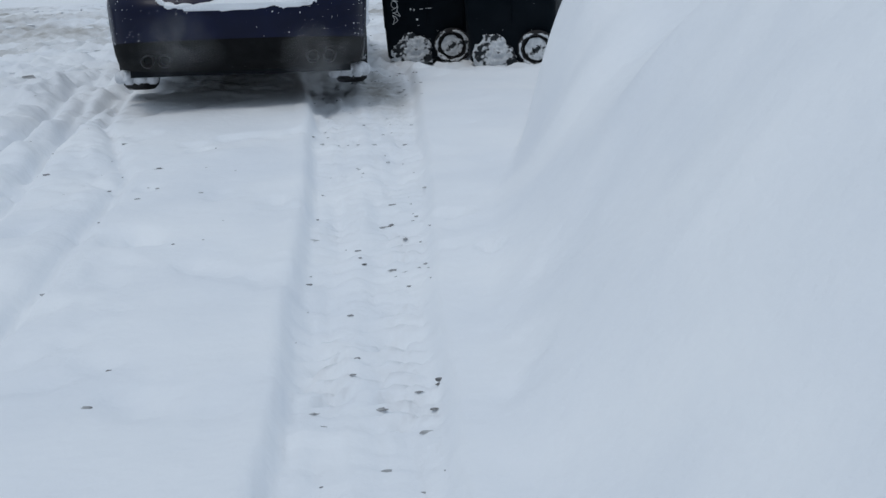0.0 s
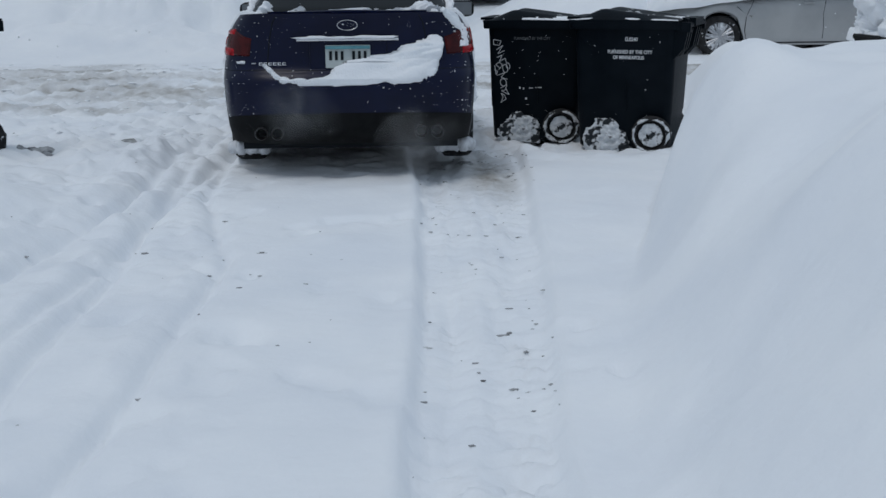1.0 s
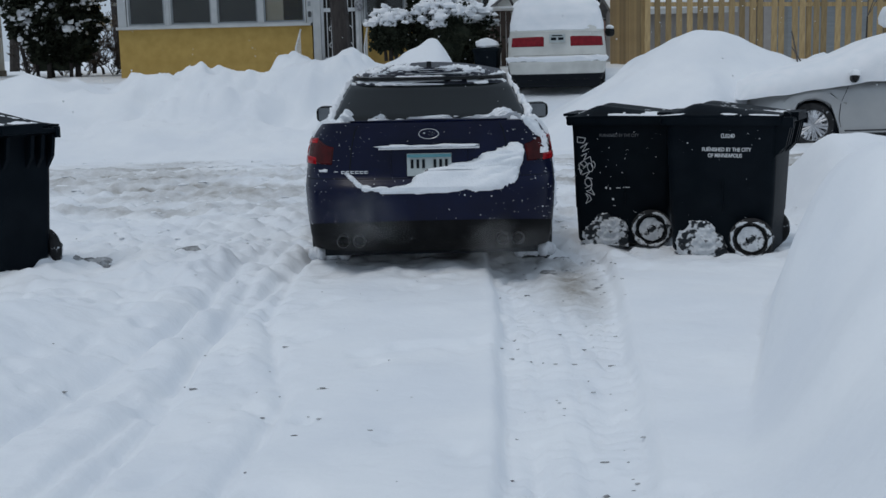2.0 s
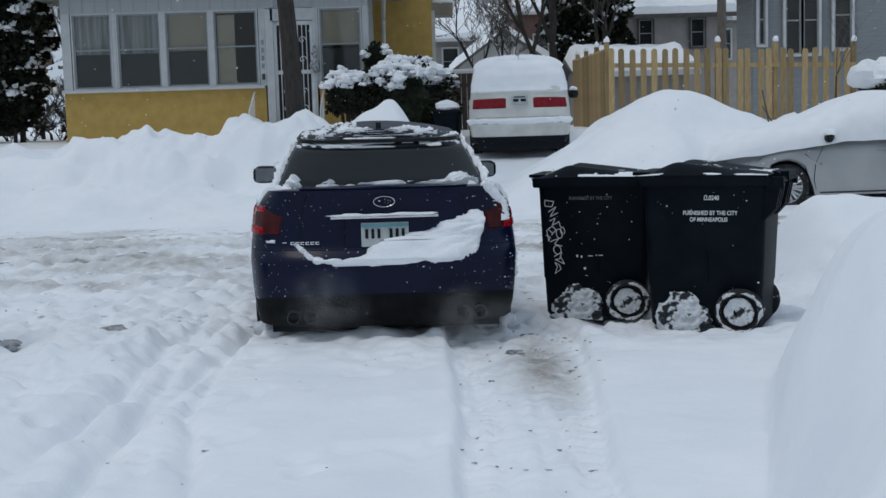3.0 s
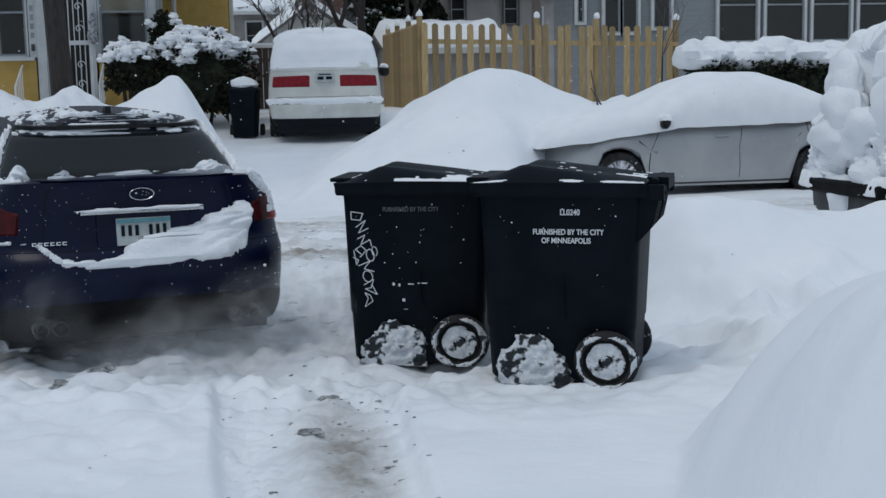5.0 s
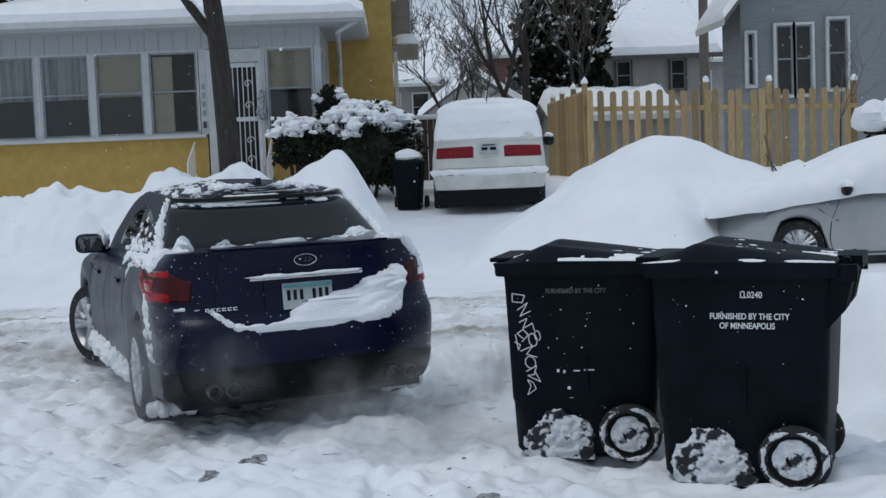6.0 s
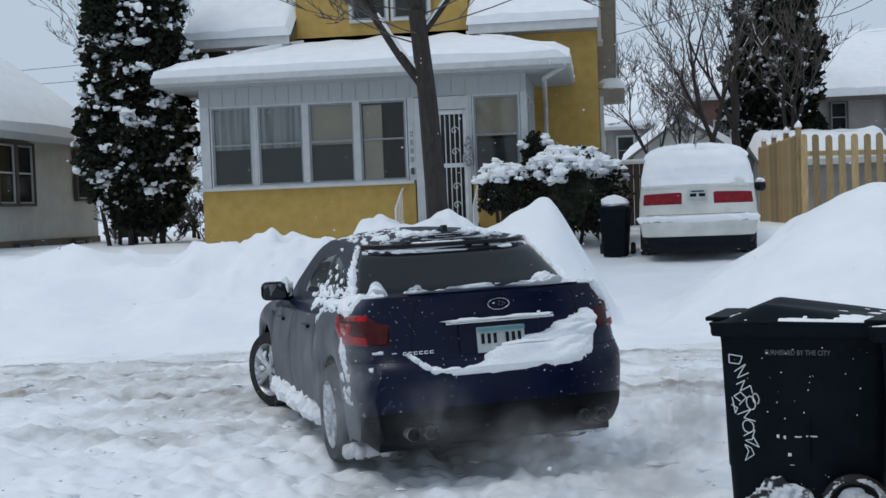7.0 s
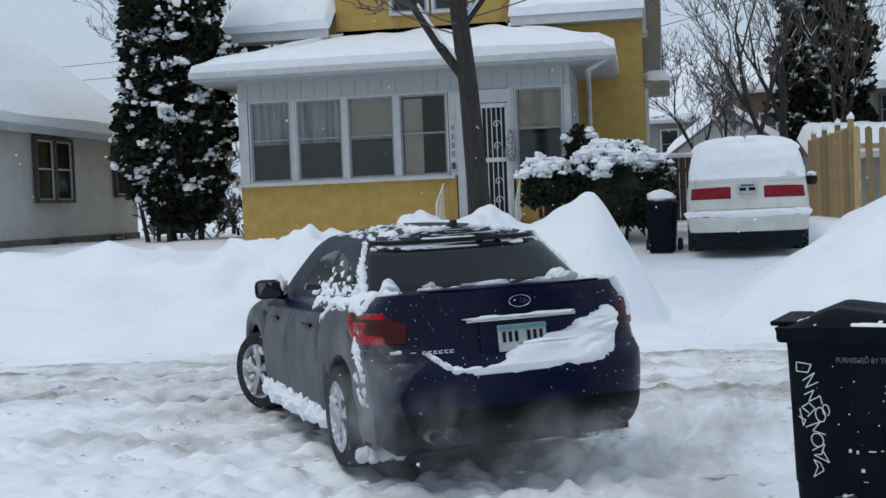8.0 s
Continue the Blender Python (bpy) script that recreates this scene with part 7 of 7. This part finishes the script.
def small_cart():
    c = thing("small_refuse_cart", pose(0.52, 26.0, gz(0.5, 26.0) - 0.02, 0, 0, 80), "dark refuse cart beside shrubs with a cap of snow", "refuse cart")
    part("body", rings(Geo(), [(0.02, 0.40, 0.38, 0.05, 0), (0.75, 0.52, 0.48, 0.05, 0), (0.80, 0.56, 0.52, 0.05, 0)]), M_BIN, c)
    part("lid", rings(Geo(), [(0.80, 0.58, 0.54, 0.05, 0), (0.84, 0.56, 0.52, 0.05, 0), (0.88, 0.3, 0.3, 0.05, 0)]), M_BIN, c)
    part("lid_snow", Geo().lump((0, 0, 0.90), (0.27, 0.24, 0.14), 4, 0.15, 12, -0.3), M_SNOW, c)
    part("handle", Geo().tube((0.33, -0.2, 0.82), (0.33, 0.2, 0.82), 0.02, 0.02, 8).box((0.29, 0, 0.8), (0.08, 0.3, 0.04)), M_BIN, c)
    for s in (-1, 1):
        part("wheel", Geo().lathe((0.2, s * 0.26, 0.12), (0, s, 0), [(-0.03, 0.001), (-0.03, 0.11), (0.0, 0.12), (0.03, 0.11), (0.03, 0.001)], 18), M_RUBBER, c)


small_cart()


def clod(x, y, seed, r, label):
    g = Geo()
    rnd = random.Random(seed)
    for k in range(5):
        q = r * rnd.uniform(0.35, 0.7)
        g.lump((rnd.uniform(-r, r) * 0.7, rnd.uniform(-r, r) * 0.4, q * 0.2), (q * 1.1, q * 0.8, q * 0.42), k + seed, 0.6, 14)
    ob = part("slush_clod", g, M_CLOD, None, label)
    ob.matrix_basis = pose(x, y, gz(x, y))
    tagged(ob, label, "slush clod", "clods of road slush")


M_CLOD = shade("grey_road_slush", (0.10, 0.10, 0.10), (0.55, 0.56, 0.57), 14, 0.9, bump=0.7, bump_scale=40)
clod(-2.78, 10.12, 1, 0.13, "clod of grey road slush lying in the snow")
clod(-2.28, 11.0, 2, 0.17, "clod of grey road slush lying in the snow")
clod(-0.68, 11.0, 3, 0.09, "small clod of grey slush on the driveway")
clod(-0.48, 11.06, 4, 0.06, "small clod of grey slush on the driveway")
clod(0.66, 10.4, 5, 0.08, "small clod of dark slush in the wheel track")
clod(0.55, 9.75, 6, 0.05, "small clod of dark slush in the wheel track")


def sticks():
    s = thing("stick_bundle", pose(5.45, 21.3, 1.05), "dark sticks poking out of a snow pile", "stick")
    part("stick", Geo().tube((0.02, 0, -0.4), (-0.10, 0, 0.35), 0.018, 0.015, 6).tube((-0.10, 0, 0.35), (-0.18, 0, 0.71), 0.015, 0.010, 6), M_TWIG, s)
    part("stick", Geo().tube((0.24, 0.02, -0.3), (-0.02, 0.02, 0.22), 0.016, 0.013, 6).tube((-0.02, 0.02, 0.22), (-0.17, 0.02, 0.46), 0.013, 0.009, 6), M_TWIG, s)


sticks()


def scatter_crumbs():
    """Crumbs of dirty ice and leaf bits along the wheel tracks and on the road."""
    rnd = random.Random(12)
    for name, mat, n, r0, r1, label in (("ice_crumbs", M_CLOD, 420, 0.004, 0.011, "dark crumbs of dirty ice along wheel tracks"), ("snow_crumbs", M_SNOW, 800, 0.010, 0.040, "small lumps of loose snow on road and driveway")):
        g, spots = Geo(), []
        for k in range(n):
            q = rnd.random() if mat is M_CLOD else 1.0
            if q < 0.35:
                y = rnd.uniform(2.5, 10.5)
                x = rnd.uniform(float(inner_track(y)), float(outer_track(y)))
            elif q < 0.5:
                x, y = rnd.gauss(0.75, 0.2), rnd.gauss(9.9, 0.6)
            elif q < 0.62:
                x, y = rnd.uniform(-2.2, -0.2), rnd.uniform(3.0, 10.0)
            else:
                x, y = rnd.uniform(-8, 3.0), rnd.uniform(11.0, 18.6)
            r = rnd.uniform(r0, r1) * rnd.choice((0.5, 0.7, 1.0))
            spots.append((x, y, r, rnd.uniform(1.0, 3.0)))
        level = ground_height(np.array([q[0] for q in spots]), np.array([q[1] for q in spots]))
        for k, (x, y, r, w) in enumerate(spots):
            g.lump((x, y, float(level[k]) + r * 0.1), (r * w, r, r * 0.5), k, 0.5, 6)
        tagged(part(name, g, mat, None, fix=False), label, "crumbs", kind="stuff")


scatter_crumbs()


# ---- exhaust vapour and falling snow ----
def droplets(name, n, corner, far_corner, size, seed, label, category):
    """A cloud of tiny grains between two corners."""
    rs = np.random.RandomState(seed)
    c = rs.rand(n, 3) * (np.array(far_corner) - np.array(corner)) + np.array(corner)
    r = size * (0.6 + 0.8 * rs.rand(n, 1))
    tet = np.array([(1, 1, 1), (-1, -1, 1), (-1, 1, -1), (1, -1, -1)]) / 1.73
    v = (c[:, None, :] + tet[None] * r[:, None, :]).reshape(-1, 3)
    f = (np.arange(n)[:, None, None] * 4 + np.array(((0, 1, 2), (0, 3, 1), (0, 2, 3), (1, 3, 2)))[None]).ravel()
    me = bpy.data.meshes.new(name)
    me.vertices.add(len(v))
    me.vertices.foreach_set("co", v.ravel())
    me.loops.add(len(f))
    me.loops.foreach_set("vertex_index", f.astype(np.int32))
    me.polygons.add(len(f) // 3)
    me.polygons.foreach_set("loop_start", np.arange(0, len(f), 3))
    me.update(calc_edges=True)
    me.materials.append(M_SNOW)
    return tagged(new(name, me), label, category, kind="stuff")


def billow(sp, dense, seed):
    """A billow of vapour: two bowed veils, one behind the other, that thin out towards their rims."""
    g, thin = Geo(), []
    for layer, turn in ((0, 0.35), (1, -0.5)):
        rot, base = Matrix.Rotation(turn, 3, "Z"), len(g.v)
        for i in range(13):
            for j in range(28):
                r, a = i / 12, 2 * math.pi * j / 28
                wob = 1 + 0.35 * noise.noise(Vector((math.cos(a) * 1.3, math.sin(a) * 1.3, seed * 3.7 + layer)))
                p = Vector((sp[0] * r * math.cos(a) * wob, sp[1] * (0.9 * r * r - 0.5 + 0.7 * layer + 0.3 * noise.noise(Vector((r * 2 * math.cos(a), r * 2 * math.sin(a), seed)))), sp[2] * r * math.sin(a) * wob))
                g.v.append(tuple(rot @ p))
                thin.append(dense * (1 - r * r) ** 1.5)
        g.f += [(base + i * 28 + j, base + i * 28 + (j + 1) % 28, base + (i + 1) * 28 + (j + 1) % 28, base + (i + 1) * 28 + j) for i in range(12) for j in range(28)]
    me = g.mesh("exhaust_puff")
    at = me.attributes.new("dense", "FLOAT", "POINT")
    at.data.foreach_set("value", thin)
    me.materials.append(M_VAPOUR)
    me.polygons.foreach_set("use_smooth", [True] * len(me.polygons))
    return tagged(new("exhaust_puff", me), "thin grey exhaust vapour drifting behind the sedan", "exhaust vapour", kind="stuff")


PUFFS = []
for k, (early, late, sp, dense, sway) in enumerate((((-0.42, -0.16, 0.46), (-0.62, -0.25, 0.46), (0.30, 0.16, 0.26), 0.20, 0.05), ((0.46, -0.16, 0.30), (-0.05, -0.45, 0.32), (0.34, 0.18, 0.24), 0.24, 0.06),
                                                    ((-0.30, 1.90, 0.30), (-1.02, 0.15, 0.52), (0.32, 0.30, 0.48), 0.52, 0.06), ((0.35, 1.95, 0.30), (0.66, -0.50, 0.30), (0.54, 0.26, 0.32), 0.46, 0.09),
                                                    ((0.05, 2.10, 0.30), (0.05, -0.75, 0.22), (0.85, 0.26, 0.28), 0.46, 0.09), ((0.45, 1.85, 0.30), (1.05, -0.35, 0.36), (0.36, 0.26, 0.34), 0.44, 0.07))):
    PUFFS.append((billow(sp, dense, 20 + k), early, late, sway, k))
SNOWFALL = droplets("falling_snow", 2300, (-10, 8.4, 0.0), (10, 26, 15), 0.009, 9, "sparse falling snowflakes in the air", "falling snow")


# ---- what moves ----
def motions():
    walk(SEDAN, SEDAN_ROWS)
    for hub, x, y, steer in ROAD_WHEELS:
        rows, gone, last = [], 0.0, None
        for t, m in SEDAN_ROWS:
            at = m @ Vector((x, y, 0))
            if last is not None:
                gone += (at - last).dot((m.to_3x3() @ Vector((0, 1, 0))))
            last = at
            turn = steer * float(smooth(t, 1.5, 5.0))
            rows.append((t, pose(x, y, 0.325, 0, 0, turn) @ Matrix.Rotation(-gone / 0.325, 4, "X")))
        walk(hub, rows)
    for puff, early, late, sway, k in PUFFS:
        rows = []
        for t, m in SEDAN_ROWS:
            dx, dy, dz = Vector(early).lerp(Vector(late), float(smooth(t, 2.8, 5.4)))
            p = m @ Vector((dx + sway * math.sin(2.1 * t + k * 1.9), dy - sway * 0.6 * (1 + math.cos(1.7 * t + k)), dz + sway * 0.6 * math.sin(1.3 * t + 2.3 * k)))
            rows.append((t, pose(p.x, p.y, p.z, 0, 0, 14 * math.sin(0.9 * t + k))))
        walk(puff, rows)
    walk(SNOWFALL, [(0.0, pose(0, 0, 0)), (4.0, pose(0.9, -0.3, -3.6)), (8.0, pose(1.6, -0.8, -7.2))])


motions()
